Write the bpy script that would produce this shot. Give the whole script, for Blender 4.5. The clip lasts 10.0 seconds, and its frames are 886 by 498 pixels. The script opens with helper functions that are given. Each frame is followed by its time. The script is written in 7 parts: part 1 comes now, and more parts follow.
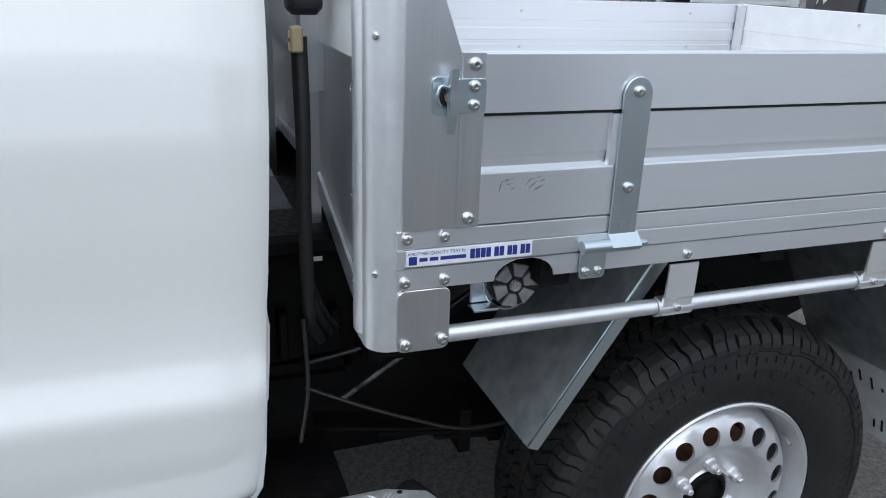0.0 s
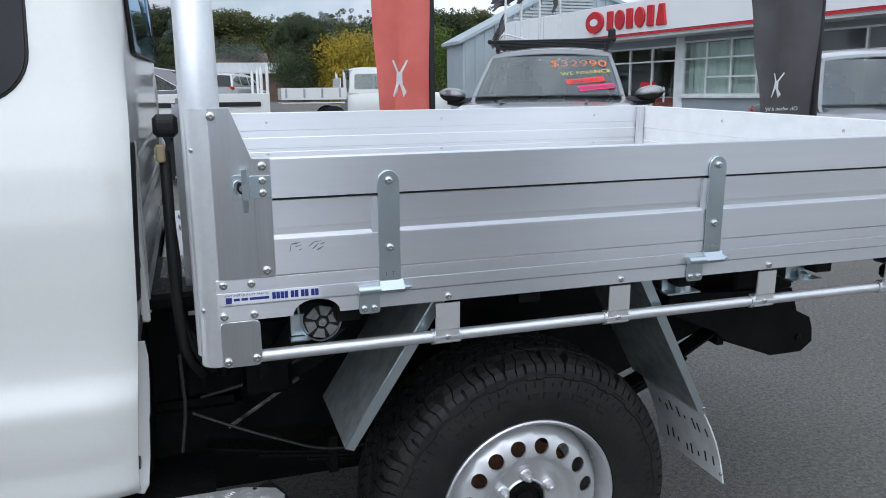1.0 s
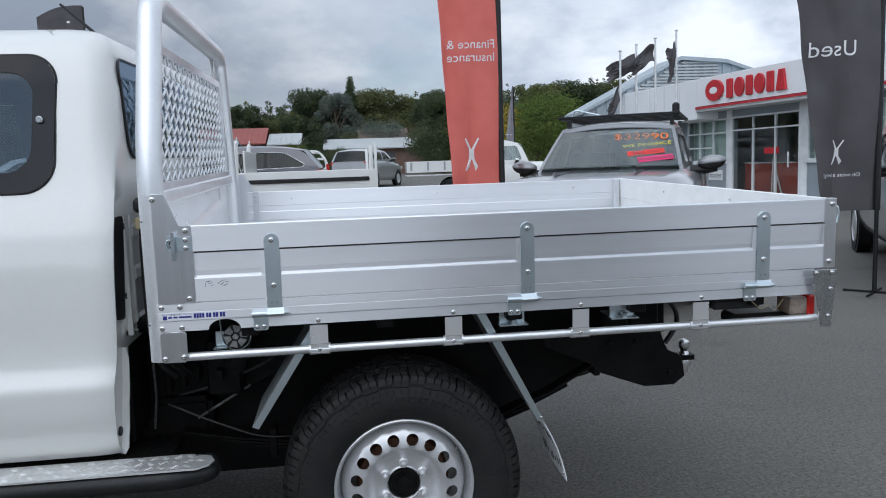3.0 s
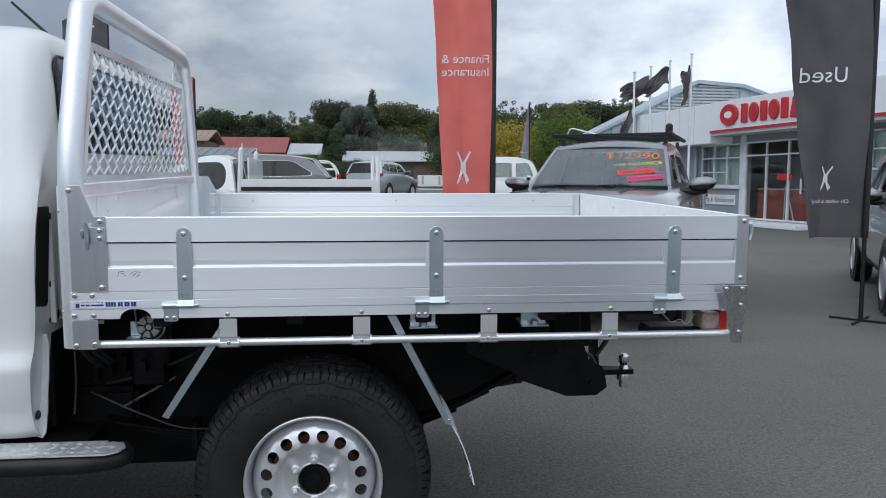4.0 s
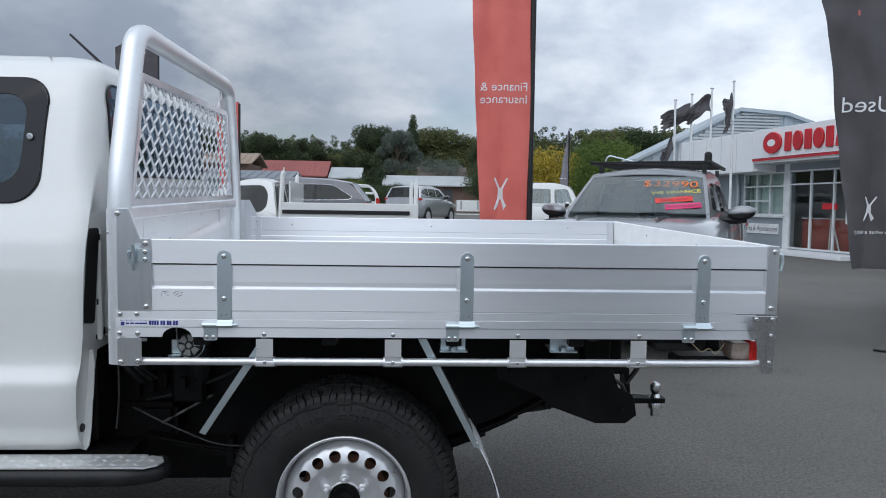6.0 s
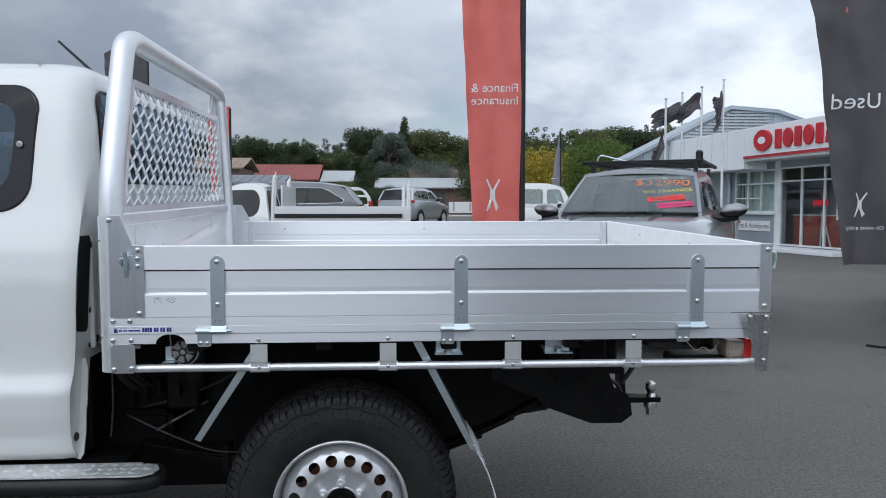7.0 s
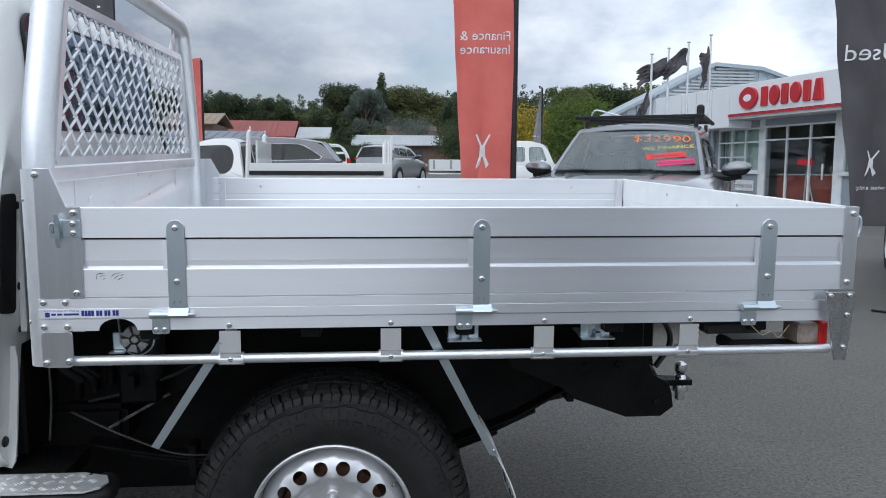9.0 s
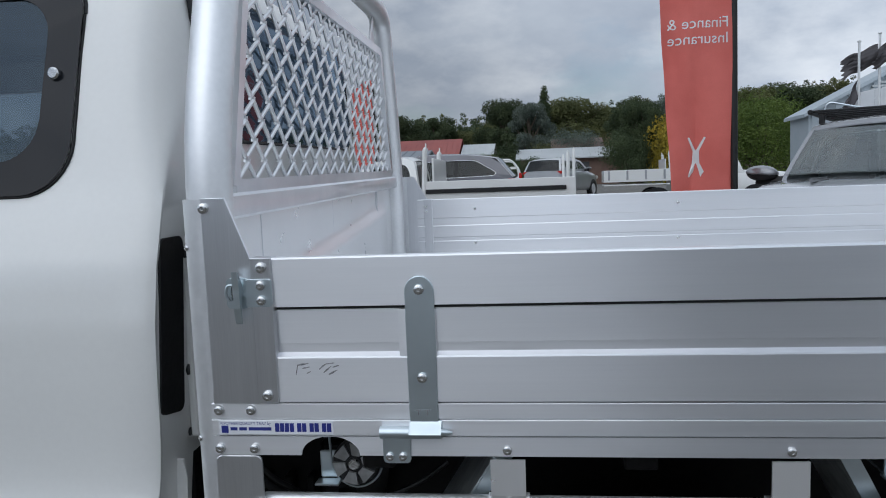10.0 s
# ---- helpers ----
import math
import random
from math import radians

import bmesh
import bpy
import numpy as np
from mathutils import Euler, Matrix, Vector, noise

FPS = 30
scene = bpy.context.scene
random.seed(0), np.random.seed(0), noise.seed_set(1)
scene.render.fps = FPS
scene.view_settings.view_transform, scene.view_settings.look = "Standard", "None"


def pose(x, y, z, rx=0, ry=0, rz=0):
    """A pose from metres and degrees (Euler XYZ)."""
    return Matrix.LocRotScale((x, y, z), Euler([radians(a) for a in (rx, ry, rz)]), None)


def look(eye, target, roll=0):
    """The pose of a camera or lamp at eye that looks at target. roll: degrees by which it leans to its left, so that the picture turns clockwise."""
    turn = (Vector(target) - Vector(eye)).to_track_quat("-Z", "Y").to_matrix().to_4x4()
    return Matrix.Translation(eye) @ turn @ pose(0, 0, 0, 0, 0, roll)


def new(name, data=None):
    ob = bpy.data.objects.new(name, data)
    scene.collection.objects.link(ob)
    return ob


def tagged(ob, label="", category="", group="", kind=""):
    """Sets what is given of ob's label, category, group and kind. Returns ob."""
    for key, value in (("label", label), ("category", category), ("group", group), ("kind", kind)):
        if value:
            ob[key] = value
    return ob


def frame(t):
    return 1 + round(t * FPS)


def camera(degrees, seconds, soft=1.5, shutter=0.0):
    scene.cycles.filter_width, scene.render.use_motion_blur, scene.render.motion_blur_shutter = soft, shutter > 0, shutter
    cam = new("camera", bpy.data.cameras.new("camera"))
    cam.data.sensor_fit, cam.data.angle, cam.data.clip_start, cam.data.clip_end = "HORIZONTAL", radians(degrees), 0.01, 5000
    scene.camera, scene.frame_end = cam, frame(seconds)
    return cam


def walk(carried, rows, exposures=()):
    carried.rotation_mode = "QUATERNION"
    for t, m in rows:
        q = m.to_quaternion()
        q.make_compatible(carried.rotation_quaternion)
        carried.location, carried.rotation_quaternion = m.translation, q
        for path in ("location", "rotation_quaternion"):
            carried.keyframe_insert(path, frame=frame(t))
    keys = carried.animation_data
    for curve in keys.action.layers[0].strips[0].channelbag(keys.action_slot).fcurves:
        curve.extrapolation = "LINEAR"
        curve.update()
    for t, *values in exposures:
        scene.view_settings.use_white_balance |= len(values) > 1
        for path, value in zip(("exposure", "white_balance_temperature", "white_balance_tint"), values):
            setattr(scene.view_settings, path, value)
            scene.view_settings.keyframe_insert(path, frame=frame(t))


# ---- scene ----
cam = camera(60.2, 10.0, 1.0)
# the ute's own frame is turned by LEAN against the level ground, tilted to fit the camera's view
LEAN = pose(0, 0, 0.026, 1.25, 0, 0)
PATH = [
    (0, (-0.22, -0.881, 1.315), (0.441, 0.878, 0.629), 2.1),
    (0.2, (-0.208, -0.943, 1.292), (0.505, 0.827, 0.695), 1.8),
    (0.5, (-0.119, -1.162, 1.297), (0.555, 0.646, 0.771), 1.6),
    (0.7, (-0.064, -1.292, 1.316), (0.593, 0.537, 0.845), 0.4),
    (1, (0.026, -1.432, 1.368), (0.629, 0.423, 0.926), -0.3),
    (1.3, (0.183, -1.602, 1.386), (0.652, 0.304, 1.001), -1.8),
    (1.5, (0.261, -1.689, 1.377), (0.679, 0.239, 1.05), -1.8),
    (1.8, (0.358, -1.819, 1.390), (0.723, 0.128, 1.115), -2.0),
    (2, (0.404, -1.913, 1.404), (0.743, 0.042, 1.149), -1.5),
    (2.5, (0.474, -2.156, 1.411), (0.711, -0.186, 1.165), -0.9),
    (3, (0.589, -2.24, 1.417), (0.844, -0.274, 1.157), -1.8),
    (3.2, (0.673, -2.275, 1.363), (0.955, -0.306, 1.15), -1.9),
    (4.3, (0.936, -2.344, 1.384), (1.111, -0.364, 1.163), 1.2),
    (4.5, (0.937, -2.355, 1.384), (1.086, -0.371, 1.182), 1.2),
    (5, (0.922, -2.379, 1.381), (1.031, -0.39, 1.209), 1.2),
    (5.5, (0.929, -2.392, 1.386), (1.033, -0.401, 1.223), 1.1),
    (7, (0.927, -2.388, 1.392), (1.053, -0.398, 1.24), 0.1),
    (7.5, (0.936, -2.372, 1.386), (1.054, -0.382, 1.223), -0.5),
    (8, (0.953, -2.355, 1.376), (1.091, -0.37, 1.177), -0.4),
    (8.5, (0.953, -2.268, 1.366), (1.144, -0.294, 1.107), 0.1),
    (9, (0.857, -1.911, 1.368), (1.043, 0.063, 1.108), 0.4),
    (9.2, (0.805, -1.774, 1.389), (0.948, 0.208, 1.161), 0.2),
    (9.5, (0.72, -1.502, 1.371), (0.733, 0.49, 1.188), -0.4),
    (9.7, (0.639, -1.310, 1.384), (0.572, 0.680, 1.198), -0.3),
    (10, (0.549, -1.096, 1.349), (0.312, 0.879, 1.134), -2.2),
]
walk(cam, [(t, LEAN @ look(eye, target, roll)) for t, eye, target, roll in PATH], [(0, 0.40), (0.5, 0.27), (1.0, 0.35), (1.4, 0.30), (2.0, 0.17), (2.5, 0.13), (8.0, 0.12), (8.5, 0.15), (9.0, 0.25), (9.5, -0.02), (9.7, -0.14), (10, -0.19)])

# ---- light ----
SUN_DIR = Vector((-0.30, -0.62, 0.72)).normalized()
world = bpy.data.worlds.new("world")
scene.world = world
world.use_nodes = True
wn, wl = world.node_tree.nodes, world.node_tree.links
wn.clear()
sky = wn.new("ShaderNodeTexSky")
sky.sky_type, sky.sun_disc = "NISHITA", False
sky.sun_elevation = math.asin(SUN_DIR.z)
sky.sun_rotation = math.atan2(SUN_DIR.x, SUN_DIR.y)
tc = wn.new("ShaderNodeTexCoord")
sep = wn.new("ShaderNodeSeparateXYZ")
wl.new(tc.outputs["Generated"], sep.inputs[0])


def wmath(op, a, b, clamp=False):
    node = wn.new("ShaderNodeMath")
    node.operation, node.use_clamp = op, clamp
    for k, v in enumerate((a, b)):
        if isinstance(v, (int, float)):
            node.inputs[k].default_value = v
        else:
            wl.new(v, node.inputs[k])
    return node.outputs[0]


# clouds lie flatter towards the horizon
comb = wn.new("ShaderNodeCombineXYZ")
wl.new(sep.outputs[0], comb.inputs[0])
wl.new(sep.outputs[1], comb.inputs[1])
wl.new(wmath("MULTIPLY", wmath("POWER", wmath("MAXIMUM", sep.outputs[2], 0.0), 0.85), 1.7), comb.inputs[2])


def cloud(scale, detail, low, high, off):
    mp = wn.new("ShaderNodeMapping")
    mp.inputs["Location"].default_value = off
    wl.new(comb.outputs[0], mp.inputs[0])
    nz = wn.new("ShaderNodeTexNoise")
    nz.inputs["Scale"].default_value, nz.inputs["Detail"].default_value, nz.inputs["Roughness"].default_value = scale, detail, 0.55
    wl.new(mp.outputs[0], nz.inputs[0])
    mr = wn.new("ShaderNodeMapRange")
    mr.inputs[1].default_value, mr.inputs[2].default_value = low, high
    wl.new(nz.outputs[0], mr.inputs[0])
    return mr.outputs[0]


def wmix(fac, a, b):
    node = wn.new("ShaderNodeMix")
    node.data_type = "RGBA"
    for k, v in ((0, fac), (6, a), (7, b)):
        if isinstance(v, (int, float)):
            node.inputs[k].default_value = v
        elif isinstance(v, tuple):
            node.inputs[k].default_value = (*v, 1)
        else:
            wl.new(v, node.inputs[k])
    return node.outputs[2]


thick = cloud(2.8, 6, 0.38, 0.62, (3.1, 1.7, 0.4))
fine = cloud(5.6, 7, 0.48, 0.70, (7.3, 2.2, 1.1))
grey = wmix(thick, (0.365, 0.435, 0.55), (0.575, 0.65, 0.76))
grey = wmix(wmath("MULTIPLY", fine, 0.75), grey, (0.83, 0.89, 0.97))
gap = cloud(3.3, 6, 0.60, 0.70, (12.4, 5.2, 2.0))
skyscale = wn.new("ShaderNodeVectorMath")
skyscale.operation = "SCALE"
wl.new(sky.outputs[0], skyscale.inputs[0])
skyscale.inputs[3].default_value = 0.10
tone = wmix(wmath("MULTIPLY", gap, 0.6), grey, skyscale.outputs[0])
# the cloud sheet is brighter round the veiled sun
dot = wn.new("ShaderNodeVectorMath")
dot.operation = "DOT_PRODUCT"
wl.new(tc.outputs["Generated"], dot.inputs[0])
dot.inputs[1].default_value = SUN_DIR
glow = wmath("ADD", wmath("MULTIPLY", wmath("POWER", wmath("MAXIMUM", wmath("ADD", wmath("MULTIPLY", dot.outputs["Value"], 0.5), 0.5), 0.0), 3.0), 1.15), 1.0)
bright = wn.new("ShaderNodeVectorMath")
bright.operation = "SCALE"
wl.new(tone, bright.inputs[0])
# a darker bank of rain cloud stands to the north-west, thinner cloud to the north-east
bank = wmath("ADD", wmath("MULTIPLY", wmath("MULTIPLY", sep.outputs[0], wmath("MAXIMUM", sep.outputs[1], 0.0)), 0.55), 0.95)
low_sky = wmath("SUBTRACT", 1.0, wmath("DIVIDE", sep.outputs[2], 0.26), True)
west = wmath("MULTIPLY", wmath("SUBTRACT", 0.30, sep.outputs[0]), 2.2, True)
bank = wmath("MULTIPLY", bank, wmath("SUBTRACT", 1.0, wmath("MULTIPLY", wmath("MULTIPLY", low_sky, wmath("MULTIPLY", west, wmath("MAXIMUM", sep.outputs[1], 0.0))), 0.40)))
wl.new(wmath("MULTIPLY", glow, bank), bright.inputs[3])
bg = wn.new("ShaderNodeBackground")
bg.inputs[1].default_value = 1.0
wl.new(bright.outputs[0], bg.inputs[0])
wo = wn.new("ShaderNodeOutputWorld")
wl.new(bg.outputs[0], wo.inputs[0])
sun = new("sun", bpy.data.lights.new("sun", "SUN"))
sun.data.energy, sun.data.angle, sun.data.color = 0.5, radians(60), (1.0, 0.98, 0.96)
sun.matrix_basis = look(SUN_DIR * 30, (0, 0, 0))
scene.view_settings.exposure = 0.0

# ---- materials ----


def surface(name, base, rough=0.5, metal=0.0, second=None, scale=8.0, fine=0.0, bump=0.0, coat=0.0, stretch=(1, 1, 1), spread=(0.35, 0.65), rough_var=0.0, fine_scale=90.0, spec=0.5, random_value=0.0, aniso=0.0, along="X"):
    """A noisy surface: base and second colour mixed in large patches, a fine grain in roughness and relief."""
    m = bpy.data.materials.new(name)
    m.use_nodes = True
    n, l = m.node_tree.nodes, m.node_tree.links
    p = n["Principled BSDF"]
    p.inputs["Roughness"].default_value, p.inputs["Metallic"].default_value = rough, metal
    p.inputs["Coat Weight"].default_value, p.inputs["Coat Roughness"].default_value = coat, 0.04
    p.inputs["Specular IOR Level"].default_value = spec
    if aniso:
        # drawn metal: the gloss spreads across the drawing direction
        tg = n.new("ShaderNodeTangent")
        tg.direction_type, tg.axis = "RADIAL", along
        l.new(tg.outputs[0], p.inputs["Tangent"])
        p.inputs["Anisotropic"].default_value = aniso
    co = n.new("ShaderNodeTexCoord")
    mp = n.new("ShaderNodeMapping")
    mp.inputs["Scale"].default_value = stretch
    l.new(co.outputs["Object"], mp.inputs[0])
    big = n.new("ShaderNodeTexNoise")
    big.inputs["Scale"].default_value, big.inputs["Detail"].default_value = scale, 6
    l.new(mp.outputs[0], big.inputs[0])
    small = n.new("ShaderNodeTexNoise")
    small.inputs["Scale"].default_value, small.inputs["Detail"].default_value = fine_scale, 4
    l.new(mp.outputs[0], small.inputs[0])
    ramp = n.new("ShaderNodeMapRange")
    ramp.inputs[1].default_value, ramp.inputs[2].default_value = spread
    l.new(big.outputs[0], ramp.inputs[0])
    mix = n.new("ShaderNodeMix")
    mix.data_type = "RGBA"
    mix.inputs[6].default_value = (*base, 1)
    mix.inputs[7].default_value = (*(second or [c * 0.82 for c in base]), 1)
    l.new(ramp.outputs[0], mix.inputs[0])
    out = mix.outputs[2]
    if fine:
        mul = n.new("ShaderNodeMapRange")
        mul.inputs[1].default_value, mul.inputs[2].default_value, mul.inputs[3].default_value, mul.inputs[4].default_value = 0.3, 0.7, 1 - fine, 1 + fine
        l.new(small.outputs[0], mul.inputs[0])
        sc = n.new("ShaderNodeVectorMath")
        sc.operation = "SCALE"
        l.new(out, sc.inputs[0])
        l.new(mul.outputs[0], sc.inputs[3])
        out = sc.outputs[0]
    if random_value:
        info = n.new("ShaderNodeObjectInfo")
        mr = n.new("ShaderNodeMapRange")
        mr.inputs[3].default_value, mr.inputs[4].default_value = 1 - random_value, 1 + random_value
        l.new(info.outputs["Random"], mr.inputs[0])
        sc = n.new("ShaderNodeVectorMath")
        sc.operation = "SCALE"
        l.new(out, sc.inputs[0])
        l.new(mr.outputs[0], sc.inputs[3])
        out = sc.outputs[0]
    l.new(out, p.inputs["Base Color"])
    if rough_var:
        rr = n.new("ShaderNodeMapRange")
        rr.inputs[1].default_value, rr.inputs[2].default_value = 0.3, 0.7
        rr.inputs[3].default_value, rr.inputs[4].default_value = max(rough - rough_var, 0.02), rough + rough_var
        l.new(small.outputs[0], rr.inputs[0])
        l.new(rr.outputs[0], p.inputs["Roughness"])
    if bump:
        b = n.new("ShaderNodeBump")
        b.inputs["Strength"].default_value, b.inputs["Distance"].default_value = bump, 0.004
        l.new(small.outputs[0], b.inputs["Height"])
        l.new(b.outputs[0], p.inputs["Normal"])
    return m


def tinted_glass(name, tint, rough=0.02, face_on=0.045, gloss=(1, 1, 1)):
    """Thin tinted pane: see-through by its tint, with a mirror coat that grows towards grazing view."""
    m = bpy.data.materials.new(name)
    m.use_nodes = True
    n, l = m.node_tree.nodes, m.node_tree.links
    n.clear()
    tr, gl, mx, lw, pw, sc, out = (n.new("ShaderNode" + k) for k in ("BsdfTransparent", "BsdfGlossy", "MixShader", "LayerWeight", "Math", "MapRange", "OutputMaterial"))
    tr.inputs[0].default_value = (*[v ** 0.5 for v in tint], 1)
    gl.inputs["Color"].default_value = (*gloss, 1)
    gl.inputs["Roughness"].default_value = rough
    pw.operation = "POWER"
    pw.inputs[1].default_value = 5.0
    lw.inputs[0].default_value = 0.5
    l.new(lw.outputs["Facing"], pw.inputs[0])
    l.new(pw.outputs[0], sc.inputs[0])
    sc.inputs[3].default_value, sc.inputs[4].default_value = face_on, 1.0
    l.new(sc.outputs[0], mx.inputs[0])
    l.new(tr.outputs[0], mx.inputs[1])
    l.new(gl.outputs[0], mx.inputs[2])
    l.new(mx.outputs[0], out.inputs[0])
    return m


ALU = surface("mill_aluminium", (0.82, 0.825, 0.84), 0.34, 1.0, (0.755, 0.765, 0.785), 1.6, 0.012, 0.0, stretch=(0.12, 7, 7), rough_var=0.025, fine_scale=40, aniso=0.9)
ALU_UP = surface("mill_aluminium_upright", (0.78, 0.79, 0.81), 0.36, 1.0, (0.72, 0.73, 0.75), 3.0, 0.03, 0.01, stretch=(9, 9, 0.3), rough_var=0.04, fine_scale=60, aniso=0.6, along="Z")
ALU_IN = surface("dull_aluminium", (0.88, 0.88, 0.87), 0.46, 0.12, (0.83, 0.83, 0.825), 3.0, 0.04, 0.03, stretch=(0.5, 4, 6), rough_var=0.06, fine_scale=60)
ALU_SHEET = surface("bright_aluminium_sheet", (0.88, 0.88, 0.88), 0.30, 0.75, (0.82, 0.82, 0.82), 2.0, 0.01, 0.0, rough_var=0.03, fine_scale=12)
# the same aluminium, darkened to stand for shade on the tilted gusset
ALU_SHADED = surface("folded_aluminium_plate", (0.62, 0.63, 0.65), 0.26, 1.0, (0.50, 0.51, 0.53), 4.0, 0.05, 0.03, stretch=(9, 9, 0.5), rough_var=0.07, fine_scale=60)
ALU_TUBE = surface("satin_aluminium_tube", (0.82, 0.83, 0.84), 0.42, 0.85, (0.76, 0.77, 0.78), 5.0, 0.03, 0.02, rough_var=0.06)
ZINC = surface("bright_zinc", (0.60, 0.67, 0.70), 0.34, 1.0, (0.55, 0.62, 0.65), 10.0, 0.0, 0.0, rough_var=0.04)
STEEL = surface("stainless_bolt", (0.72, 0.72, 0.71), 0.22, 1.0, scale=40)
GALV = surface("galvanised_sheet", (0.46, 0.50, 0.50), 0.36, 0.80, (0.66, 0.70, 0.70), 26.0, 0.06, 0.0, rough_var=0.06, fine_scale=50)
WHITE = surface("white_car_paint", (0.75, 0.75, 0.725), 0.30, 0.0, (0.735, 0.735, 0.71), 2.0, 0.01, 0.0, coat=0.8)
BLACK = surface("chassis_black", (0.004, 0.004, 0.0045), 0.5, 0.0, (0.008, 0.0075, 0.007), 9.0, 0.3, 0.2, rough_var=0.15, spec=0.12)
PLASTIC = surface("black_plastic", (0.010, 0.010, 0.011), 0.45, 0.0, (0.015, 0.015, 0.015), 20.0, 0.2, 0.15, spec=0.35)
CONDUIT = surface("black_conduit", (0.012, 0.012, 0.012), 0.55, 0.0, None, 30.0, 0.2, 0.3)
RUBBER = surface("tyre_rubber", (0.0075, 0.0075, 0.008), 0.62, 0.0, (0.015, 0.014, 0.013), 14.0, 0.25, 0.35, rough_var=0.1, spec=0.38)
RIM = surface("silver_steel_wheel_paint", (0.70, 0.70, 0.71), 0.36, 0.65, (0.62, 0.62, 0.63), 10.0, 0.03, 0.03, coat=0.2)
RUST = surface("rusty_brake_drum", (0.16, 0.07, 0.035), 0.8, 0.2, (0.09, 0.045, 0.03), 20.0, 0.3, 0.5)
RED_LENS = surface("red_lamp_lens", (0.55, 0.02, 0.015), 0.12, 0.0, (0.45, 0.015, 0.01), 40.0, 0.05)
CLEAR_LENS = surface("milky_lamp_lens", (0.62, 0.60, 0.56), 0.2, 0.0, (0.5, 0.47, 0.42), 40.0, 0.05)
FLAPMAT = surface("white_mud_flap", (0.78, 0.79, 0.80), 0.5, 0.0, (0.58, 0.58, 0.58), 9.0, 0.05, 0.1)
LAMPBOX = surface("smoky_lamp_housing", (0.36, 0.31, 0.27), 0.3, 0.0, (0.15, 0.08, 0.05), 14.0, 0.15)
HOSE_GREY = surface("dusty_black_hose", (0.022, 0.021, 0.020), 0.45, 0.0, (0.012, 0.012, 0.012), 30.0, 0.3, 0.2)
BEIGE = surface("beige_connector", (0.42, 0.34, 0.20), 0.5, 0.0, None, 30.0)
TREADPLATE = surface("checker_plate_aluminium", (0.86, 0.86, 0.85), 0.42, 0.7, (0.76, 0.76, 0.75), 20.0, 0.1, 0.1, rough_var=0.1)
STICKER = surface("white_sticker", (0.80, 0.81, 0.84), 0.35, 0.0, None, 20.0)
INK = surface("blue_ink", (0.02, 0.03, 0.22), 0.4, 0.0, None, 20.0)
DARKINK = surface("grey_ink", (0.07, 0.07, 0.075), 0.5, 0.0, None, 20.0)
SMUDGE = surface("grey_smudge", (0.13, 0.13, 0.14), 0.6, 0.2, (0.34, 0.34, 0.35), 120.0)
GLASS_BACK = surface("pale_cabin_lining", (0.34, 0.35, 0.36), 0.8, 0.0, (0.20, 0.21, 0.22), 3.0)
INTERIOR = surface("cabin_trim_dark", (0.065, 0.068, 0.07), 0.8, 0.0, (0.10, 0.10, 0.105), 3.0)
GLASS = tinted_glass("privacy_glass", (0.055, 0.085, 0.125), 0.03, 0.052, (0.62, 0.80, 1.0))
PRIVACY = tinted_glass("privacy_car_glass", (0.085, 0.105, 0.105), 0.02, 0.03)
CARGLASS = tinted_glass("car_window_glass", (0.50, 0.60, 0.59), 0.02, 0.11)
CERAMIC = surface("black_ceramic_border", (0.012, 0.014, 0.018), 0.06, 0.0, None, 5.0, spec=0.22)
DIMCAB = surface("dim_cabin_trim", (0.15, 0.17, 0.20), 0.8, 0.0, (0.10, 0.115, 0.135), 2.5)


def asphalt_material():
    """Worn asphalt: pale and dark stone chips in a dark binder, broad patches, a few stains."""
    m = bpy.data.materials.new("asphalt")
    m.use_nodes = True
    n, l = m.node_tree.nodes, m.node_tree.links
    p = n["Principled BSDF"]
    co = n.new("ShaderNodeTexCoord")

    def tex(kind, scale, detail=3):
        t = n.new(kind)
        t.inputs["Scale"].default_value = scale
        if "Detail" in t.inputs:
            t.inputs["Detail"].default_value = detail
        l.new(co.outputs["Object"], t.inputs["Vector"])
        return t

    def ramp(socket, lo, hi, a, b):
        r = n.new("ShaderNodeMapRange")
        for k, v in enumerate((lo, hi, a, b)):
            r.inputs[k + 1].default_value = v
        l.new(socket, r.inputs[0])
        return r.outputs[0]

    def mul(a, b):
        k = n.new("ShaderNodeMath")
        k.operation = "MULTIPLY"
        l.new(a, k.inputs[0])
        l.new(b, k.inputs[1])
        return k.outputs[0]
    chips = tex("ShaderNodeTexVoronoi", 170)
    shade = ramp(chips.outputs["Color"], 0.15, 1.0, 0.30, 2.2)
    coarse = ramp(tex("ShaderNodeTexNoise", 55, 5).outputs[0], 0.3, 0.7, 0.70, 1.32)
    broad = ramp(tex("ShaderNodeTexNoise", 0.45, 6).outputs[0], 0.3, 0.7, 0.86, 1.14)
    stain = ramp(tex("ShaderNodeTexNoise", 1.7, 5).outputs[0], 0.60, 0.72, 1.0, 0.80)
    value = mul(mul(shade, coarse), mul(broad, stain))
    sc = n.new("ShaderNodeVectorMath")
    sc.operation = "SCALE"
    sc.inputs[0].default_value = (0.066, 0.0625, 0.0555)
    l.new(value, sc.inputs[3])
    l.new(sc.outputs[0], p.inputs["Base Color"])
    p.inputs["Roughness"].default_value = 0.82
    bp = n.new("ShaderNodeBump")
    bp.inputs["Strength"].default_value, bp.inputs["Distance"].default_value = 0.5, 0.003
    l.new(chips.outputs["Distance"], bp.inputs["Height"])
    l.new(bp.outputs[0], p.inputs["Normal"])
    return m


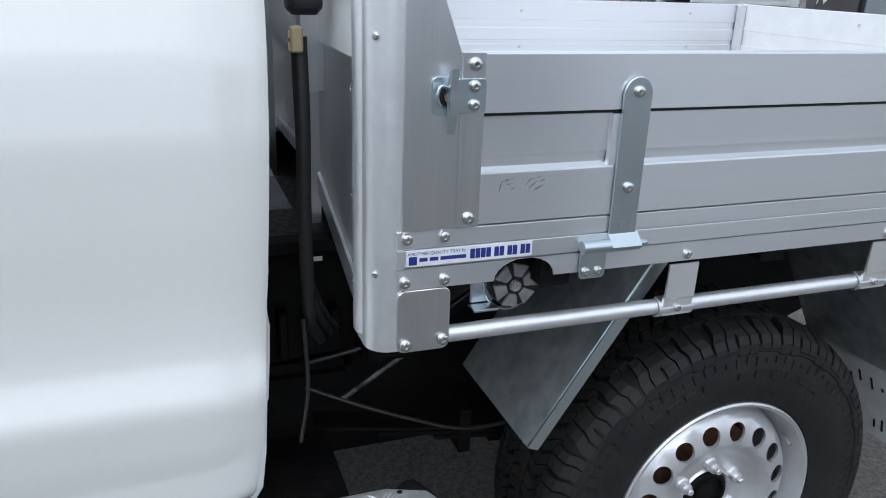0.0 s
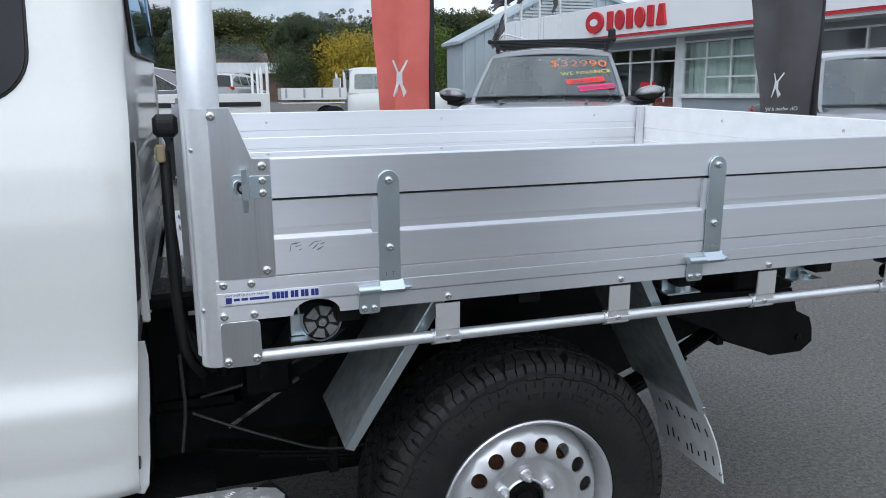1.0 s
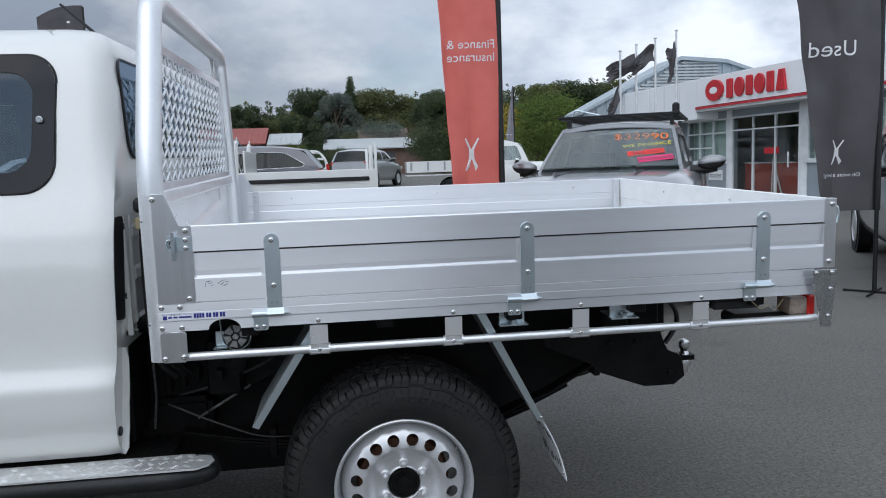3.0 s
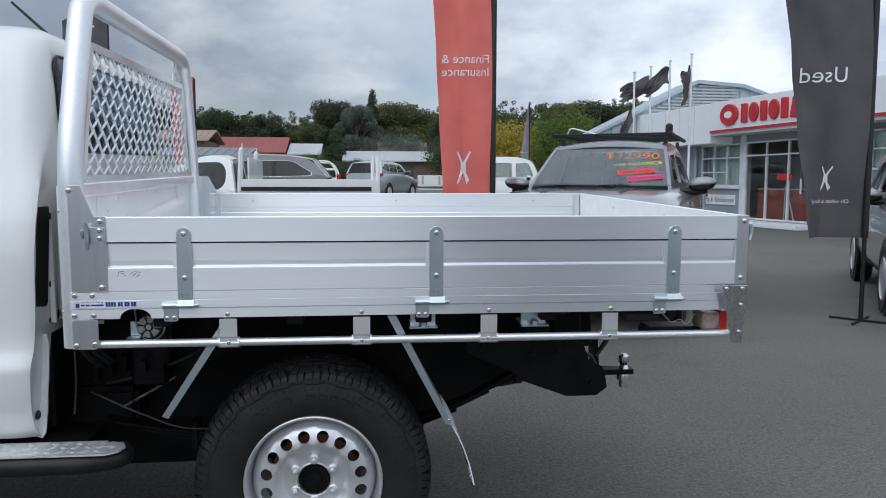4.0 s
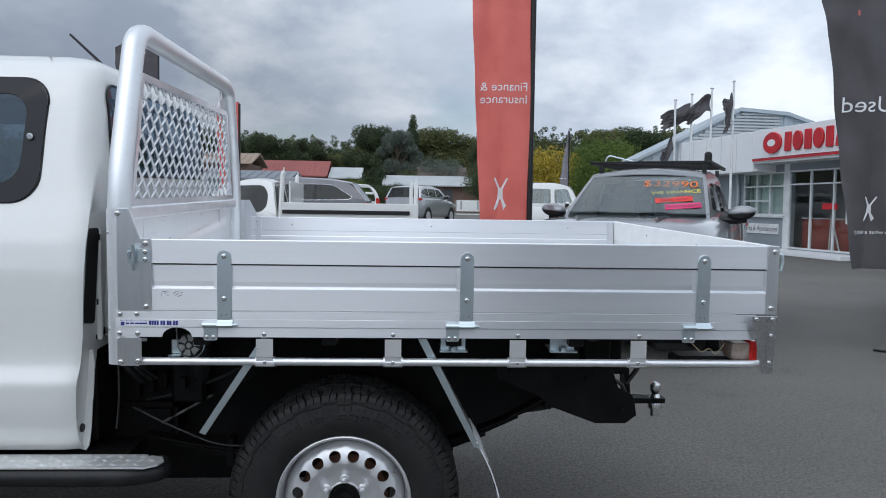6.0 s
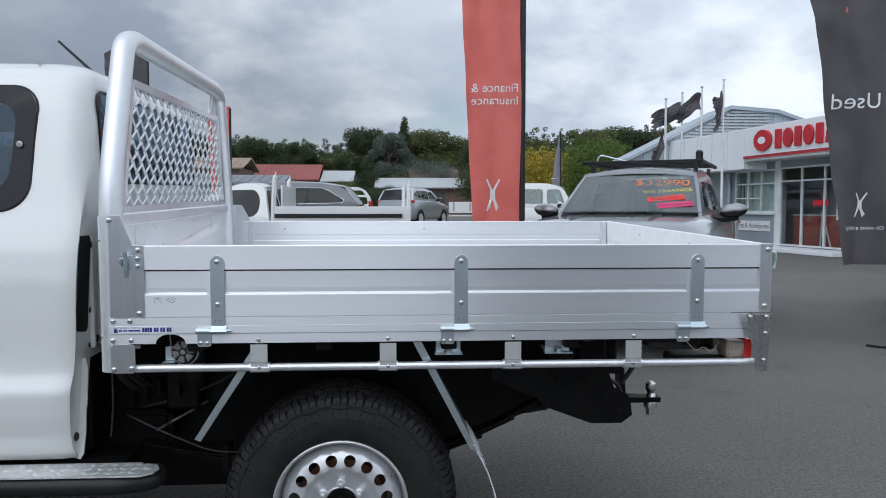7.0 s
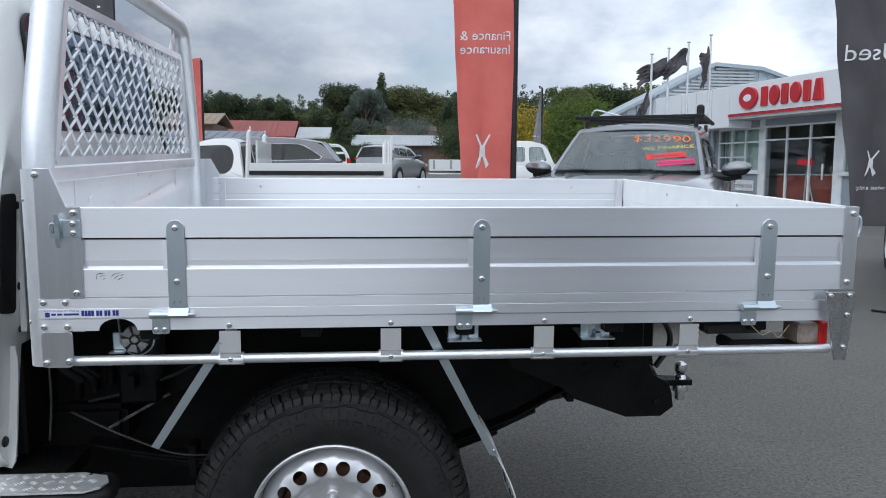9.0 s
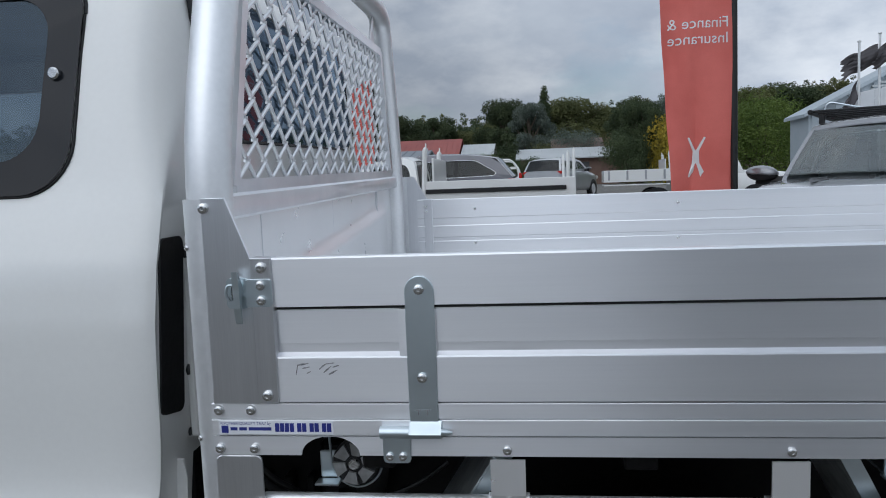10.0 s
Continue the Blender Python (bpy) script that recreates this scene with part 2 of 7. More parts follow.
def see_through(m, share):
    """Lets a thin cloth or leaf glow with the light from behind it."""
    n, l = m.node_tree.nodes, m.node_tree.links
    p, out = n["Principled BSDF"], n["Material Output"]
    tr, mx = n.new("ShaderNodeBsdfTranslucent"), n.new("ShaderNodeMixShader")
    l.new(p.inputs["Base Color"].links[0].from_socket, tr.inputs[0])
    mx.inputs[0].default_value = share
    l.new(p.outputs[0], mx.inputs[1])
    l.new(tr.outputs[0], mx.inputs[2])
    l.new(mx.outputs[0], out.inputs[0])
    return m


ASPHALT = asphalt_material()
GREYPAINT = surface("graphite_car_paint", (0.30, 0.305, 0.315), 0.30, 0.5, (0.26, 0.265, 0.275), 3.0, 0.05, coat=0.9)
SILVERPAINT = surface("silver_car_paint", (0.42, 0.43, 0.44), 0.3, 0.6, (0.38, 0.39, 0.40), 3.0, 0.04, coat=0.9)
DARKPAINT = surface("slate_car_paint", (0.10, 0.10, 0.115), 0.28, 0.6, (0.085, 0.085, 0.095), 3.0, 0.04, coat=0.9)
CHROME = surface("chrome", (0.8, 0.8, 0.8), 0.2, 1.0, None, 20.0)
BUILD_WHITE = surface("white_fascia_panel", (0.84, 0.845, 0.85), 0.5, 0.0, (0.80, 0.81, 0.82), 0.8, 0.02)
BUILD_GREY = surface("blue_grey_render", (0.30, 0.335, 0.36), 0.8, 0.0, (0.265, 0.30, 0.325), 0.9, 0.05, 0.2)
SLATE_WALL = surface("slate_blue_render", (0.10, 0.115, 0.14), 0.85, 0.0, (0.085, 0.10, 0.12), 0.9, 0.05)
FRAME_WHITE = surface("white_window_frame", (0.76, 0.78, 0.78), 0.4, 0.0, None, 3.0)
SOFFIT = surface("soffit_board", (0.52, 0.53, 0.53), 0.8, 0.0, None, 1.0)
RED = surface("red_sign", (0.60, 0.02, 0.03), 0.35, 0.0, (0.5, 0.016, 0.025), 2.0)
MAROON = surface("dark_red_stripe", (0.30, 0.02, 0.035), 0.4, 0.0, None, 2.0)
BLIND = surface("green_grey_blind", (0.58, 0.68, 0.62), 0.8, 0.0, (0.46, 0.56, 0.51), 2.0, 0.08, stretch=(8, 8, 0.3))
SHOPGLASS = tinted_glass("shop_glass", (0.80, 0.85, 0.84))
SHOPDARK = surface("dim_showroom", (0.50, 0.48, 0.46), 0.6, 0.0, (0.36, 0.33, 0.31), 0.8)
SHOPFLOOR = surface("showroom_red_brown", (0.34, 0.07, 0.05), 0.4, 0.0, (0.24, 0.05, 0.04), 1.5)
SHEDWALL = surface("grey_corrugated_cladding", (0.42, 0.47, 0.50), 0.55, 0.2, (0.36, 0.41, 0.44), 0.6, 0.04)
FLAG_RED = see_through(surface("red_flag_cloth", (0.80, 0.19, 0.155), 0.7, 0.0, (0.72, 0.155, 0.125), 3.0, 0.02, 0.0), 0.25)
FLAG_DARK = surface("charcoal_flag_cloth", (0.085, 0.078, 0.082), 0.75, 0.0, (0.065, 0.06, 0.064), 3.0, 0.03, 0.0)
FLAG_GREY = surface("grey_flag_cloth", (0.24, 0.23, 0.25), 0.75, 0.0, (0.19, 0.18, 0.20), 3.0, 0.08, 0.1)
PRINT_WHITE = surface("white_print", (0.82, 0.82, 0.82), 0.7, 0.0, None, 5.0)
PRINT_RED = surface("red_print", (0.50, 0.13, 0.11), 0.7, 0.0, None, 5.0)
YELLOW = surface("yellow_decal", (0.85, 0.75, 0.03), 0.5, 0.0, None, 9.0)
ORANGE = surface("orange_decal", (0.85, 0.20, 0.03), 0.5, 0.0, None, 9.0)
PINK = surface("pink_decal", (0.85, 0.03, 0.17), 0.5, 0.0, None, 9.0)
SCARLET = surface("scarlet_decal", (0.80, 0.05, 0.03), 0.5, 0.0, None, 9.0)
BARK = surface("bark", (0.11, 0.085, 0.06), 0.9, 0.0, (0.07, 0.055, 0.04), 3.0, 0.3, 0.5)
ROOF_RED = surface("red_metal_roof", (0.30, 0.075, 0.06), 0.6, 0.0, (0.25, 0.06, 0.05), 0.5, 0.05)
ROOF_GREY = surface("pale_metal_roof", (0.46, 0.48, 0.48), 0.6, 0.0, (0.40, 0.42, 0.42), 0.5, 0.05)
BRICKY = surface("brown_house_wall", (0.20, 0.13, 0.10), 0.9, 0.0, (0.16, 0.10, 0.08), 2.0, 0.1)
GRASS = surface("dry_grass_hill", (0.10, 0.10, 0.045), 0.95, 0.0, (0.05, 0.06, 0.025), 0.06, 0.3)


def leaf_material(name, a, b):
    a, b = [c * 0.9 for c in a], [c * 0.9 for c in b]
    return see_through(surface(name, a, 0.7, 0.0, b, 0.9, 0.25, 0.0, fine_scale=6.0, random_value=0.12, spec=0.2), 0.3)


LEAVES = {
    "olive": leaf_material("olive_leaves", (0.170, 0.180, 0.072), (0.095, 0.110, 0.048)),
    "deep": leaf_material("deep_green_leaves", (0.095, 0.122, 0.058), (0.052, 0.074, 0.038)),
    "grey": leaf_material("grey_green_leaves", (0.170, 0.200, 0.165), (0.100, 0.130, 0.105)),
    "bright": leaf_material("bright_green_leaves", (0.150, 0.205, 0.048), (0.090, 0.140, 0.034)),
    "tan": leaf_material("tan_seed_heads", (0.26, 0.19, 0.11), (0.18, 0.14, 0.08)),
    "yellow": leaf_material("yellow_leaves", (0.46, 0.34, 0.045), (0.26, 0.21, 0.035)),
}

# ---- mesh tools ----


def thing(name, m=None, label="", category="", group="", kind=""):
    ob = new(name)
    ob.empty_display_size = 0.1
    ob.matrix_basis = m or Matrix()
    return tagged(ob, label, category, group, kind)


def to_mesh(name, bm, material, smooth=False):
    bmesh.ops.recalc_face_normals(bm, faces=bm.faces)
    me = bpy.data.meshes.new(name)
    bm.to_mesh(me)
    bm.free()
    for mm in material if isinstance(material, (list, tuple)) else (material,):
        me.materials.append(mm)
    if smooth:
        me.polygons.foreach_set("use_smooth", [True] * len(me.polygons))
        me.set_sharp_from_angle(angle=radians(38))
    return me


def part(name, bm, material, parent, label="", smooth=False):
    ob = new(name, to_mesh(name, bm, material, smooth))
    ob.parent = parent
    return tagged(ob, label)


def joined(pieces):
    """One bmesh out of many small ones."""
    verts, faces = [], []
    for p in pieces:
        p.verts.index_update()
        base = len(verts)
        verts += [v.co.copy() for v in p.verts]
        faces += [[base + v.index for v in f.verts] for f in p.faces]
        p.free()
    me = bpy.data.meshes.new("joined")
    me.from_pydata(verts, [], faces)
    bm = B()
    bm.from_mesh(me)
    bpy.data.meshes.remove(me)
    return bm


def again(name, mesh, parent, m):
    """Another object on the same mesh."""
    ob = new(name, mesh)
    ob.parent = parent
    ob.matrix_basis = m
    return ob


def solid(name, bm, material, label="", category="", group="", kind="", smooth=False):
    return tagged(new(name, to_mesh(name, bm, material, smooth)), label, category, group, kind)


def box(bm, x0, x1, y0, y1, z0, z1, bevel=0.0, seg=1):
    vs = [bm.verts.new((x, y, z)) for x in (x0, x1) for y in (y0, y1) for z in (z0, z1)]
    fs = [bm.faces.new([vs[i] for i in q]) for q in ((0, 1, 3, 2), (4, 6, 7, 5), (0, 4, 5, 1), (2, 3, 7, 6), (0, 2, 6, 4), (1, 5, 7, 3))]
    if bevel:
        es = {e for f in fs for e in f.edges}
        bmesh.ops.bevel(bm, geom=list(es), offset=bevel, segments=seg, affect="EDGES", clamp_overlap=True)
    return bm


def prism(bm, poly, axis, a, b, bevel=0.0):
    """A polygon of the two other axes (in x, y, z order) drawn out along axis from a to b."""
    def at(p, h):
        return {"x": (h, p[0], p[1]), "y": (p[0], h, p[1]), "z": (p[0], p[1], h)}[axis]
    lo, hi = [bm.verts.new(at(p, a)) for p in poly], [bm.verts.new(at(p, b)) for p in poly]
    fs = [bm.faces.new(lo), bm.faces.new(hi)]
    k = len(poly)
    fs += [bm.faces.new((lo[i], lo[(i + 1) % k], hi[(i + 1) % k], hi[i])) for i in range(k)]
    if bevel:
        bmesh.ops.bevel(bm, geom=list({e for f in fs[:2] for e in f.edges}), offset=bevel, segments=1, affect="EDGES", clamp_overlap=True)
    return bm


def ring(bm, pts):
    return [bm.verts.new(p) for p in pts]


def bridge(bm, a, b, closed=True):
    k = len(a)
    for i in range(k if closed else k - 1):
        bm.faces.new((a[i], a[(i + 1) % k], b[(i + 1) % k], b[i]))


def lathe(bm, profile, centre, axis="y", n=24, close=True):
    """A profile of (radius, height along axis) turned round the axis."""
    c = Vector(centre)
    rings = []
    for r, h in profile:
        pts = []
        for i in range(n):
            a = 2 * math.pi * i / n
            u, v = r * math.cos(a), r * math.sin(a)
            pts.append(c + Vector({"x": (h, u, v), "y": (u, h, v), "z": (u, v, h)}[axis]))
        rings.append(ring(bm, pts))
    for a, b in zip(rings, rings[1:]):
        bridge(bm, a, b)
    if close:
        bm.faces.new(rings[0])
        bm.faces.new(rings[-1])
    return bm


def fillet(pts, r, seg=6):
    """Rounds the corners of a polyline."""
    pts = [Vector(p) for p in pts]
    out = [pts[0]]
    for a, b, c in zip(pts, pts[1:], pts[2:]):
        u, v = (a - b), (c - b)
        d = min(r, u.length * 0.49, v.length * 0.49)
        p, q = b + u.normalized() * d, b + v.normalized() * d
        for i in range(seg + 1):
            t = i / seg
            out.append(p * (1 - t) ** 2 + b * 2 * t * (1 - t) + q * t * t)
    return out + [pts[-1]]


def tube(bm, pts, r, n=10, caps=True, flat=1.0):
    pts = [Vector(p) for p in pts]
    rings, up = [], None
    for i, p in enumerate(pts):
        d = (pts[min(i + 1, len(pts) - 1)] - pts[max(i - 1, 0)]).normalized()
        if up is None:
            up = d.orthogonal().normalized()
        up = (up - d * up.dot(d)).normalized()
        side = d.cross(up)
        rr = r[i] if isinstance(r, (list, tuple)) else r
        rings.append(ring(bm, [p + (up * math.cos(2 * math.pi * k / n) + side * math.sin(2 * math.pi * k / n) * flat) * rr for k in range(n)]))
    for a, b in zip(rings, rings[1:]):
        bridge(bm, a, b)
    if caps:
        bm.faces.new(rings[0])
        bm.faces.new(rings[-1])
    return bm


def rounded(x0, x1, z0, z1, r, seg=5):
    """A rounded rectangle as a list of points."""
    out = []
    for cx, cz, a0 in ((x1 - r, z1 - r, 0), (x0 + r, z1 - r, 90), (x0 + r, z0 + r, 180), (x1 - r, z0 + r, 270)):
        for i in range(seg + 1):
            a = radians(a0 + 90 * i / seg)
            out.append((cx + r * math.cos(a), cz + r * math.sin(a)))
    return out


def letters(name, body, size, material, parent, m, align="CENTER", mirror=False, depth=0.0):
    """Writing in the built-in font as a mesh, its middle at m, in m's x, y plane."""
    cu = bpy.data.curves.new(name, "FONT")
    cu.body, cu.size, cu.align_x, cu.align_y, cu.extrude = body, size, align, "CENTER", depth
    tmp = bpy.data.objects.new(name, cu)
    scene.collection.objects.link(tmp)
    me = bpy.data.meshes.new_from_object(tmp.evaluated_get(bpy.context.evaluated_depsgraph_get()))
    bpy.data.objects.remove(tmp)
    if mirror:
        me.transform(Matrix.Diagonal((-1, 1, 1, 1)))
    me.materials.clear()
    me.materials.append(material)
    ob = new(name, me)
    ob.parent = parent
    ob.matrix_basis = m
    return ob


B = bmesh.new

# ---- the white ute ----
ute = thing("tray_back_ute", LEAN, "white extra-cab ute with a new aluminium drop-side tray", "ute")
MID = 0.94  # middle line of the ute

# bolt heads share one mesh: a low dome facing -y
bm = B()
lathe(bm, [(0.0085, 0.0), (0.0085, -0.002), (0.0075, -0.0045), (0.0045, -0.0062), (0.003, -0.0062), (0.0025, -0.0045)], (0, 0, 0), "y", 14)
BOLT = to_mesh("bolt", bm, STEEL, True)
BOLT_BLACK = BOLT.copy()
BOLT_BLACK.materials.clear()
BOLT_BLACK.materials.append(BLACK)


def bolts(parent, places, m=Matrix(), scale=1.0):
    for p in places:
        again("bolt", BOLT, parent, m @ Matrix.Translation(p) @ Matrix.Scale(scale, 4))


# -- cab --
# half width of the cab by height
CAB_W = [(0.50, 0.770), (0.54, 0.815), (0.60, 0.842), (0.66, 0.858), (0.735, 0.867), (0.752, 0.865), (0.768, 0.857), (0.80, 0.8435), (0.83, 0.8395), (0.88, 0.8385), (1.0, 0.845), (1.1, 0.846),
         (1.2, 0.832), (1.28, 0.808), (1.34, 0.786), (1.45, 0.750), (1.54, 0.718), (1.62, 0.686), (1.68, 0.655), (1.72, 0.625), (1.75, 0.585), (1.775, 0.52), (1.79, 0.42), (1.797, 0.25)]
CAB_X = [(0.50, -0.136), (0.572, -0.131), (0.65, -0.124), (0.735, -0.117), (0.9, -0.104), (1.0, -0.099), (1.137, -0.093), (1.25, -0.089), (1.45, -0.086), (1.6, -0.092), (1.68, -0.107), (1.74, -0.13), (1.78, -0.19), (1.797, -0.35)]


# heights above 1.40 are raised so the roof fits the camera's view
CAB_W, CAB_X = ([(z + 0.06 * min(max((z - 1.40) / 0.33, 0.0), 1.0), v) for z, v in t] for t in (CAB_W, CAB_X))


def by(table, z):
    for (a, u), (b, v) in zip(table, table[1:]):
        if a <= z <= b:
            return u + (v - u) * (z - a) / (b - a)
    return table[0][1] if z < table[0][0] else table[-1][1]


def smooth_by(table, z, h=0.008):
    return (by(table, z - h) + 2 * by(table, z) + by(table, z + h)) / 4


def cab_side(z):
    return MID - smooth_by(CAB_W, z)


cab_levels = sorted(set([round(0.50 + 0.02 * i, 3) for i in range(67)] + [round(0.71 + 0.01 * i, 3) for i in range(16)] + [1.37, 1.705, 1.825, 1.835, 1.845, 1.85, 1.855, 1.857]))
cab_levels = [z for z in cab_levels if z <= 1.857]
NEAR_HOLE, FAR_HOLE = (-0.780, -0.295, 1.37, 1.705), (-1.60, -0.90, 1.37, 1.68)


def cab_shell(inset, bottom):
    """The cab drawn up level by level, with openings for the near side glass and the far door glass."""
    bm = B()
    rows, outline = [], None
    for z in cab_levels:
        if z < bottom or z > 1.857 - inset * 1.5:
            continue
        w, xr = smooth_by(CAB_W, z) - inset, smooth_by(CAB_X, z) - inset
        rc = 0.085
        pts = [(-1.75 + inset, MID - w * 0.96)] + [(x, MID - w) for x in (-1.60, -1.25, -0.90, -0.780, -0.60, -0.45, -0.295)]
        # a deep turned-in corner at the height of the vent and below, a plain round one above
        tight = min(max((1.50 - z) / 0.22, 0), 1)
        tight = tight * tight * (3 - 2 * tight)
        edge = [(-0.075, 0.0), (-0.050, 0.002), (-0.030, 0.006), (-0.014, 0.010), (-0.004, 0.014), (0.002, 0.018), (0.002, 0.024), (-0.005, 0.034), (0.0, 0.115)]
        pts += [(xr - 0.140, MID - w), (xr - 0.100, MID - w)]
        for i in range(9):
            a = radians(90 * i / 8)
            e = edge[i]
            pts.append((xr + (rc * math.sin(a) - rc) * (1 - tight) + e[0] * tight, MID - w + (rc - rc * math.cos(a)) * (1 - tight) + e[1] * tight))
        pts += [(xr, MID - w * 0.55), (xr, MID - w * 0.2), (xr, MID)]
        pts += [(x, 2 * MID - y) for x, y in reversed(pts[:-1])]
        outline = [x for x, y in pts]
        rows.append((z, ring(bm, [(x, y, z) for x, y in pts])))
    k = len(outline)
    for (za, a), (zb, b) in zip(rows, rows[1:]):
        for i in range(k):
            j = (i + 1) % k
            x0, x1 = sorted((outline[i], outline[j]))
            hole = NEAR_HOLE if i < 7 else FAR_HOLE if k - 8 <= i <= k - 2 else None
            if hole and hole[0] - 0.001 <= x0 and x1 <= hole[1] + 0.001 and hole[2] - 0.001 <= za and zb <= hole[3] + 0.001:
                continue
            bm.faces.new((a[i], a[j], b[j], b[i]))
    bm.faces.new(rows[0][1])
    bm.faces.new(rows[-1][1])
    return bm


cab = part("cab", cab_shell(0.0, 0.0), WHITE, ute, smooth=True)
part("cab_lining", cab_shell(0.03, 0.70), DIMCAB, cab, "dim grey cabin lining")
for y in (0.52, 1.36):
    bm = B()
    box(bm, -1.10, -0.96, y - 0.24, y + 0.24, 0.75, 1.36, 0.06, 3)
    box(bm, -1.06, -0.97, y - 0.13, y + 0.13, 1.38, 1.56, 0.045, 3)
    tube(bm, [(-1.02, y - 0.06, 1.32), (-1.02, y - 0.06, 1.42)], 0.008, 6)
    tube(bm, [(-1.02, y + 0.06, 1.32), (-1.02, y + 0.06, 1.42)], 0.008, 6)
    part("front_seat", bm, INTERIOR, cab, "dark seat seen through the side glass", True)
bm = B()
far_glass = rounded(-1.62, -0.88, 1.35, 1.70, 0.05, 4)
bm.faces.new(ring(bm, [(x, 2 * MID - cab_side(z) + 0.002, z) for x, z in far_glass]))
part("door_glass", bm, CARGLASS, cab, "clear glass of the far door")

# bonnet ahead of the cab
bm = B()
secs = []
for x, w, zt in ((-1.70, 0.84, 1.14), (-2.2, 0.84, 1.10), (-2.8, 0.80, 1.02), (-3.15, 0.68, 0.90)):
    secs.append(ring(bm, [(x, MID - w, 0.5), (x, MID - w, zt - 0.16), (x, MID - w + 0.1, zt - 0.03), (x, MID - 0.3, zt), (x, MID + 0.3, zt), (x, MID + w - 0.1, zt - 0.03), (x, MID + w, zt - 0.16), (x, MID + w, 0.5)]))
for a, b in zip(secs, secs[1:]):
    bridge(bm, a, b)
bm.faces.new(secs[0])
bm.faces.new(secs[-1])
part("bonnet", bm, WHITE, ute, smooth=True)


def on_side(pts, off):
    """Points of the near side of the cab, off metres outside its skin."""
    return [(x, cab_side(z) - off, z) for x, z in pts]


def sheet(bm, outline, off, rows_n=14):
    """A panel that follows the curve of the cab side inside an outline of (x, z)."""
    zs = [z for _, z in outline]
    lo, hi = min(zs), max(zs)
    prev = None
    for i in range(rows_n + 1):
        z = lo + 0.0005 + (hi - lo - 0.001) * (0.5 - 0.5 * math.cos(math.pi * i / rows_n))
        xs = []
        for (xa, za), (xb, zb) in zip(outline, outline[1:] + outline[:1]):
            if (za - z) * (zb - z) <= 0 and za != zb:
                xs.append(xa + (xb - xa) * (z - za) / (zb - za))
        x0, x1 = min(xs), max(xs)
        cur = ring(bm, [(x0 + (x1 - x0) * k / 6, cab_side(z) - off, z) for k in range(7)])
        if prev:
            bridge(bm, prev, cur, False)
        prev = cur
    return bm


# rear side window: seal, dark border, glass, latch
win_out = rounded(-0.80, -0.252, 1.326, 1.738, 0.090, 8)
win_in = rounded(-0.76, -0.315, 1.385, 1.685, 0.075, 8)
seal = part("window_seal", tube(B(), [*on_side(rounded(-0.802, -0.250, 1.324, 1.740, 0.091, 8), 0.001), on_side(win_out, 0.001)[0]], 0.0035, 6), PLASTIC, cab, smooth=True)
bm = B()
bridge(bm, ring(bm, on_side(win_out, 0.0075)), ring(bm, on_side(win_in, 0.0075)))
window = part("side_window", bm, CERAMIC, cab, "black ceramic border of the fixed side glass", True)
part("window_glass", sheet(B(), rounded(-0.782, -0.290, 1.360, 1.710, 0.080, 8), 0.0045, 40), GLASS, window, "dark tinted privacy glass", True)
bm = B()
lathe(bm, [(0.011, 0.0), (0.011, -0.006), (0.008, -0.009)], (-0.292, cab_side(1.54) - 0.009, 1.54), "y", 16)
part("window_latch", bm, STEEL, window, "round metal latch screw", True)
# rear glass of the cab
bm = B()
rear = rounded(MID - 0.60, MID + 0.60, 1.42, 1.735, 0.07, 6)
bm.faces.new(ring(bm, [(by(CAB_X, z) + 0.006, y, z) for y, z in rear]))
# the sheet's pale grey stands for daylight seen through the cabin
rw = part("rear_window", bm, GLASS_BACK, cab, "rear cab window with a pale backing sheet")
bm = B()
bm.faces.new(ring(bm, [(by(CAB_X, z) + 0.010, y, z) for y, z in rear]))
part("window_glass", bm, GLASS, rw)
bm = B()
tube(bm, [(by(CAB_X, z) + 0.006, y, z) for y, z in rear + rear[:1]], 0.005, 6)
part("window_seal", bm, PLASTIC, rw)
# black air vent in the rear corner of the cab
bm = B()
# it follows the lean of the cab side
slot = [(y + 0.7 * (cab_side(z) - 0.106), z + (0.012 * (0.036 - y) / 0.07 - 0.006 if z < 1.0 else 0.0)) for y, z in rounded(-0.038, 0.038, 0.927, 1.243, 0.014, 5)]
prism(bm, slot, "x", -0.014, 0.0035, 0.002)
for v in bm.verts:
    v.co.x += smooth_by(CAB_X, v.co.z) - 0.0015 + 0.08 * v.co.y
    v.co.y += 0.176
vent = part("air_vent", bm, PLASTIC, cab, "black plastic cabin air vent", True)
# pressed seams and flange of the rear cab wall
bm = B()
for y0, y1 in ((0.235, 0.25), (0.30, 0.312)):
    box(bm, -0.104, -0.086, y0, y1, 0.86, 1.24, 0.004)
for z in (0.86, 1.02, 1.16):
    box(bm, -0.104, -0.086, 0.32, 1.56, z, z + 0.05, 0.012)
part("rear_pressing", bm, WHITE, cab, "pressed ribs of the rear cab wall")
bm = B()
box(bm, -0.18, -0.110, 0.245, 2 * MID - 0.245, 0.50, 0.835, 0.008)
part("splash_liner", bm, BLACK, cab, "black liner under the rear cab wall")
bm = B()
lathe(bm, [(0.0, -0.004), (0.012, -0.004), (0.014, 0.0)], (0, 0, 0), "x", 14, False)
PLUG = to_mesh("rubber_plug", bm, PLASTIC)
for x, y, z, s in ((-0.0895, 0.236, 1.21, 0.8), (-0.0985, 0.236, 0.99, 0.8), (-0.1045, 0.236, 0.87, 0.6)):
    again("rubber_plug", PLUG, cab, Matrix.Translation((x, y, z)) @ pose(0, 0, 0, 0, 0, 180) @ Matrix.Scale(s, 4))
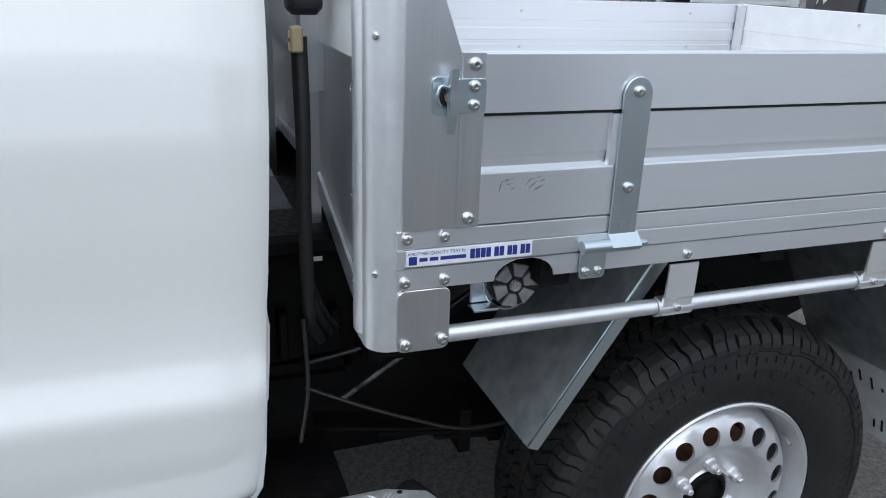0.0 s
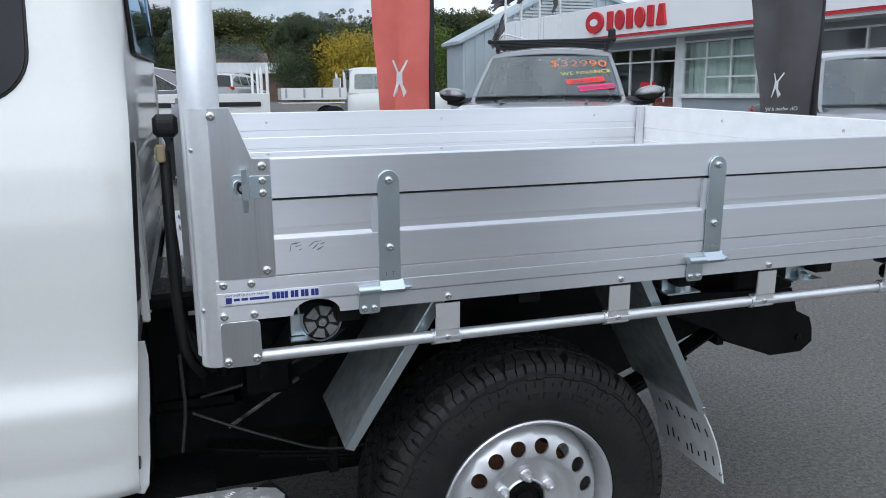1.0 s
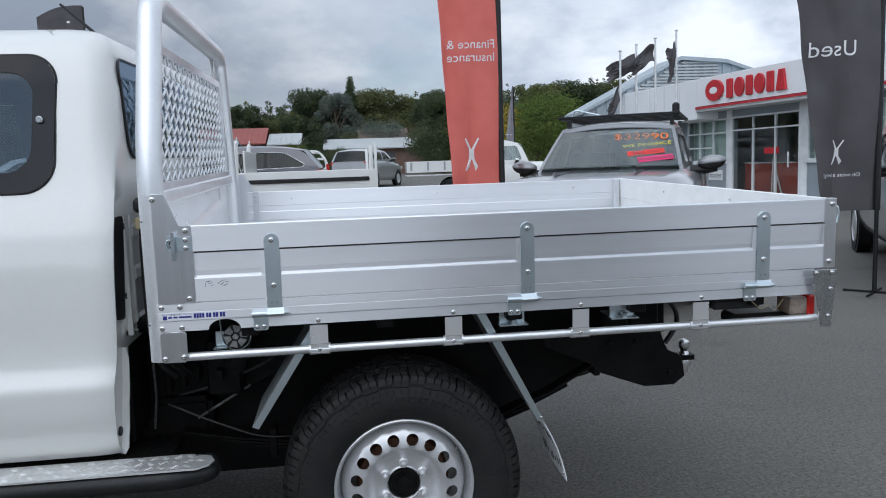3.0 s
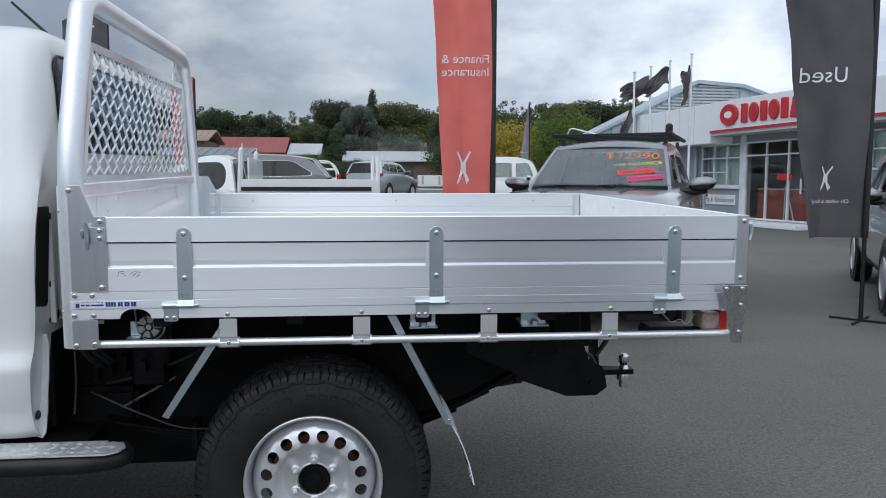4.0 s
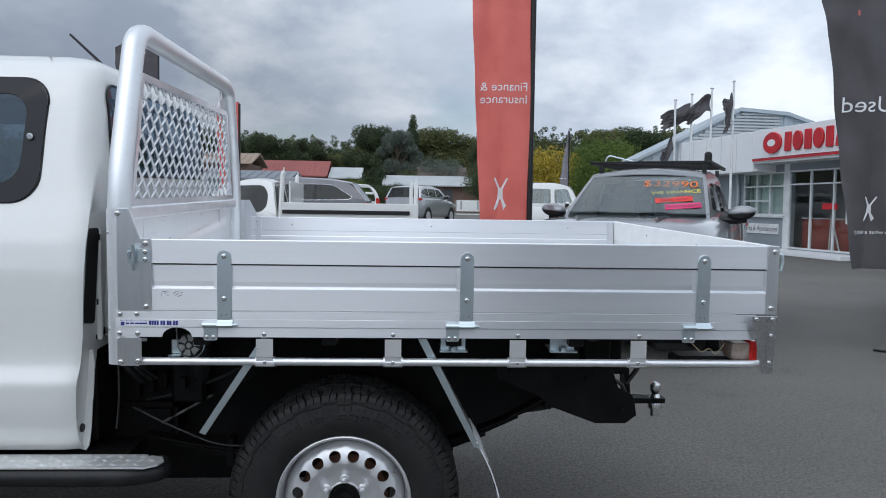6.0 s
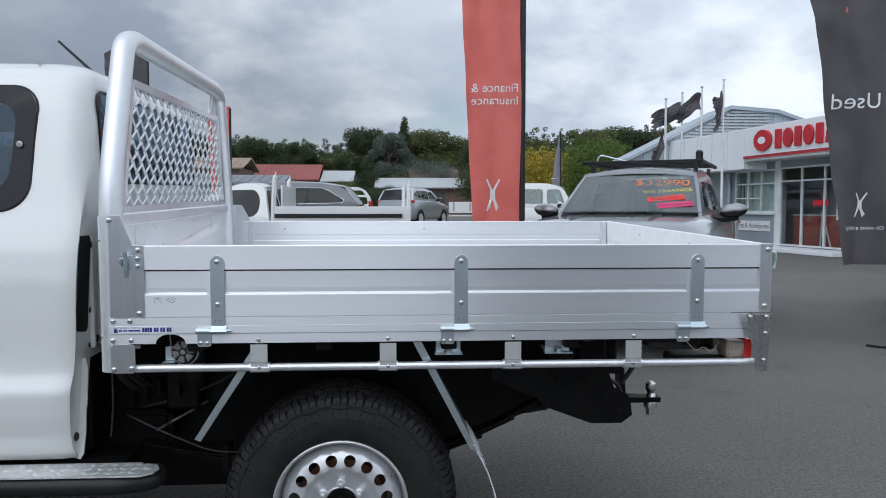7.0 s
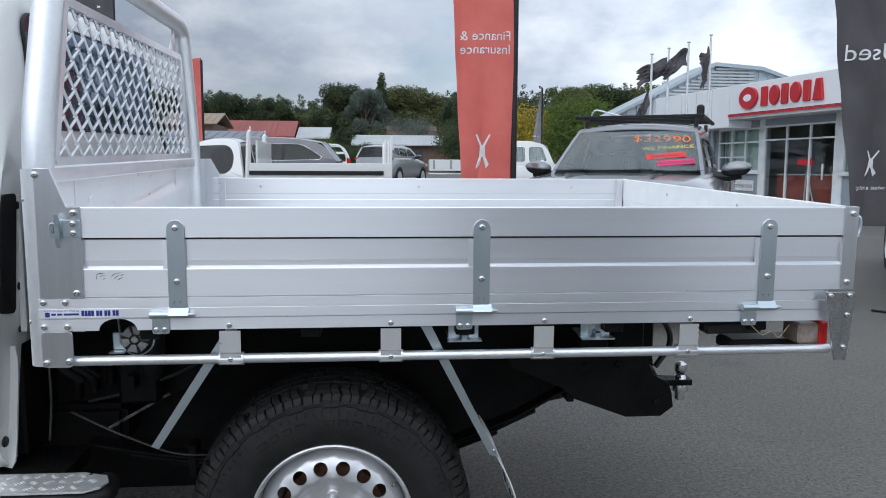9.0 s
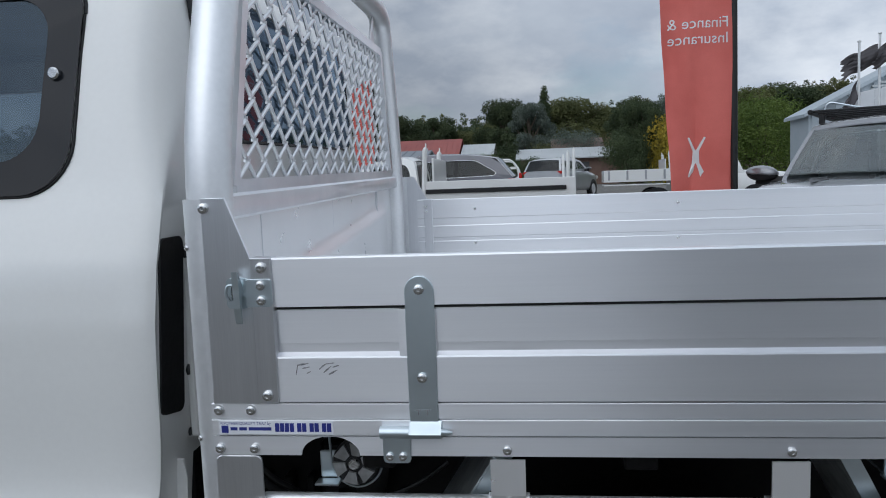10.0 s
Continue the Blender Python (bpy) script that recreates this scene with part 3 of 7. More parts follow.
again("rubber_plug", PLUG, cab, Matrix.Translation((-0.132, cab_side(0.575) + 0.060, 0.575)) @ pose(0, 0, 0, 0, 0, 176) @ Matrix.Scale(1.1, 4))
# pinch-weld flange along the lower rear corner
bm = B()
prism(bm, [(-0.150, 0.496), (-0.128, 0.490), (-0.116, 0.510), (-0.109, 0.575), (-0.106, 0.66), (-0.101, 0.672), (-0.0965, 0.744), (-0.094, 0.80), (-0.098, 0.835), (-0.112, 0.835), (-0.122, 0.72), (-0.132, 0.60), (-0.143, 0.53)], "y", 0.188, 0.195, 0.002)
part("pinch_flange", bm, WHITE, cab, "folded weld flange behind the cab corner", True)
# radio aerial on the roof
bm = B()
tube(bm, [(-0.235, 0.70, 1.835), (-0.252, 0.70, 1.860), (-0.365, 0.70, 1.965)], [0.011, 0.006, 0.0045], 8)
part("aerial", bm, PLASTIC, cab, "short black roof aerial", True)

# -- side step --
bm = B()
path = fillet([(-1.5, 0.055, 0.452), (0.06, 0.055, 0.452), (0.150, 0.10, 0.452), (0.125, 0.175, 0.445)], 0.08, 6)
tube(bm, path, 0.033, 12)
step = part("side_step", bm, PLASTIC, ute, "black tubular side step with alloy tread", True)
bm = B()
box(bm, -1.5, 0.02, 0.12, 0.36, 0.44, 0.485)
part("step_bracket", bm, BLACK, step)
tread_pts = [(-1.5, 0.035), (0.115, 0.030), (0.15, 0.055), (0.16, 0.09), (0.145, 0.125), (0.08, 0.15), (-1.5, 0.158)]
bm = prism(B(), tread_pts, "z", 0.484, 0.490)
tread = part("tread_plate", bm, TREADPLATE, step, "checker-plate aluminium tread")
bm = B()
random.seed(4)
i = 0
x = -0.62
while x < 0.13:
    for j, y in enumerate((0.055, 0.092, 0.129)):
        if x > 0.10 and (y < 0.06 or y > 0.12):
            continue
        a = radians(45 if (i + j) % 2 else -45)
        for k in (-1.5, -0.5, 0.5, 1.5):
            c = Vector((x + k * 0.0068 * math.sin(a), y - k * 0.0068 * math.cos(a), 0.490))
            d = Vector((math.cos(a), math.sin(a), 0)) * 0.0125
            e = Vector((-math.sin(a), math.cos(a), 0)) * 0.0022
            lo = ring(bm, [c - d, c - e, c + d, c + e])
            top = bm.verts.new(c + Vector((0, 0, 0.0018)))
            for q in range(4):
                bm.faces.new((lo[q], lo[(q + 1) % 4], top))
    x += 0.037
    i += 1
part("tread_pattern", bm, TREADPLATE, tread)
bm = B()
lathe(bm, [(0.005, 0.4905), (0.004, 0.4915)], (0.10, 0.135, 0), "z", 10)
part("tread_screw", bm, PLASTIC, step)

# -- headboard --
rot_x = pose(0, 0, 0, 0, 0, -90)
bm = B()
box(bm, 0.03, 0.105, 0.10, 1.78, 0.955, 0.985, 0.004)
headboard = part("headboard", bm, ALU_UP, ute, "aluminium headboard with a bent tube hoop and mesh")
HX = 0.070
SKEW = Matrix.Translation((-0.027, 0, 0)) @ pose(0, 0, 0, 0, 0, 0.72)
hoop_path = fillet([(HX, 0.062, 0.84), (HX, 0.062, 1.40), (HX + 0.004, 0.215, 1.868), (HX + 0.004, 0.30, 1.896), (HX + 0.004, 1.56, 1.896), (HX + 0.004, 1.645, 1.868), (HX, 1.798, 1.40), (HX, 1.798, 0.90)], 0.11, 8)
part("hoop", tube(B(), hoop_path, 0.036, 20), ALU_TUBE, headboard, "bent satin aluminium tube", True).matrix_basis = SKEW
bm = B()
prism(bm, [(1.42, 1.75), (1.52, 1.75), (1.52, 1.862), (1.505, 1.862)], "x", HX - 0.003, HX + 0.003)
part("hoop_gusset", bm, ALU, headboard).matrix_basis = SKEW
# mesh frame, trapezoid between the legs
f_out = [(0.150, 1.328), (1.712, 1.328), (1.584, 1.752), (0.278, 1.752)]
bm = B()
for (y0, z0), (y1, z1) in zip(f_out, f_out[1:] + f_out[:1]):
    tube(bm, [(HX, y0, z0), (HX, y1, z1)], 0.018, 4, flat=0.9)
part("mesh_frame", bm, ALU, headboard).matrix_basis = SKEW


def frame_y(z):
    t = (z - 1.328) / 0.424
    return 0.150 + 0.128 * t + 0.012, 1.712 - 0.128 * t - 0.012


# expanded metal: zigzag strands that meet their neighbours
bm = B()
pitch, rowh = 0.092, 0.0380
nz = 12
for r in range(nz + 1):
    z = 1.335 + r * rowh
    zn = z + rowh
    if zn > 1.765:
        break
    k = 0
    y = 0.10
    while y < 1.76:
        lo, hi = frame_y((z + zn) / 2)
        for p, q in ((y, y + pitch / 2), (y + pitch, y + pitch / 2)):
            y0, y1 = (p, q) if r % 2 == 0 else (q, p)
            if lo < (y0 + y1) / 2 < hi:
                tube(bm, [(HX - 0.003, y0, z - 0.003), (HX - 0.002, y0, z + 0.004), (HX + 0.002, y1, zn - 0.004), (HX + 0.003, y1, zn + 0.003)], 0.0042, 6, False)
        y += pitch
part("wire_mesh", bm, ALU_TUBE, headboard, "diamond aluminium expanded mesh").matrix_basis = SKEW
# solid lower sheet with one pressed rib
bm = B()
prev = None
for i in range(41):
    y = 0.09 + 1.70 * i / 40
    crest = 1.135 + 0.095 * ((y - 0.09) / 1.70) ** 1.6
    fade = min(1.0, (1.66 - y) / 0.05) if y < 1.66 else 0.0
    row = []
    for z in [0.97 + 0.0145 * k for k in range(25)]:
        u = min(max((crest + 0.018 - z) / 0.036, 0.0), 1.0)
        row.append((HX - 0.010 + 0.016 * u * u * (3 - 2 * u) * fade, y, z))
    cur = ring(bm, row)
    if prev:
        bridge(bm, prev, cur, False)
    prev = cur
ret = bmesh.ops.extrude_face_region(bm, geom=list(bm.faces))
for v in ret["geom"]:
    if isinstance(v, bmesh.types.BMVert):
        v.co.x -= 0.003
part("lower_sheet", bm, ALU_SHEET, headboard, "bright aluminium sheet with a swept pressing", True).matrix_basis = SKEW
part("sheet_rail", box(B(), HX - 0.03, HX + 0.018, 0.10, 1.78, 1.275, 1.318, 0.005), ALU, headboard).matrix_basis = SKEW
for yy in (0.36, 0.88, 1.47):
    bm = B()
    prism(bm, [(-0.012, yy), (HX - 0.048, yy), (HX - 0.048, yy + 0.003), (-0.009, yy + 0.003), (-0.009, yy + 0.03), (-0.012, yy + 0.03)], "z", 0.83, 1.31)
    part("front_stiffener", bm, ALU_UP, headboard, "folded aluminium stiffener facing the cab")
bm = B()
prism(bm, [(0.090, 0.90), (0.36, 0.99), (0.36, 1.205), (0.090, 1.205)], "x", 0.022, 0.025)
part("front_sheet", bm, ALU_UP, headboard, "lower aluminium closing sheet")
# the upper sheet's paler material stands for sky light on it
bm = B()
prism(bm, [(0.090, 1.2055), (0.36, 1.2055), (0.36, 1.318), (0.090, 1.318)], "x", 0.016, 0.020)
part("front_sheet", bm, ALU_IN, headboard, "upper closing sheet, paler as if lit from above")
bm = B()
prism(bm, [(0.090, 0.86), (0.36, 0.955), (0.36, 0.990), (0.090, 0.900)], "x", 0.016, 0.0215)
part("sheet_flange", bm, ALU_UP, headboard)
for z in (1.04, 1.065, 1.15):
    again("bolt", BOLT, headboard, Matrix.Translation((-0.012, 0.345, z)) @ rot_x @ Matrix.Scale(0.7, 4))
# rounded corner posts
post = [(0.058, 0.003), (0.047, 0.003)]
for i in range(9):
    a = radians(-90 - 90 * i / 8)
    post.append((0.045 + 0.032 * math.cos(a), 0.035 + 0.032 * math.sin(a)))
post += [(0.013, 0.095), (0.017, 0.095), (0.017, 0.035)]
for i in range(9):
    a = radians(-180 + 90 * i / 8)
    post.append((0.045 + 0.028 * math.cos(a), 0.035 + 0.028 * math.sin(a)))
post += [(0.058, 0.007)]
for name_side, flip in (("near", False), ("far", True)):
    poly = [(x, 2 * MID - y) if flip else (x, y) for x, y in post]
    part("corner_post", prism(B(), poly, "z", 0.828, 1.313), ALU_TUBE, headboard, "rounded aluminium corner post", True)
for z in (0.905, 1.03, 1.17, 1.29):
    again("bolt", BOLT, headboard, Matrix.Translation((0.013, 0.082, z)) @ rot_x @ Matrix.Scale(0.75, 4))
for z in (0.94, 1.24):
    again("bolt", BOLT, headboard, Matrix.Translation((0.0224, 0.0124, z)) @ pose(0, 0, 0, 0, 0, -45) @ Matrix.Scale(0.6, 4))
# flat side plates
bm = B()
prism(bm, [(0.054, 0.999), (0.1265, 0.999), (0.1265, 1.222), (0.092, 1.315), (0.054, 1.315)], "y", -0.002, 0.003, 0.001)
part("side_plate", bm, ALU_UP, headboard)
bm = B()
low = rounded(0.050, 0.124, 0.826, 0.9165, 0.010, 3)
prism(bm, low, "y", -0.001, 0.004, 0.001)
part("foot_plate", bm, ALU_UP, headboard)
bm = B()
prism(bm, [(0.046, 0.99), (0.15, 0.99), (0.15, 1.20), (0.088, 1.313), (0.046, 1.313)], "y", 2 * MID - 0.003, 2 * MID + 0.002)
part("side_plate", bm, ALU_UP, headboard)
bolts(headboard, [(0.059, -0.002, 1.300), (0.061, -0.002, 0.838), (0.114, -0.002, 0.841)])
part("front_rail", box(B(), -0.075, -0.008, 0.45, 1.45, 0.855, 0.900, 0.004), ALU_SHADED, headboard, "grey cross rail ahead of the tray")
# cables, plug and bracket in the gap behind the cab
for k, (dy, r) in enumerate(((0.0, 0.0115), (0.024, 0.009), (0.04, 0.006))):
    bm = B()
    tube(bm, fillet([(-0.030, 0.23 + dy, 1.22), (-0.030, 0.215 + dy, 1.10), (-0.032 + 0.3 * dy, 0.22 + dy, 0.98), (-0.028, 0.23 + dy, 0.86), (-0.022 + 0.8 * dy, 0.26 + dy, 0.76), (0.01 + dy, 0.34 + dy, 0.69)], 0.06), r, 10)
    part("cable_loom", bm, CONDUIT, headboard, "black corrugated cable conduit", True)
bm = B()
prism(bm, rounded(0.200, 0.246, 1.250, 1.296, 0.016, 4), "x", -0.048, 0.0, 0.008)
part("lamp_plug", bm, PLASTIC, headboard, "black rubber boot")
bm = B()
box(bm, -0.046, -0.028, 0.206, 0.226, 1.200, 1.236, 0.003)
for z in (1.204, 1.220):
    box(bm, -0.0485, -0.046, 0.210, 0.222, z, z + 0.010)
part("connector", bm, BEIGE, headboard, "beige two-pin connector")
bm = B()
box(bm, -0.012, 0.03, 0.318, 0.321, 1.13, 1.30)
part("connector_bracket", bm, ALU_UP, headboard)

# -- tray deck, coaming and sides --
bm = B()
box(bm, 0.05, 2.10, 0.03, 2 * MID - 0.03, 0.945, 0.968)
deck = part("tray_deck", bm, ALU_IN, ute, "ribbed aluminium tray floor")
bm = B()
for k in range(58):
    y = 0.05 + 0.031 * k
    box(bm, 0.06, 2.09, y, y + 0.018, 0.968, 0.9715)
part("deck_rib", bm, ALU_IN, deck)
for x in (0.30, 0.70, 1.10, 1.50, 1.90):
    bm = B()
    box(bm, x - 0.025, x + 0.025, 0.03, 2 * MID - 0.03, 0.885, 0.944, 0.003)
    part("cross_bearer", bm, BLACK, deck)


def coaming(flip):
    """Side rail under the drop side: three bands with fine grooves between, a half-round notch near the front."""
    s = (lambda y: 2 * MID - y) if flip else (lambda y: y)
    bm = B()
    box(bm, 0.048, 2.075, *sorted((s(0.004), s(0.009))), 0.9475, 0.9985)
    rail = part("coaming_rail", bm, ALU, ute, "extruded aluminium coaming rail with fine grooves")
    notch = [(0.233 + 0.046 * math.cos(radians(a)), 0.9175 + 0.030 * math.sin(radians(a))) for a in range(180, -1, -15)]
    for z0, z1, y in ((0.9755, 0.9985, 0.0), (0.9495, 0.9735, -0.0015)):
        bm = B()
        prism(bm, [(0.048, z0), (2.075, z0), (2.075, z1), (0.048, z1)], "y", s(y), s(0.004), 0.0006)
        part("rail_band", bm, ALU, rail)
    bm = B()
    prism(bm, [(0.048, 0.9175)] + notch + [(2.075, 0.9175), (2.075, 0.9470), (0.048, 0.9470)], "y", s(0.0), s(0.004))
    part("rail_band", bm, ALU, rail)
    bm = B()
    box(bm, 0.30, 2.075, *sorted((s(0.0042), s(0.03))), 0.9175, 0.921)
    part("rail_lip", bm, ALU, rail)
    return rail


rail_near = coaming(False)
coaming(True)
bolts(rail_near, [(0.061, 0.0, 0.989), (0.112, 0.0, 0.989), (0.059, 0.0, 0.9285), (0.114, 0.0, 0.9285)], Matrix(), 0.95)
bolts(rail_near, [(x, 0.0, 0.9275) for x in (0.502, 0.905, 1.303, 1.695)], Matrix(), 0.85)


def drop_side(length0, length1, flip, name, label, z_in=0.0):
    """A hinged side of three hollow boards: proud, recessed, proud, each with crisp edges."""
    s = (lambda y: 2 * MID - y) if flip else (lambda y: y)
    prof = [(0.0, 1.0015), (0.0, 1.069), (0.0008, 1.0715), (0.0095, 1.0765), (0.0095, 1.0780), (0.0085, 1.0900), (0.0080, 1.0905), (0.0070, 1.1425), (0.0145, 1.1430), (0.0145, 1.1475), (0.0, 1.1480), (0.0, 1.220), (0.002, 1.2225), (0.020, 1.2225), (0.0225, 1.220),
            (0.0225, 1.150), (0.020, 1.147), (0.020, 1.120), (0.0225, 1.117), (0.0225, 1.075), (0.020, 1.072), (0.020, 1.060), (0.0225, 1.057), (0.0225, 1.0015)]
    bm = B()
    prism(bm, [(s(y), z) for y, z in prof], "x", length0, length1)
    return part(name, bm, ALU, ute, label)


near = drop_side(0.157, 2.105, False, "drop_side", "aluminium drop side of grooved extruded boards")
far = drop_side(0.10, 2.105, True, "drop_side", "aluminium drop side seen from inside")
for side_ob, flip in ((near, False), (far, True)):
    s = (lambda y: 2 * MID - y) if flip else (lambda y: y)
    for x0, x1 in ((0.126, 0.158), (2.104, 2.143)):
        bm = B()
        box(bm, x0, x1, *sorted((s(-0.0045), s(0.025))), 1.001, 1.2235, 0.001)
        part("end_cap", bm, ALU_UP, side_ob)
bolts(near, [(0.143, -0.0045, 1.209), (0.142, -0.0045, 1.013), (2.127, -0.0045, 1.205), (2.122, -0.0045, 1.022)])


# black strips stand for the shade inside the board grooves
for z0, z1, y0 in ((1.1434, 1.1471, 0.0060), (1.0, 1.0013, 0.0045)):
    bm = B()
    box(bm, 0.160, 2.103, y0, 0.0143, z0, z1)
    part("board_seal", bm, PLASTIC, near, "thin black strip standing for shade in the groove")


def hinge(x):
    """Zinc strap hinge: long strap with a round top, curl, pin, fixed leaf."""
    top = [(x + 0.0215 * math.cos(radians(a)), 1.170 + 0.0215 * math.sin(radians(a))) for a in range(0, 181, 15)]
    prism_pts = top + [(x - 0.0215, 0.972), (x + 0.0215, 0.972)]
    bm = prism(B(), prism_pts, "y", -0.0055, -0.001, 0.001)
    # behind the strap the board returns flush, over the recess
    st = part("hinge_strap", bm, ZINC, near, "bright zinc strap hinge")
    bm = B()
    prism(bm, [(-0.0045, 0.974), (-0.009, 0.968), (-0.016, 0.962), (-0.020, 0.957), (-0.016, 0.950), (-0.009, 0.949), (-0.004, 0.953), (-0.001, 0.966), (-0.001, 0.974)], "x", x - 0.022, x + 0.026)
    part("hinge_curl", bm, ZINC, st, smooth=True)
    bm = B()
    tube(bm, [(x - 0.066, -0.010, 0.9575), (x - 0.022, -0.010, 0.9575)], 0.0095, 12)
    part("hinge_barrel", bm, ZINC, st, smooth=True)
    bm = B()
    tube(bm, [(x + 0.02, -0.010, 0.9575), (x + 0.034, -0.010, 0.9575), (x + 0.042, -0.010, 0.9575)], [0.006, 0.005, 0.002], 10)
    part("hinge_pin", bm, ZINC, st, smooth=True)
    bm = B()
    prism(bm, rounded(x - 0.064, x - 0.022, 0.908, 0.956, 0.006, 2), "y", -0.0055, -0.0015, 0.0008)
    part("hinge_leaf", bm, ZINC, st)
    part("hinge_packer", box(B(), x - 0.033, x + 0.0225, -0.001, 0.0075, 1.072, 1.1425), ALU, st)
    bolts(st, [(x, -0.0055, 1.172), (x, -0.0055, 1.040)], Matrix(), 0.95)
    bolts(st, [(x - 0.054, -0.0055, 0.919), (x - 0.034, -0.0055, 0.919)], Matrix(), 0.8)
    bm = B()
    for dx in (-0.008, 0.006):
        box(bm, x + dx - 0.004, x + dx + 0.004, -0.0062, -0.0054, 0.990, 0.991)
        box(bm, x + dx - 0.0005, x + dx + 0.0005, -0.0062, -0.0054, 0.983, 0.990)
    part("stamped_mark", bm, SMUDGE, st)


for x in (0.380, 1.136, 1.898):
    hinge(x)


def latch(parent, m, mirror=False):
    """Over-centre corner latch: base plate, catch plate, bent lever and pivot."""
    lt = part("corner_latch", prism(B(), rounded(0.118, 0.158, 1.150, 1.192, 0.004, 2), "y", -0.0075, -0.003, 0.0006), ZINC, parent, "zinc-plated over-centre latch")
    lt.matrix_basis = m
    bm = B()
    outer, inner = rounded(0.088, 0.122, 1.148, 1.194, 0.007, 3), rounded(0.096, 0.112, 1.156, 1.186, 0.007, 3)
    a, b = ring(bm, [(x, -0.007, z) for x, z in outer]), ring(bm, [(x, -0.007, z) for x, z in inner])
    c, d = ring(bm, [(x, -0.002, z) for x, z in outer]), ring(bm, [(x, -0.002, z) for x, z in inner])
    for p, q in ((a, b), (a, c), (b, d), (c, d)):
        bridge(bm, p, q)
    part("catch_plate", bm, ZINC, lt)
    bm = B()
    lathe(bm, [(0.007, -0.017), (0.007, -0.003)], (0.107, 0, 1.171), "y", 14)
    part("latch_pivot", bm, STEEL, lt, smooth=True)
    bm = B()
    prism(bm, [(-0.005, 1.178), (-0.022, 1.205), (-0.026, 1.206), (-0.024, 1.18), (-0.023, 1.150), (-0.019, 1.128), (-0.015, 1.126), (-0.017, 1.150), (-0.012, 1.165)], "x", 0.1045, 0.1145, 0.001)
    part("latch_lever", bm, ZINC, lt)
    bm = B()
    lathe(bm, [(0.013, -0.0065), (0.013, -0.003)], (0.109, 0, 1.171), "y", 16)
    part("latch_eye", bm, PLASTIC, lt, "dark eye of the catch")
    bm = B()
    tube(bm, fillet([(0.112, -0.012, 1.180), (0.094, -0.016, 1.186), (0.090, -0.016, 1.171), (0.096, -0.014, 1.160)], 0.006), 0.0022, 6)
    part("latch_loop", bm, ZINC, lt, smooth=True)
    bolts(lt, [(0.142, -0.0075, 1.183), (0.142, -0.0075, 1.160)], Matrix(), 0.9)


latch(near, Matrix())
bm = B()
prism(bm, rounded(0.020, 0.066, 1.140, 1.200, 0.008, 3), "x", 2.1432, 2.148, 0.001)
tl = part("tail_latch", bm, ZINC, near, "zinc tailgate latch")
bm = B()
tube(bm, fillet([(2.148, 0.035, 1.192), (2.168, 0.030, 1.196), (2.172, 0.030, 1.17), (2.166, 0.030, 1.140)], 0.012), 0.0055, 8)
part("latch_lever", bm, ZINC, tl, smooth=True)
bm = B()
lathe(bm, [(0.010, 2.147), (0.010, 2.164)], (0, 0.045, 1.168), "x", 14)
part("latch_pivot", bm, STEEL, tl, smooth=True)
# inner bolts of the far side
bolts(far, [(x, 2 * MID - 0.0225, z) for x in (0.325, 1.090, 1.855) for z in (1.182, 1.05)], Matrix(), 0.7)
bolts(far, [(0.135, 2 * MID - 0.0255, z) for z in (1.195, 1.178)], Matrix(), 0.55)
# tailgate
bm = B()
prof = [(0.0, 1.0015), (0.0, 1.2205), (0.002, 1.2225), (0.022, 1.2225), (0.0245, 1.2205), (0.0245, 1.12), (0.0215, 1.117), (0.0215, 1.06), (0.0245, 1.057), (0.0245, 1.0015)]
prism(bm, [(2.140 - h, z) for h, z in prof], "y", 0.028, 2 * MID - 0.028)
tail = part("tailgate", bm, ALU_IN, ute, "aluminium tailgate seen from inside")
for yy, d in ((0.62, 0), (1.25, 0)):
    again("bolt", BOLT, tail, Matrix.Translation((2.1155, yy, 1.18)) @ pose(0, 0, 0, 0, 0, -90) @ Matrix.Scale(0.7, 4))
bm = B()
box(bm, 2.085, 2.112, 2 * MID - 0.052, 2 * MID - 0.024, 0.97, 1.2185, 0.002)
part("rear_post", bm, ALU_UP, ute)
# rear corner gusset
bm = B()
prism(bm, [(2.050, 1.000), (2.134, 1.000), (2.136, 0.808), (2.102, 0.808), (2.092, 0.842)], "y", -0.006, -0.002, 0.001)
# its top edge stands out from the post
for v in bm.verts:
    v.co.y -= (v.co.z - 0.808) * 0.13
gusset = part("corner_gusset", bm, ALU_SHADED, ute, "folded aluminium rear corner gusset")
bolts(gusset, [(x, -0.0065 - (z - 0.808) * 0.13, z) for x, z in ((2.064, 0.990), (2.117, 0.990), (2.118, 0.936), (2.121, 0.845))], Matrix(), 0.85)

# sticker on the rail: the readable line lettered, marks and number as bars
bm = B()
prism(bm, [(0.060, 0.9515), (0.240, 0.9515), (0.240, 0.9725), (0.060, 0.9725)], "y", -0.0026, -0.0016)
label = part("maker_sticker", bm, STICKER, rail_near, "white sticker with blue print")
turn = pose(0, 0, 0, 90)
letters("sticker_line", "ANOTHER QUALITY TRAY by", 0.0062, INK, label, Matrix.Translation((0.102, -0.0030, 0.9685)) @ turn)
spans = [(0.0635, 0.0745, 0.9535, 0.9650), (0.078, 0.089, 0.9575, 0.9625), (0.092, 0.104, 0.9575, 0.9625), (0.107, 0.143, 0.9575, 0.9625)]
x = 0.149
for group_ in (4, 2, 2, 2):
    for k in range(group_):
        spans.append((x, x + 0.0066, 0.9555, 0.9690))
        x += 0.0077
    x += 0.0040
for x0, x1, z0, z1 in spans:
    part("sticker_bar", box(B(), x0, x1, -0.0030, -0.0026, z0, z1), INK, label)
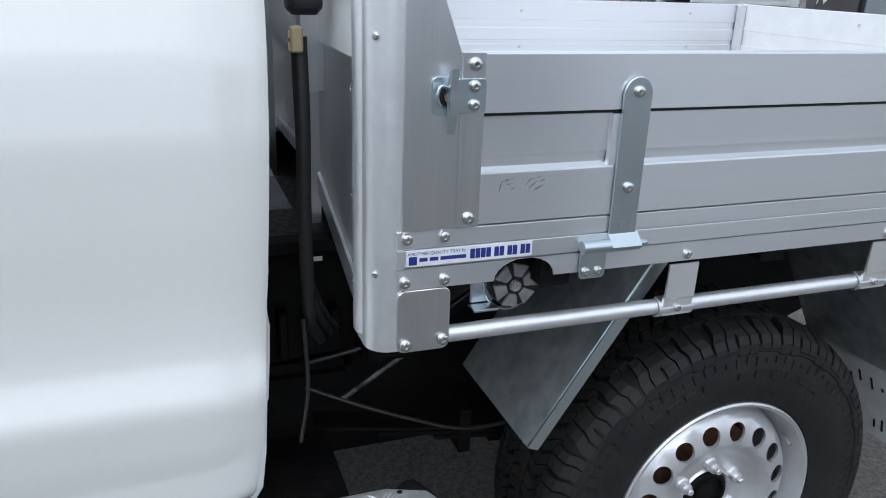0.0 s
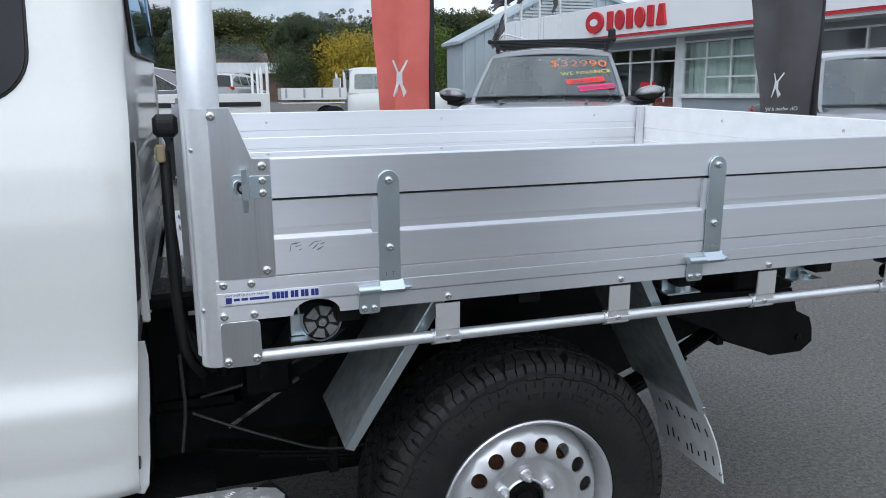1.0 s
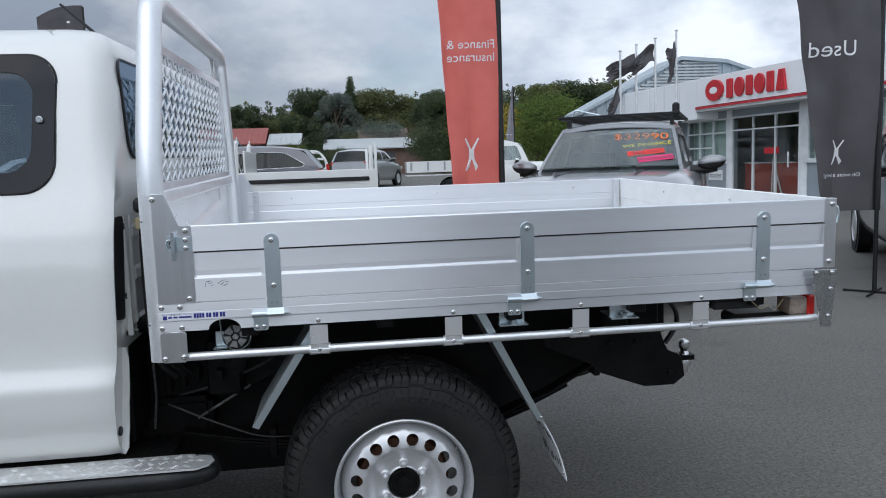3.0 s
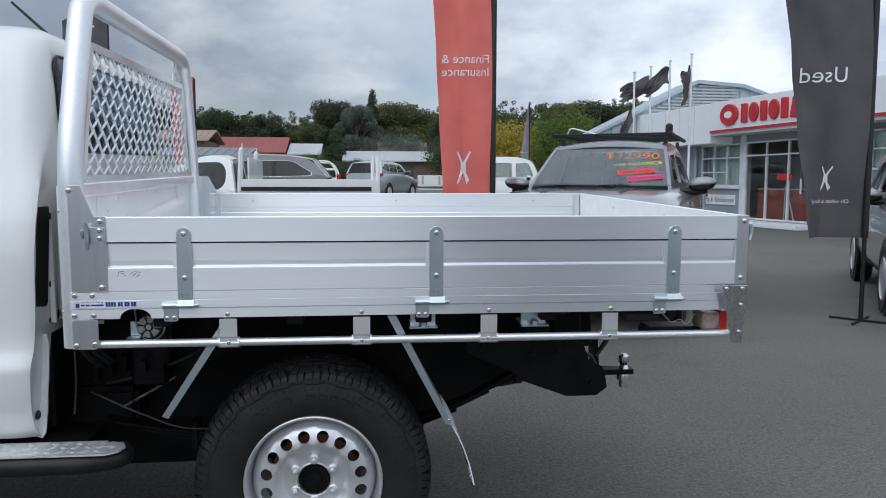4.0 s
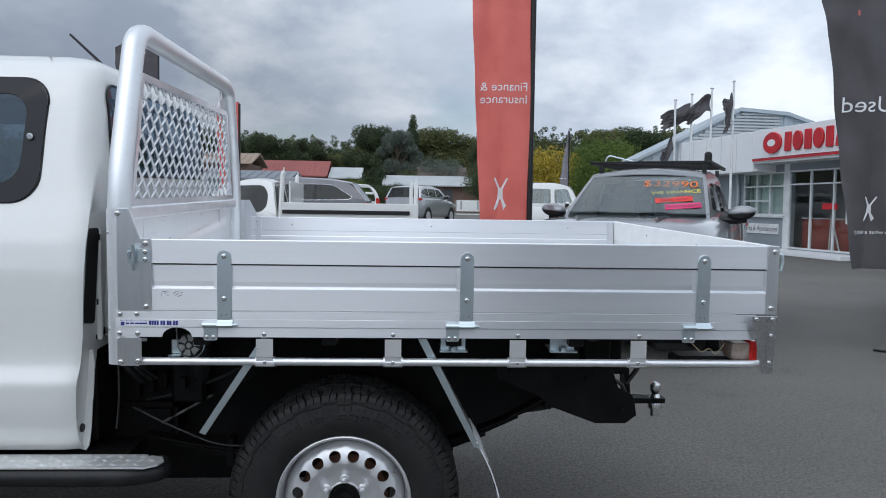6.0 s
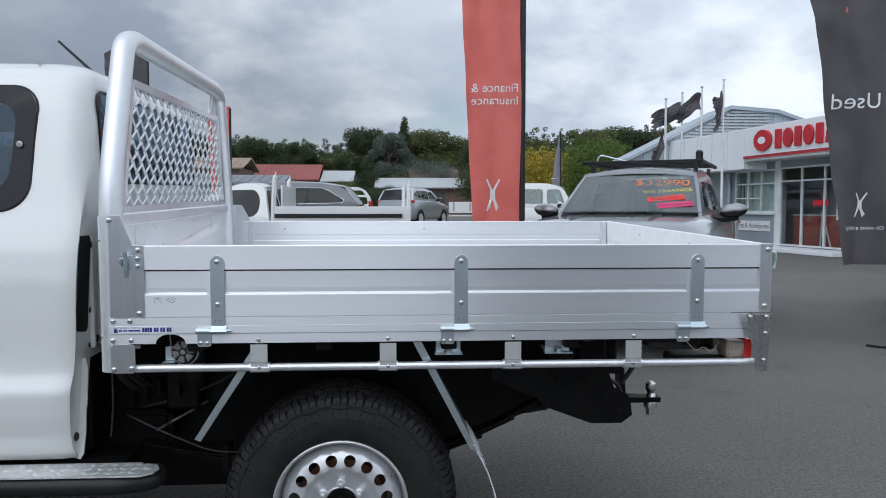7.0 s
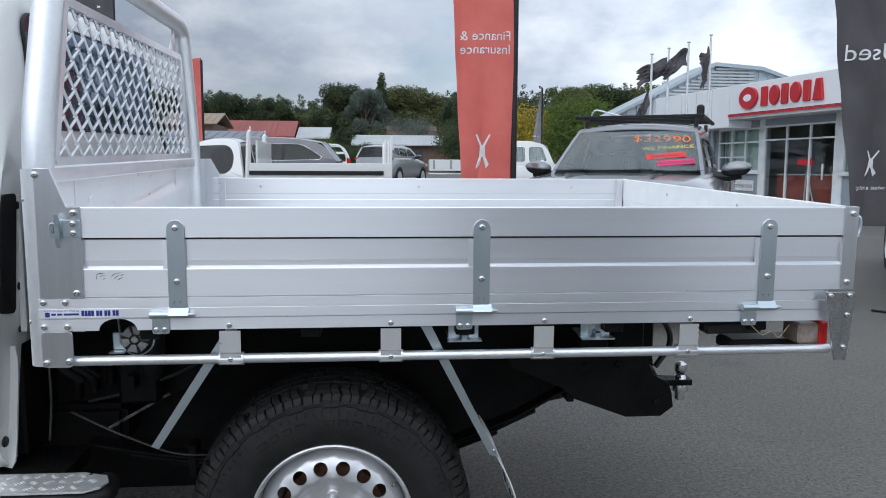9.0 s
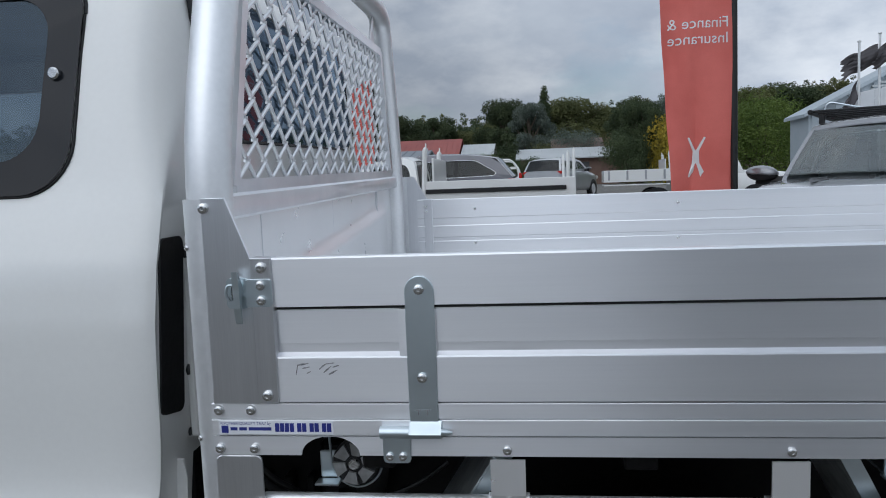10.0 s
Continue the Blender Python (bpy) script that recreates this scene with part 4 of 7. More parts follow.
# scuffs on the lower board: two groups of slanting rub marks
bm = B()
random.seed(11)
for x, z, dx, dz, w in ((0.186, 1.044, 0.003, 0.014, 0.0022), (0.188, 1.0585, 0.018, 0.0028, 0.0026), (0.196, 1.0535, 0.012, 0.0024, 0.0018), (0.203, 1.046, 0.006, 0.003, 0.0015), (0.222, 1.052, 0.010, 0.008, 0.0030), (0.229, 1.047, 0.012, 0.010, 0.0026), (0.237, 1.044, 0.013, 0.007, 0.0024), (0.243, 1.055, 0.010, 0.003, 0.0020), (0.232, 1.060, 0.014, 0.002, 0.0016)):
    n = 5
    side_a, side_b = [], []
    for i in range(n + 1):
        u = i / n
        h = w * (0.35 + 0.65 * math.sin(math.pi * min(0.97, u + 0.06))) * random.uniform(0.7, 1.2)
        side_a.append((x + dx * u, z + dz * u + h * 0.5))
        side_b.append((x + dx * u + 0.0008, z + dz * u - h * 0.5))
    prism(bm, side_a + side_b[::-1], "y", -0.0006, 0.0001)
part("scuff_mark", bm, SMUDGE, near)

# rope rail below the side, on folded brackets
bm = B()
tube(bm, [(0.118, 0.020, 0.8365), (2.10, 0.020, 0.8345)], 0.0125, 14)
rope = part("rope_rail", bm, ALU_TUBE, ute, "aluminium rope rail tube", True)
for x in (0.502, 0.905, 1.303, 1.695):
    bm = B()
    prism(bm, [(0.004, 0.912), (0.001, 0.912), (0.0015, 0.856), (0.004, 0.852), (0.005, 0.826), (0.030, 0.822), (0.030, 0.825), (0.009, 0.829), (0.009, 0.853), (0.006, 0.857)], "x", x - 0.026, x + 0.026)
    part("rail_bracket", bm, ALU_SHEET, rope, "folded aluminium bracket")
    bm = B()
    arc = [(0.020 + 0.0165 * math.cos(radians(a)), 0.836 + 0.0165 * math.sin(radians(a))) for a in range(80, 271, 19)]
    inner = [(0.020 + 0.0135 * math.cos(radians(a)), 0.836 + 0.0135 * math.sin(radians(a))) for a in range(270, 79, -19)]
    prism(bm, arc + inner, "x", x - 0.031, x + 0.031)
    part("rail_saddle", bm, ALU, rope, "bright saddle round the tube")
    bolts(rope, [(x, 0.0035, 0.838)], Matrix(), 0.7)

# fuel filler in the notch
bm = B()
lathe(bm, [(0.037, 0.085), (0.037, 0.072), (0.035, 0.068), (0.012, 0.068), (0.012, 0.064), (0.006, 0.063)], (0.252, 0, 0.878), "y", 24)
filler = part("fuel_filler", bm, PLASTIC, ute, "round ribbed black fuel cap in a zinc bracket", True)
bm = B()
for k in range(6):
    a = 2 * math.pi * k / 6 + 0.3
    d, e = Vector((math.cos(a), 0, math.sin(a))), Vector((-math.sin(a), 0, math.cos(a)))
    c = Vector((0.252, 0, 0.878))
    pts = [c + d * 0.014 - e * 0.006, c + d * 0.033 - e * 0.013, c + d * 0.033 + e * 0.013, c + d * 0.014 + e * 0.006]
    a_, b_ = ring(bm, [p + Vector((0, 0.068, 0)) for p in pts]), ring(bm, [p + Vector((0, 0.063, 0)) for p in pts])
    bridge(bm, a_, b_)
    bm.faces.new(b_)
part("cap_rib", bm, surface("grey_rubber", (0.24, 0.24, 0.235), 0.5, 0.0, None, 30.0, 0.2), filler)
bm = B()
lathe(bm, [(0.010, 0.063), (0.008, 0.060)], (0.252, 0, 0.878), "y", 12)
part("cap_screw", bm, STEEL, filler)
bm = B()
tube(bm, fillet([(0.205, 0.09, 0.93), (0.212, 0.085, 0.85), (0.252, 0.085, 0.826), (0.292, 0.085, 0.85), (0.296, 0.09, 0.90)], 0.03), 0.0025, 6)
box(bm, 0.190, 0.228, 0.086, 0.091, 0.846, 0.892, 0.002)
box(bm, 0.186, 0.226, 0.060, 0.086, 0.842, 0.846, 0.001)
part("filler_bracket", bm, ZINC, filler, smooth=False)
bm = B()
tube(bm, fillet([(0.252, 0.08, 0.878), (0.252, 0.22, 0.86), (0.20, 0.40, 0.70)], 0.08), 0.034, 12)
part("filler_hose", bm, CONDUIT, filler, smooth=True)


# -- wheels --
def wheel_parts(parent, deep=True):
    """A steel wheel facing -y round its own hub at the origin; its outer face lies at y = -0.13."""
    bm = B()
    prof = [(0.222, -0.100), (0.230, -0.118), (0.256, -0.130), (0.285, -0.1335), (0.315, -0.131), (0.338, -0.126), (0.3405, -0.1285), (0.352, -0.1285), (0.356, -0.121), (0.363, -0.112), (0.371, -0.098), (0.3755, -0.06), (0.377, 0.0),
            (0.3755, 0.06), (0.371, 0.098), (0.355, 0.122), (0.30, 0.132), (0.232, 0.108)]
    lathe(bm, prof, (0, 0, 0), "y", 72, False)
    tyre = part("tyre", bm, RUBBER, parent, "black all-terrain tyre", True)
    # tread: lugs wrapped round the shoulder, staggered blocks between them, short ribs on the upper sidewall
    random.seed(12)
    n = 44
    step_ = 2 * math.pi / n

    def polar(r, t, y):
        return r * math.cos(t), y, r * math.sin(t)

    lugs = []
    for k in range(n):
        a = step_ * k
        for side in (-1, 1):
            long_ = k % 2
            prof_l = [(0.338 if long_ else 0.348, 0.1300), (0.357, 0.1275), (0.370, 0.1190), (0.380, 0.1060), (0.3865, 0.0900), (0.3890, 0.0740)]
            cut = random.uniform(-0.06, 0.06)
            for lo_, hi_ in ((-0.44, cut - 0.025), (cut + 0.025, 0.44)):
                bm = B()
                rows = []
                for i, (r, y) in enumerate(prof_l):
                    bend = (0.13 if i > 2 else 0.0) * (1 if k % 3 else -1) + 0.02 * i * side
                    wide = 1.0 if i < 4 else 0.90
                    t0, t1 = a + step_ * (lo_ * wide + bend), a + step_ * (hi_ * wide + bend)
                    fall = 0.010
                    rows.append(ring(bm, [polar(r - fall, t0, side * (y - fall * 0.7)), polar(r, t0 + 0.0015, side * y), polar(r, t1 - 0.0015, side * y), polar(r - fall, t1, side * (y - fall * 0.7))]))
                for p, q in zip(rows, rows[1:]):
                    bridge(bm, p, q)
                bm.faces.new(rows[0])
                bm.faces.new(rows[-1])
                lugs.append(bm)
        for off, y0, y1, sh in ((0.5, -0.068, -0.027, 0.30), (0.1, -0.021, 0.021, -0.30), (0.6, 0.027, 0.068, 0.30)):
            c = a + off * step_ + random.uniform(-0.05, 0.05) * step_
            for lo_, hi_ in ((-0.42, -0.03), (0.03, 0.40)):
                bm = B()
                mid_ = (y0 + y1) / 2
                plan = [(y0, lo_), (mid_, lo_ + sh), (y1, lo_ + sh * 0.4), (y1, hi_ + sh * 0.4), (mid_, hi_ + sh), (y0, hi_)]
                lo = ring(bm, [polar(0.370, c + step_ * t, y) for y, t in plan])
                hi = ring(bm, [polar(0.3905, c + step_ * t * 0.96, y) for y, t in plan])
                bm.faces.new(hi)
                bridge(bm, lo, hi)
                lugs.append(bm)
        # short ribs
        for off, r0, r1 in ((0.0, 0.318, 0.332 if k % 2 else 0.326), (0.5, 0.312 if k % 3 else 0.320, 0.330)):
            c, dw = a + off * step_, 0.0055
            bm = B()
            lo = ring(bm, [polar(r, c + t, y) for r, t, y in ((r0, -dw, -0.1290), (r1, -dw, -0.1265), (r1, dw, -0.1265), (r0, dw, -0.1290))])
            hi = ring(bm, [polar(r, c + t, y) for r, t, y in ((r0, -dw * 0.5, -0.1335), (r1, -dw * 0.5, -0.1312), (r1, dw * 0.5, -0.1312), (r0, dw * 0.5, -0.1335))])
            bm.faces.new(hi)
            bridge(bm, lo, hi)
            lugs.append(bm)
    bm = joined(lugs)
    part("tread_block", bm, RUBBER, tyre, "worn tread blocks")
    if deep:
        # raised sidewall marks as plain bars
        for c0 in (90, 270):
            for k in range(11):
                if k == 4:
                    continue
                c, dw = radians(c0 + 38 - 7.4 * k), 0.046
                bm = B()
                lo = ring(bm, [(r * math.cos(t), -0.1315, r * math.sin(t)) for r, t in ((0.288, c - dw), (0.304, c - dw * 0.95), (0.304, c + dw * 0.95), (0.288, c + dw))])
                hi = ring(bm, [(r * math.cos(t), -0.1362, r * math.sin(t)) for r, t in ((0.290, c - dw * 0.9), (0.302, c - dw * 0.86), (0.302, c + dw * 0.86), (0.290, c + dw * 0.9))])
                bm.faces.new(hi)
                bridge(bm, lo, hi)
                part("sidewall_bar", bm, RUBBER, tyre)
    bm = B()
    lathe(bm, [(0.196, 0.05), (0.200, -0.02), (0.206, -0.060), (0.212, -0.085), (0.214, -0.110), (0.217, -0.118), (0.223, -0.121), (0.2265, -0.118), (0.227, -0.108), (0.218, -0.10)], (0, 0, 0), "y", 64, False)
    rim = part("rim", bm, RIM, parent, "silver-painted steel rim", True)
    bm = B()
    lathe(bm, [(0.205, -0.050), (0.200, -0.072), (0.190, -0.090), (0.180, -0.099)], (0, 0, 0), "y", 64, False)
    lathe(bm, [(0.132, -0.114), (0.122, -0.111), (0.110, -0.099), (0.102, -0.088), (0.094, -0.084), (0.060, -0.084), (0.056, -0.088), (0.052, -0.084), (0.051, -0.02)], (0, 0, 0), "y", 64, False)
    # ring of sixteen round holes
    holes, q = 16, 24
    for h in range(holes):
        th0 = 2 * math.pi * (h + 0.5) / holes
        half_t, half_r, rm = math.pi / holes, 0.024, 0.156
        outer, hole, inner = [], [], []
        for k in range(q):
            a = 2 * math.pi * k / q
            ca, sa = math.cos(a), math.sin(a)
            m_ = max(abs(ca), abs(sa))
            tt, rr = th0 + half_t * ca / m_, rm + half_r * sa / m_
            yy = -0.114 + 0.015 * (rr - 0.132) / 0.048 - 0.003 * (1 - ((rr - rm) / half_r) ** 2)
            outer.append((rr * math.cos(tt), yy, rr * math.sin(tt)))
            tt, rr = th0 + 0.0195 * ca / rm, rm + 0.0195 * sa
            yy = -0.1095 + 0.015 * (rr - rm) / 0.048
            hole.append((rr * math.cos(tt), yy, rr * math.sin(tt)))
            inner.append((rr * math.cos(tt), yy + 0.006, rr * math.sin(tt)))
        a, b, c = ring(bm, outer), ring(bm, hole), ring(bm, inner)
        bridge(bm, a, b)
        bridge(bm, b, c)
    bmesh.ops.remove_doubles(bm, verts=bm.verts, dist=0.0004)
    part("wheel_disc", bm, RIM, rim, "pressed disc with round holes", True)
    bm = B()
    lathe(bm, [(0.0160, 0.002), (0.0160, -0.003), (0.0122, -0.006), (0.0120, -0.017), (0.0100, -0.021), (0.0068, -0.022), (0.0066, -0.029), (0.0050, -0.031)], (0, 0, 0), "y", 12)
    nut = to_mesh("lug_nut", bm, RIM)
    for k in range(6):
        a = 2 * math.pi * (k + 0.25) / 6 + radians(15)
        again("lug_nut", nut, rim, Matrix.Translation((0.0698 * math.cos(a), -0.084, 0.0698 * math.sin(a))))
    bm = B()
    tube(bm, [(0.205 * math.cos(0.55), -0.085, 0.205 * math.sin(0.55)), (0.196 * math.cos(0.55), -0.115, 0.196 * math.sin(0.55))], 0.004, 8)
    part("valve", bm, STEEL, rim)
    bm = B()
    lathe(bm, [(0.150, 0.09), (0.152, -0.035), (0.146, -0.055), (0.06, -0.055)], (0, 0, 0), "y", 32)
    part("brake_drum", bm, RUST, parent, "rust-brown brake drum", True)
    bm = B()
    lathe(bm, [(0.0505, 0.0), (0.0505, -0.082), (0.046, -0.090), (0.041, -0.090), (0.039, -0.080), (0.024, -0.079), (0.022, -0.084), (0.002, -0.085)], (0, 0, 0), "y", 28)
    part("hub", bm, BLACK, parent, smooth=True)


HUB = (0.745, 0.218, 0.340)
wheel = new("wheel")
wheel.parent = ute
wheel.matrix_basis = Matrix.Translation(HUB)
wheel_parts(wheel)


def wheel_copy(m):
    made = {}
    for o in (wheel, *wheel.children_recursive):
        made[o] = o.copy()
        scene.collection.objects.link(made[o])
        made[o].parent = made.get(o.parent, o.parent)
    made[wheel].matrix_basis = m


wheel_copy(Matrix.Translation((0.748, 2 * MID - 0.218, 0.340 - 0.035)) @ pose(0, 0, 0, 0, 0, 180))
wheel_copy(Matrix.Translation((-2.45, 0.218, 0.340)))
wheel_copy(Matrix.Translation((-2.45, 2 * MID - 0.218, 0.340 - 0.035)) @ pose(0, 0, 0, 0, 0, 180))

# -- mudguards --
bm = B()
prism(bm, [(0.483, 0.905), (0.286, 0.598), (0.290, 0.595), (0.487, 0.903)], "y", 0.05, 0.335)
guard = part("mudguard", bm, GALV, ute, "galvanised steel mudguard sheet ahead of the wheel")
bm = B()
prism(bm, [(0.486, 0.905), (0.286, 0.598), (0.305, 0.590), (0.512, 0.905)], "y", 0.046, 0.050)
part("guard_lip", bm, ZINC, guard, "folded outer edge")
bm = B()
prism(bm, [(0.985, 0.905), (1.178, 0.545), (1.182, 0.548), (0.989, 0.905)], "y", 0.05, 0.36)
guard2 = part("mudguard", bm, GALV, ute, "galvanised steel mudguard sheet behind the wheel")
bm = B()
prism(bm, [(0.985, 0.905), (1.172, 0.548), (1.197, 0.540), (1.013, 0.905)], "y", 0.046, 0.050)
part("guard_lip", bm, ZINC, guard2)
# mud flap: a curved white sheet with slots
flap_side = [(1.181, 0.556), (1.198, 0.528), (1.213, 0.50), (1.233, 0.455), (1.250, 0.405), (1.262, 0.355), (1.266, 0.335)]
bm = B()
prism(bm, flap_side + [(x + 0.004, z) for x, z in reversed(flap_side)], "y", 0.052, 0.335)
flap = part("mud_flap", bm, FLAPMAT, ute, "white plastic mud flap with slots")
random.seed(5)
for k in range(16):
    y, i = 0.075 + 0.24 * (k % 8) / 8 + random.uniform(-0.006, 0.006), 2 + k // 8 * 2
    (xa, za), (xb, zb) = flap_side[i], flap_side[i + 1]
    t0, t1 = random.uniform(0.0, 0.5), random.uniform(0.6, 1.0)
    pa, pb = (xa + (xb - xa) * t0, za + (zb - za) * t0), (xa + (xb - xa) * t1, za + (zb - za) * t1)
    bm = B()
    prism(bm, [(pa[0] - 0.0015, pa[1]), (pb[0] - 0.0015, pb[1]), (pb[0] + 0.0045, pb[1]), (pa[0] + 0.0045, pa[1])], "y", y, y + 0.005)
    part("flap_slot", bm, PLASTIC, flap)
bolts(flap, [(1.184, 0.044, 0.560), (1.255, 0.05, 0.365)], Matrix(), 0.6)

# -- running gear --
bm = B()
for y in (0.47, 2 * MID - 0.55):
    prism(bm, [(-2.9, 0.60), (-0.4, 0.56), (0.25, 0.60), (0.5, 0.74), (0.95, 0.76), (1.3, 0.70), (1.78, 0.70), (1.78, 0.845), (0.4, 0.875), (-2.9, 0.72)], "y", y, y + 0.08, 0.006)
# two black sheets added to fill the underside with darkness
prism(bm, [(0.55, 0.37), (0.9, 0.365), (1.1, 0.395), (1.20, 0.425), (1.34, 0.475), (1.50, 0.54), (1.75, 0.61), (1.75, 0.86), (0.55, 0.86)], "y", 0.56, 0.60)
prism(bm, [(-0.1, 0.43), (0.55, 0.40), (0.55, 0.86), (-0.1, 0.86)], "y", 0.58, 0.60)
chassis = part("chassis_rail", bm, BLACK, ute, "black steel ladder chassis with added filler sheets")
bm = B()
for x, z in ((-0.25, 0.60), (0.35, 0.70), (1.25, 0.72), (1.70, 0.74)):
    box(bm, x, x + 0.09, 0.5, 2 * MID - 0.5, z, z + 0.08, 0.006)
part("cross_member", bm, BLACK, chassis)
bm = B()
box(bm, 0.10, 0.22, 0.38, 0.46, 0.60, 0.80, 0.01)
box(bm, 0.14, 0.16, 0.34, 0.38, 0.66, 0.70)
part("body_mount", bm, BLACK, chassis)
bm = B()
box(bm, -0.40, 0.25, 0.30, 0.70, 0.86, 0.90, 0.01)
box(bm, -0.10, 1.90, 0.34, 0.42, 0.845, 0.885, 0.004)
part("sub_frame", bm, BLACK, chassis)
bm = B()
tube(bm, [(0.748, 0.34, 0.357), (0.748, 2 * MID - 0.34, 0.32)], 0.045, 12)
lathe(bm, [(0.02, -0.14), (0.13, -0.09), (0.16, 0.0), (0.13, 0.09), (0.02, 0.14)], (0.748, MID + 0.1, 0.335), "y", 16)
part("rear_axle", bm, BLACK, ute, "black live axle", True)
for y in (0.37, 2 * MID - 0.43):
    sp = None
    for k in range(5):
        bm = B()
        z = 0.352 + 0.011 * k
        reach = 0.74 - 0.12 * (4 - k)
        pts = [(0.748 + reach * t, y, z + (0.42 if t > 0 else 0.15) * (t * reach) ** 2) for t in (-1, -0.75, -0.5, -0.25, 0, 0.25, 0.5, 0.75, 1)]
        lo = [(p[0], p[2]) for p in pts]
        prism(bm, lo + [(a, b + 0.008) for a, b in reversed(lo)], "y", y, y + 0.06)
        if sp is None:
            sp = part("leaf_spring", bm, BLACK, ute, "black multi-leaf spring pack")
        else:
            part("leaf", bm, BLACK, sp)
    for x0, x1, z0, z1 in ((0.681, 0.693, 0.30, 0.46), (0.791, 0.803, 0.30, 0.46), (0.30, 0.325, 0.37, 0.47), (1.465, 1.49, 0.58, 0.70)):
        bm = B()
        box(bm, x0, x1, y - 0.006, y + 0.066, z0, z1, 0.003)
        part("spring_clamp", bm, BLACK, sp)
# floor pan, tank and clutter ahead of the axle; black boxes added to block light
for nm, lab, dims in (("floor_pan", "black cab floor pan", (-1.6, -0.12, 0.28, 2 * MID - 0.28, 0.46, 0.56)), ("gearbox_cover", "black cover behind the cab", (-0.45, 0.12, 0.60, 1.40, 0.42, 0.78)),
                      ("fuel_tank", "black box added as a tank to block light", (-1.2, 0.60, 0.66, 1.46, 0.20, 0.62)), ("far_sill", "black box added along the far side to block light", (-1.6, 0.12, 1.50, 1.74, 0.24, 0.50)), ("bulkhead", "black box added under the tray to block light", (-0.14, 0.40, 0.62, 1.56, 0.60, 0.80))):
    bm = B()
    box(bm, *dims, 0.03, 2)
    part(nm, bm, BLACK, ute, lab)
# unseen spare tyre, added to keep light from under the tray
bm = B()
lathe(bm, [(0.14, -0.09), (0.32, -0.11), (0.36, -0.06), (0.36, 0.06), (0.32, 0.11), (0.14, 0.09)], (1.36, MID, 0.60), "z", 36)
part("spare_wheel", bm, RUBBER, ute, "black spare tyre added under the tray", True)
bm = B()
box(bm, -0.35, 0.10, 0.44, 0.62, 0.44, 0.58, 0.02, 2)
inner_guard = part("inner_guard", bm, BLACK, ute, "black ribbed inner guard ahead of the axle")
for k in range(4):
    part("rib", box(B(), -0.05 + 0.05 * k, -0.03 + 0.05 * k, 0.435, 0.62, 0.60 + 0.02 * k, 0.70, 0.004), BLACK, inner_guard)
bm = B()
tube(bm, fillet([(0.0, 0.42, 0.60), (0.12, 0.40, 0.63), (0.30, 0.40, 0.70), (0.36, 0.42, 0.74)], 0.05), 0.005, 8)
tube(bm, fillet([(-0.02, 0.33, 0.60), (0.10, 0.30, 0.55), (0.28, 0.30, 0.47), (0.50, 0.34, 0.45)], 0.06), 0.0038, 8)
tube(bm, fillet([(-0.035, 0.24, 0.78), (-0.03, 0.23, 0.66), (-0.045, 0.24, 0.55)], 0.04), 0.004, 8)
part("brake_line", bm, HOSE_GREY, ute, "black hoses and lines under the tray", True)
bm = B()
tube(bm, [(0.06, 0.40, 0.52), (0.24, 0.42, 0.62)], 0.005, 6)
part("scuffed_rod", bm, surface("scuffed_black_rod", (0.16, 0.16, 0.16), 0.6, 0.0, (0.008, 0.008, 0.008), 45.0), ute)
# zinc body brackets under the deck
for x in (1.10, 1.46):
    bm = B()
    prism(bm, [(0.07, 0.915), (0.074, 0.915), (0.074, 0.869), (0.16, 0.869), (0.16, 0.865), (0.07, 0.865)], "x", x - 0.04, x + 0.04)
    prism(bm, [(0.038, 0.868), (0.072, 0.868), (0.072, 0.864), (0.038, 0.864)], "x", x - 0.045, x + 0.045)
    lathe(bm, [(0.013, 0.868), (0.013, 0.880), (0.007, 0.884)], (x, 0.055, 0), "z", 6)
    part("body_bracket", bm, ZINC, ute, "zinc angle bracket")
# tow bar, tongue and ball
TOW = [(1.28, 0.702), (1.448, 0.632), (1.486, 0.594), (1.655, 0.531), (1.768, 0.531), (1.808, 0.561), (1.801, 0.604), (1.790, 0.640), (1.735, 0.664), (1.712, 0.740), (1.28, 0.760)]
tow = part("tow_bar", box(B(), 1.66, 1.74, 0.37, 2 * MID - 0.37, 0.56, 0.64, 0.006), BLACK, ute, "black steel tow bar")
for y in (0.352, 2 * MID - 0.362):
    part("tow_plate", prism(B(), TOW, "y", y, y + 0.010, 0.002), BLACK, tow, "thick steel side plate")
for x, z in ((1.335, 0.730), (1.52, 0.70), (1.62, 0.70), (1.75, 0.58)):
    again("bolt", BOLT_BLACK, tow, Matrix.Translation((x, 0.352, z)) @ Matrix.Scale(1.3, 4))
part("tow_bracket", box(B(), 1.49, 1.585, 0.335, 0.352, 0.755, 0.83, 0.01), BLACK, tow)
part("tow_bracket", box(B(), 1.60, 1.70, 0.340, 0.352, 0.745, 0.855, 0.006), BLACK, tow)
bm = B()
prism(bm, [(1.74, 0.585), (1.925, 0.585), (1.930, 0.470), (1.952, 0.448), (2.115, 0.448), (2.115, 0.470), (1.962, 0.470), (1.952, 0.480), (1.946, 0.612), (1.74, 0.612)], "y", MID - 0.035, MID + 0.035, 0.003)
part("tow_tongue", bm, BLACK, tow)
bm = B()
lathe(bm, [(0.020, 0.385), (0.020, 0.42), (0.033, 0.42), (0.033, 0.447), (0.025, 0.470), (0.023, 0.478), (0.016, 0.485), (0.017, 0.492), (0.024, 0.500), (0.0265, 0.513), (0.024, 0.528), (0.012, 0.537), (0.004, 0.539)], (2.078, MID, 0), "z", 20)
part("tow_ball", bm, STEEL, tow, "steel tow ball", True)
bm = B()
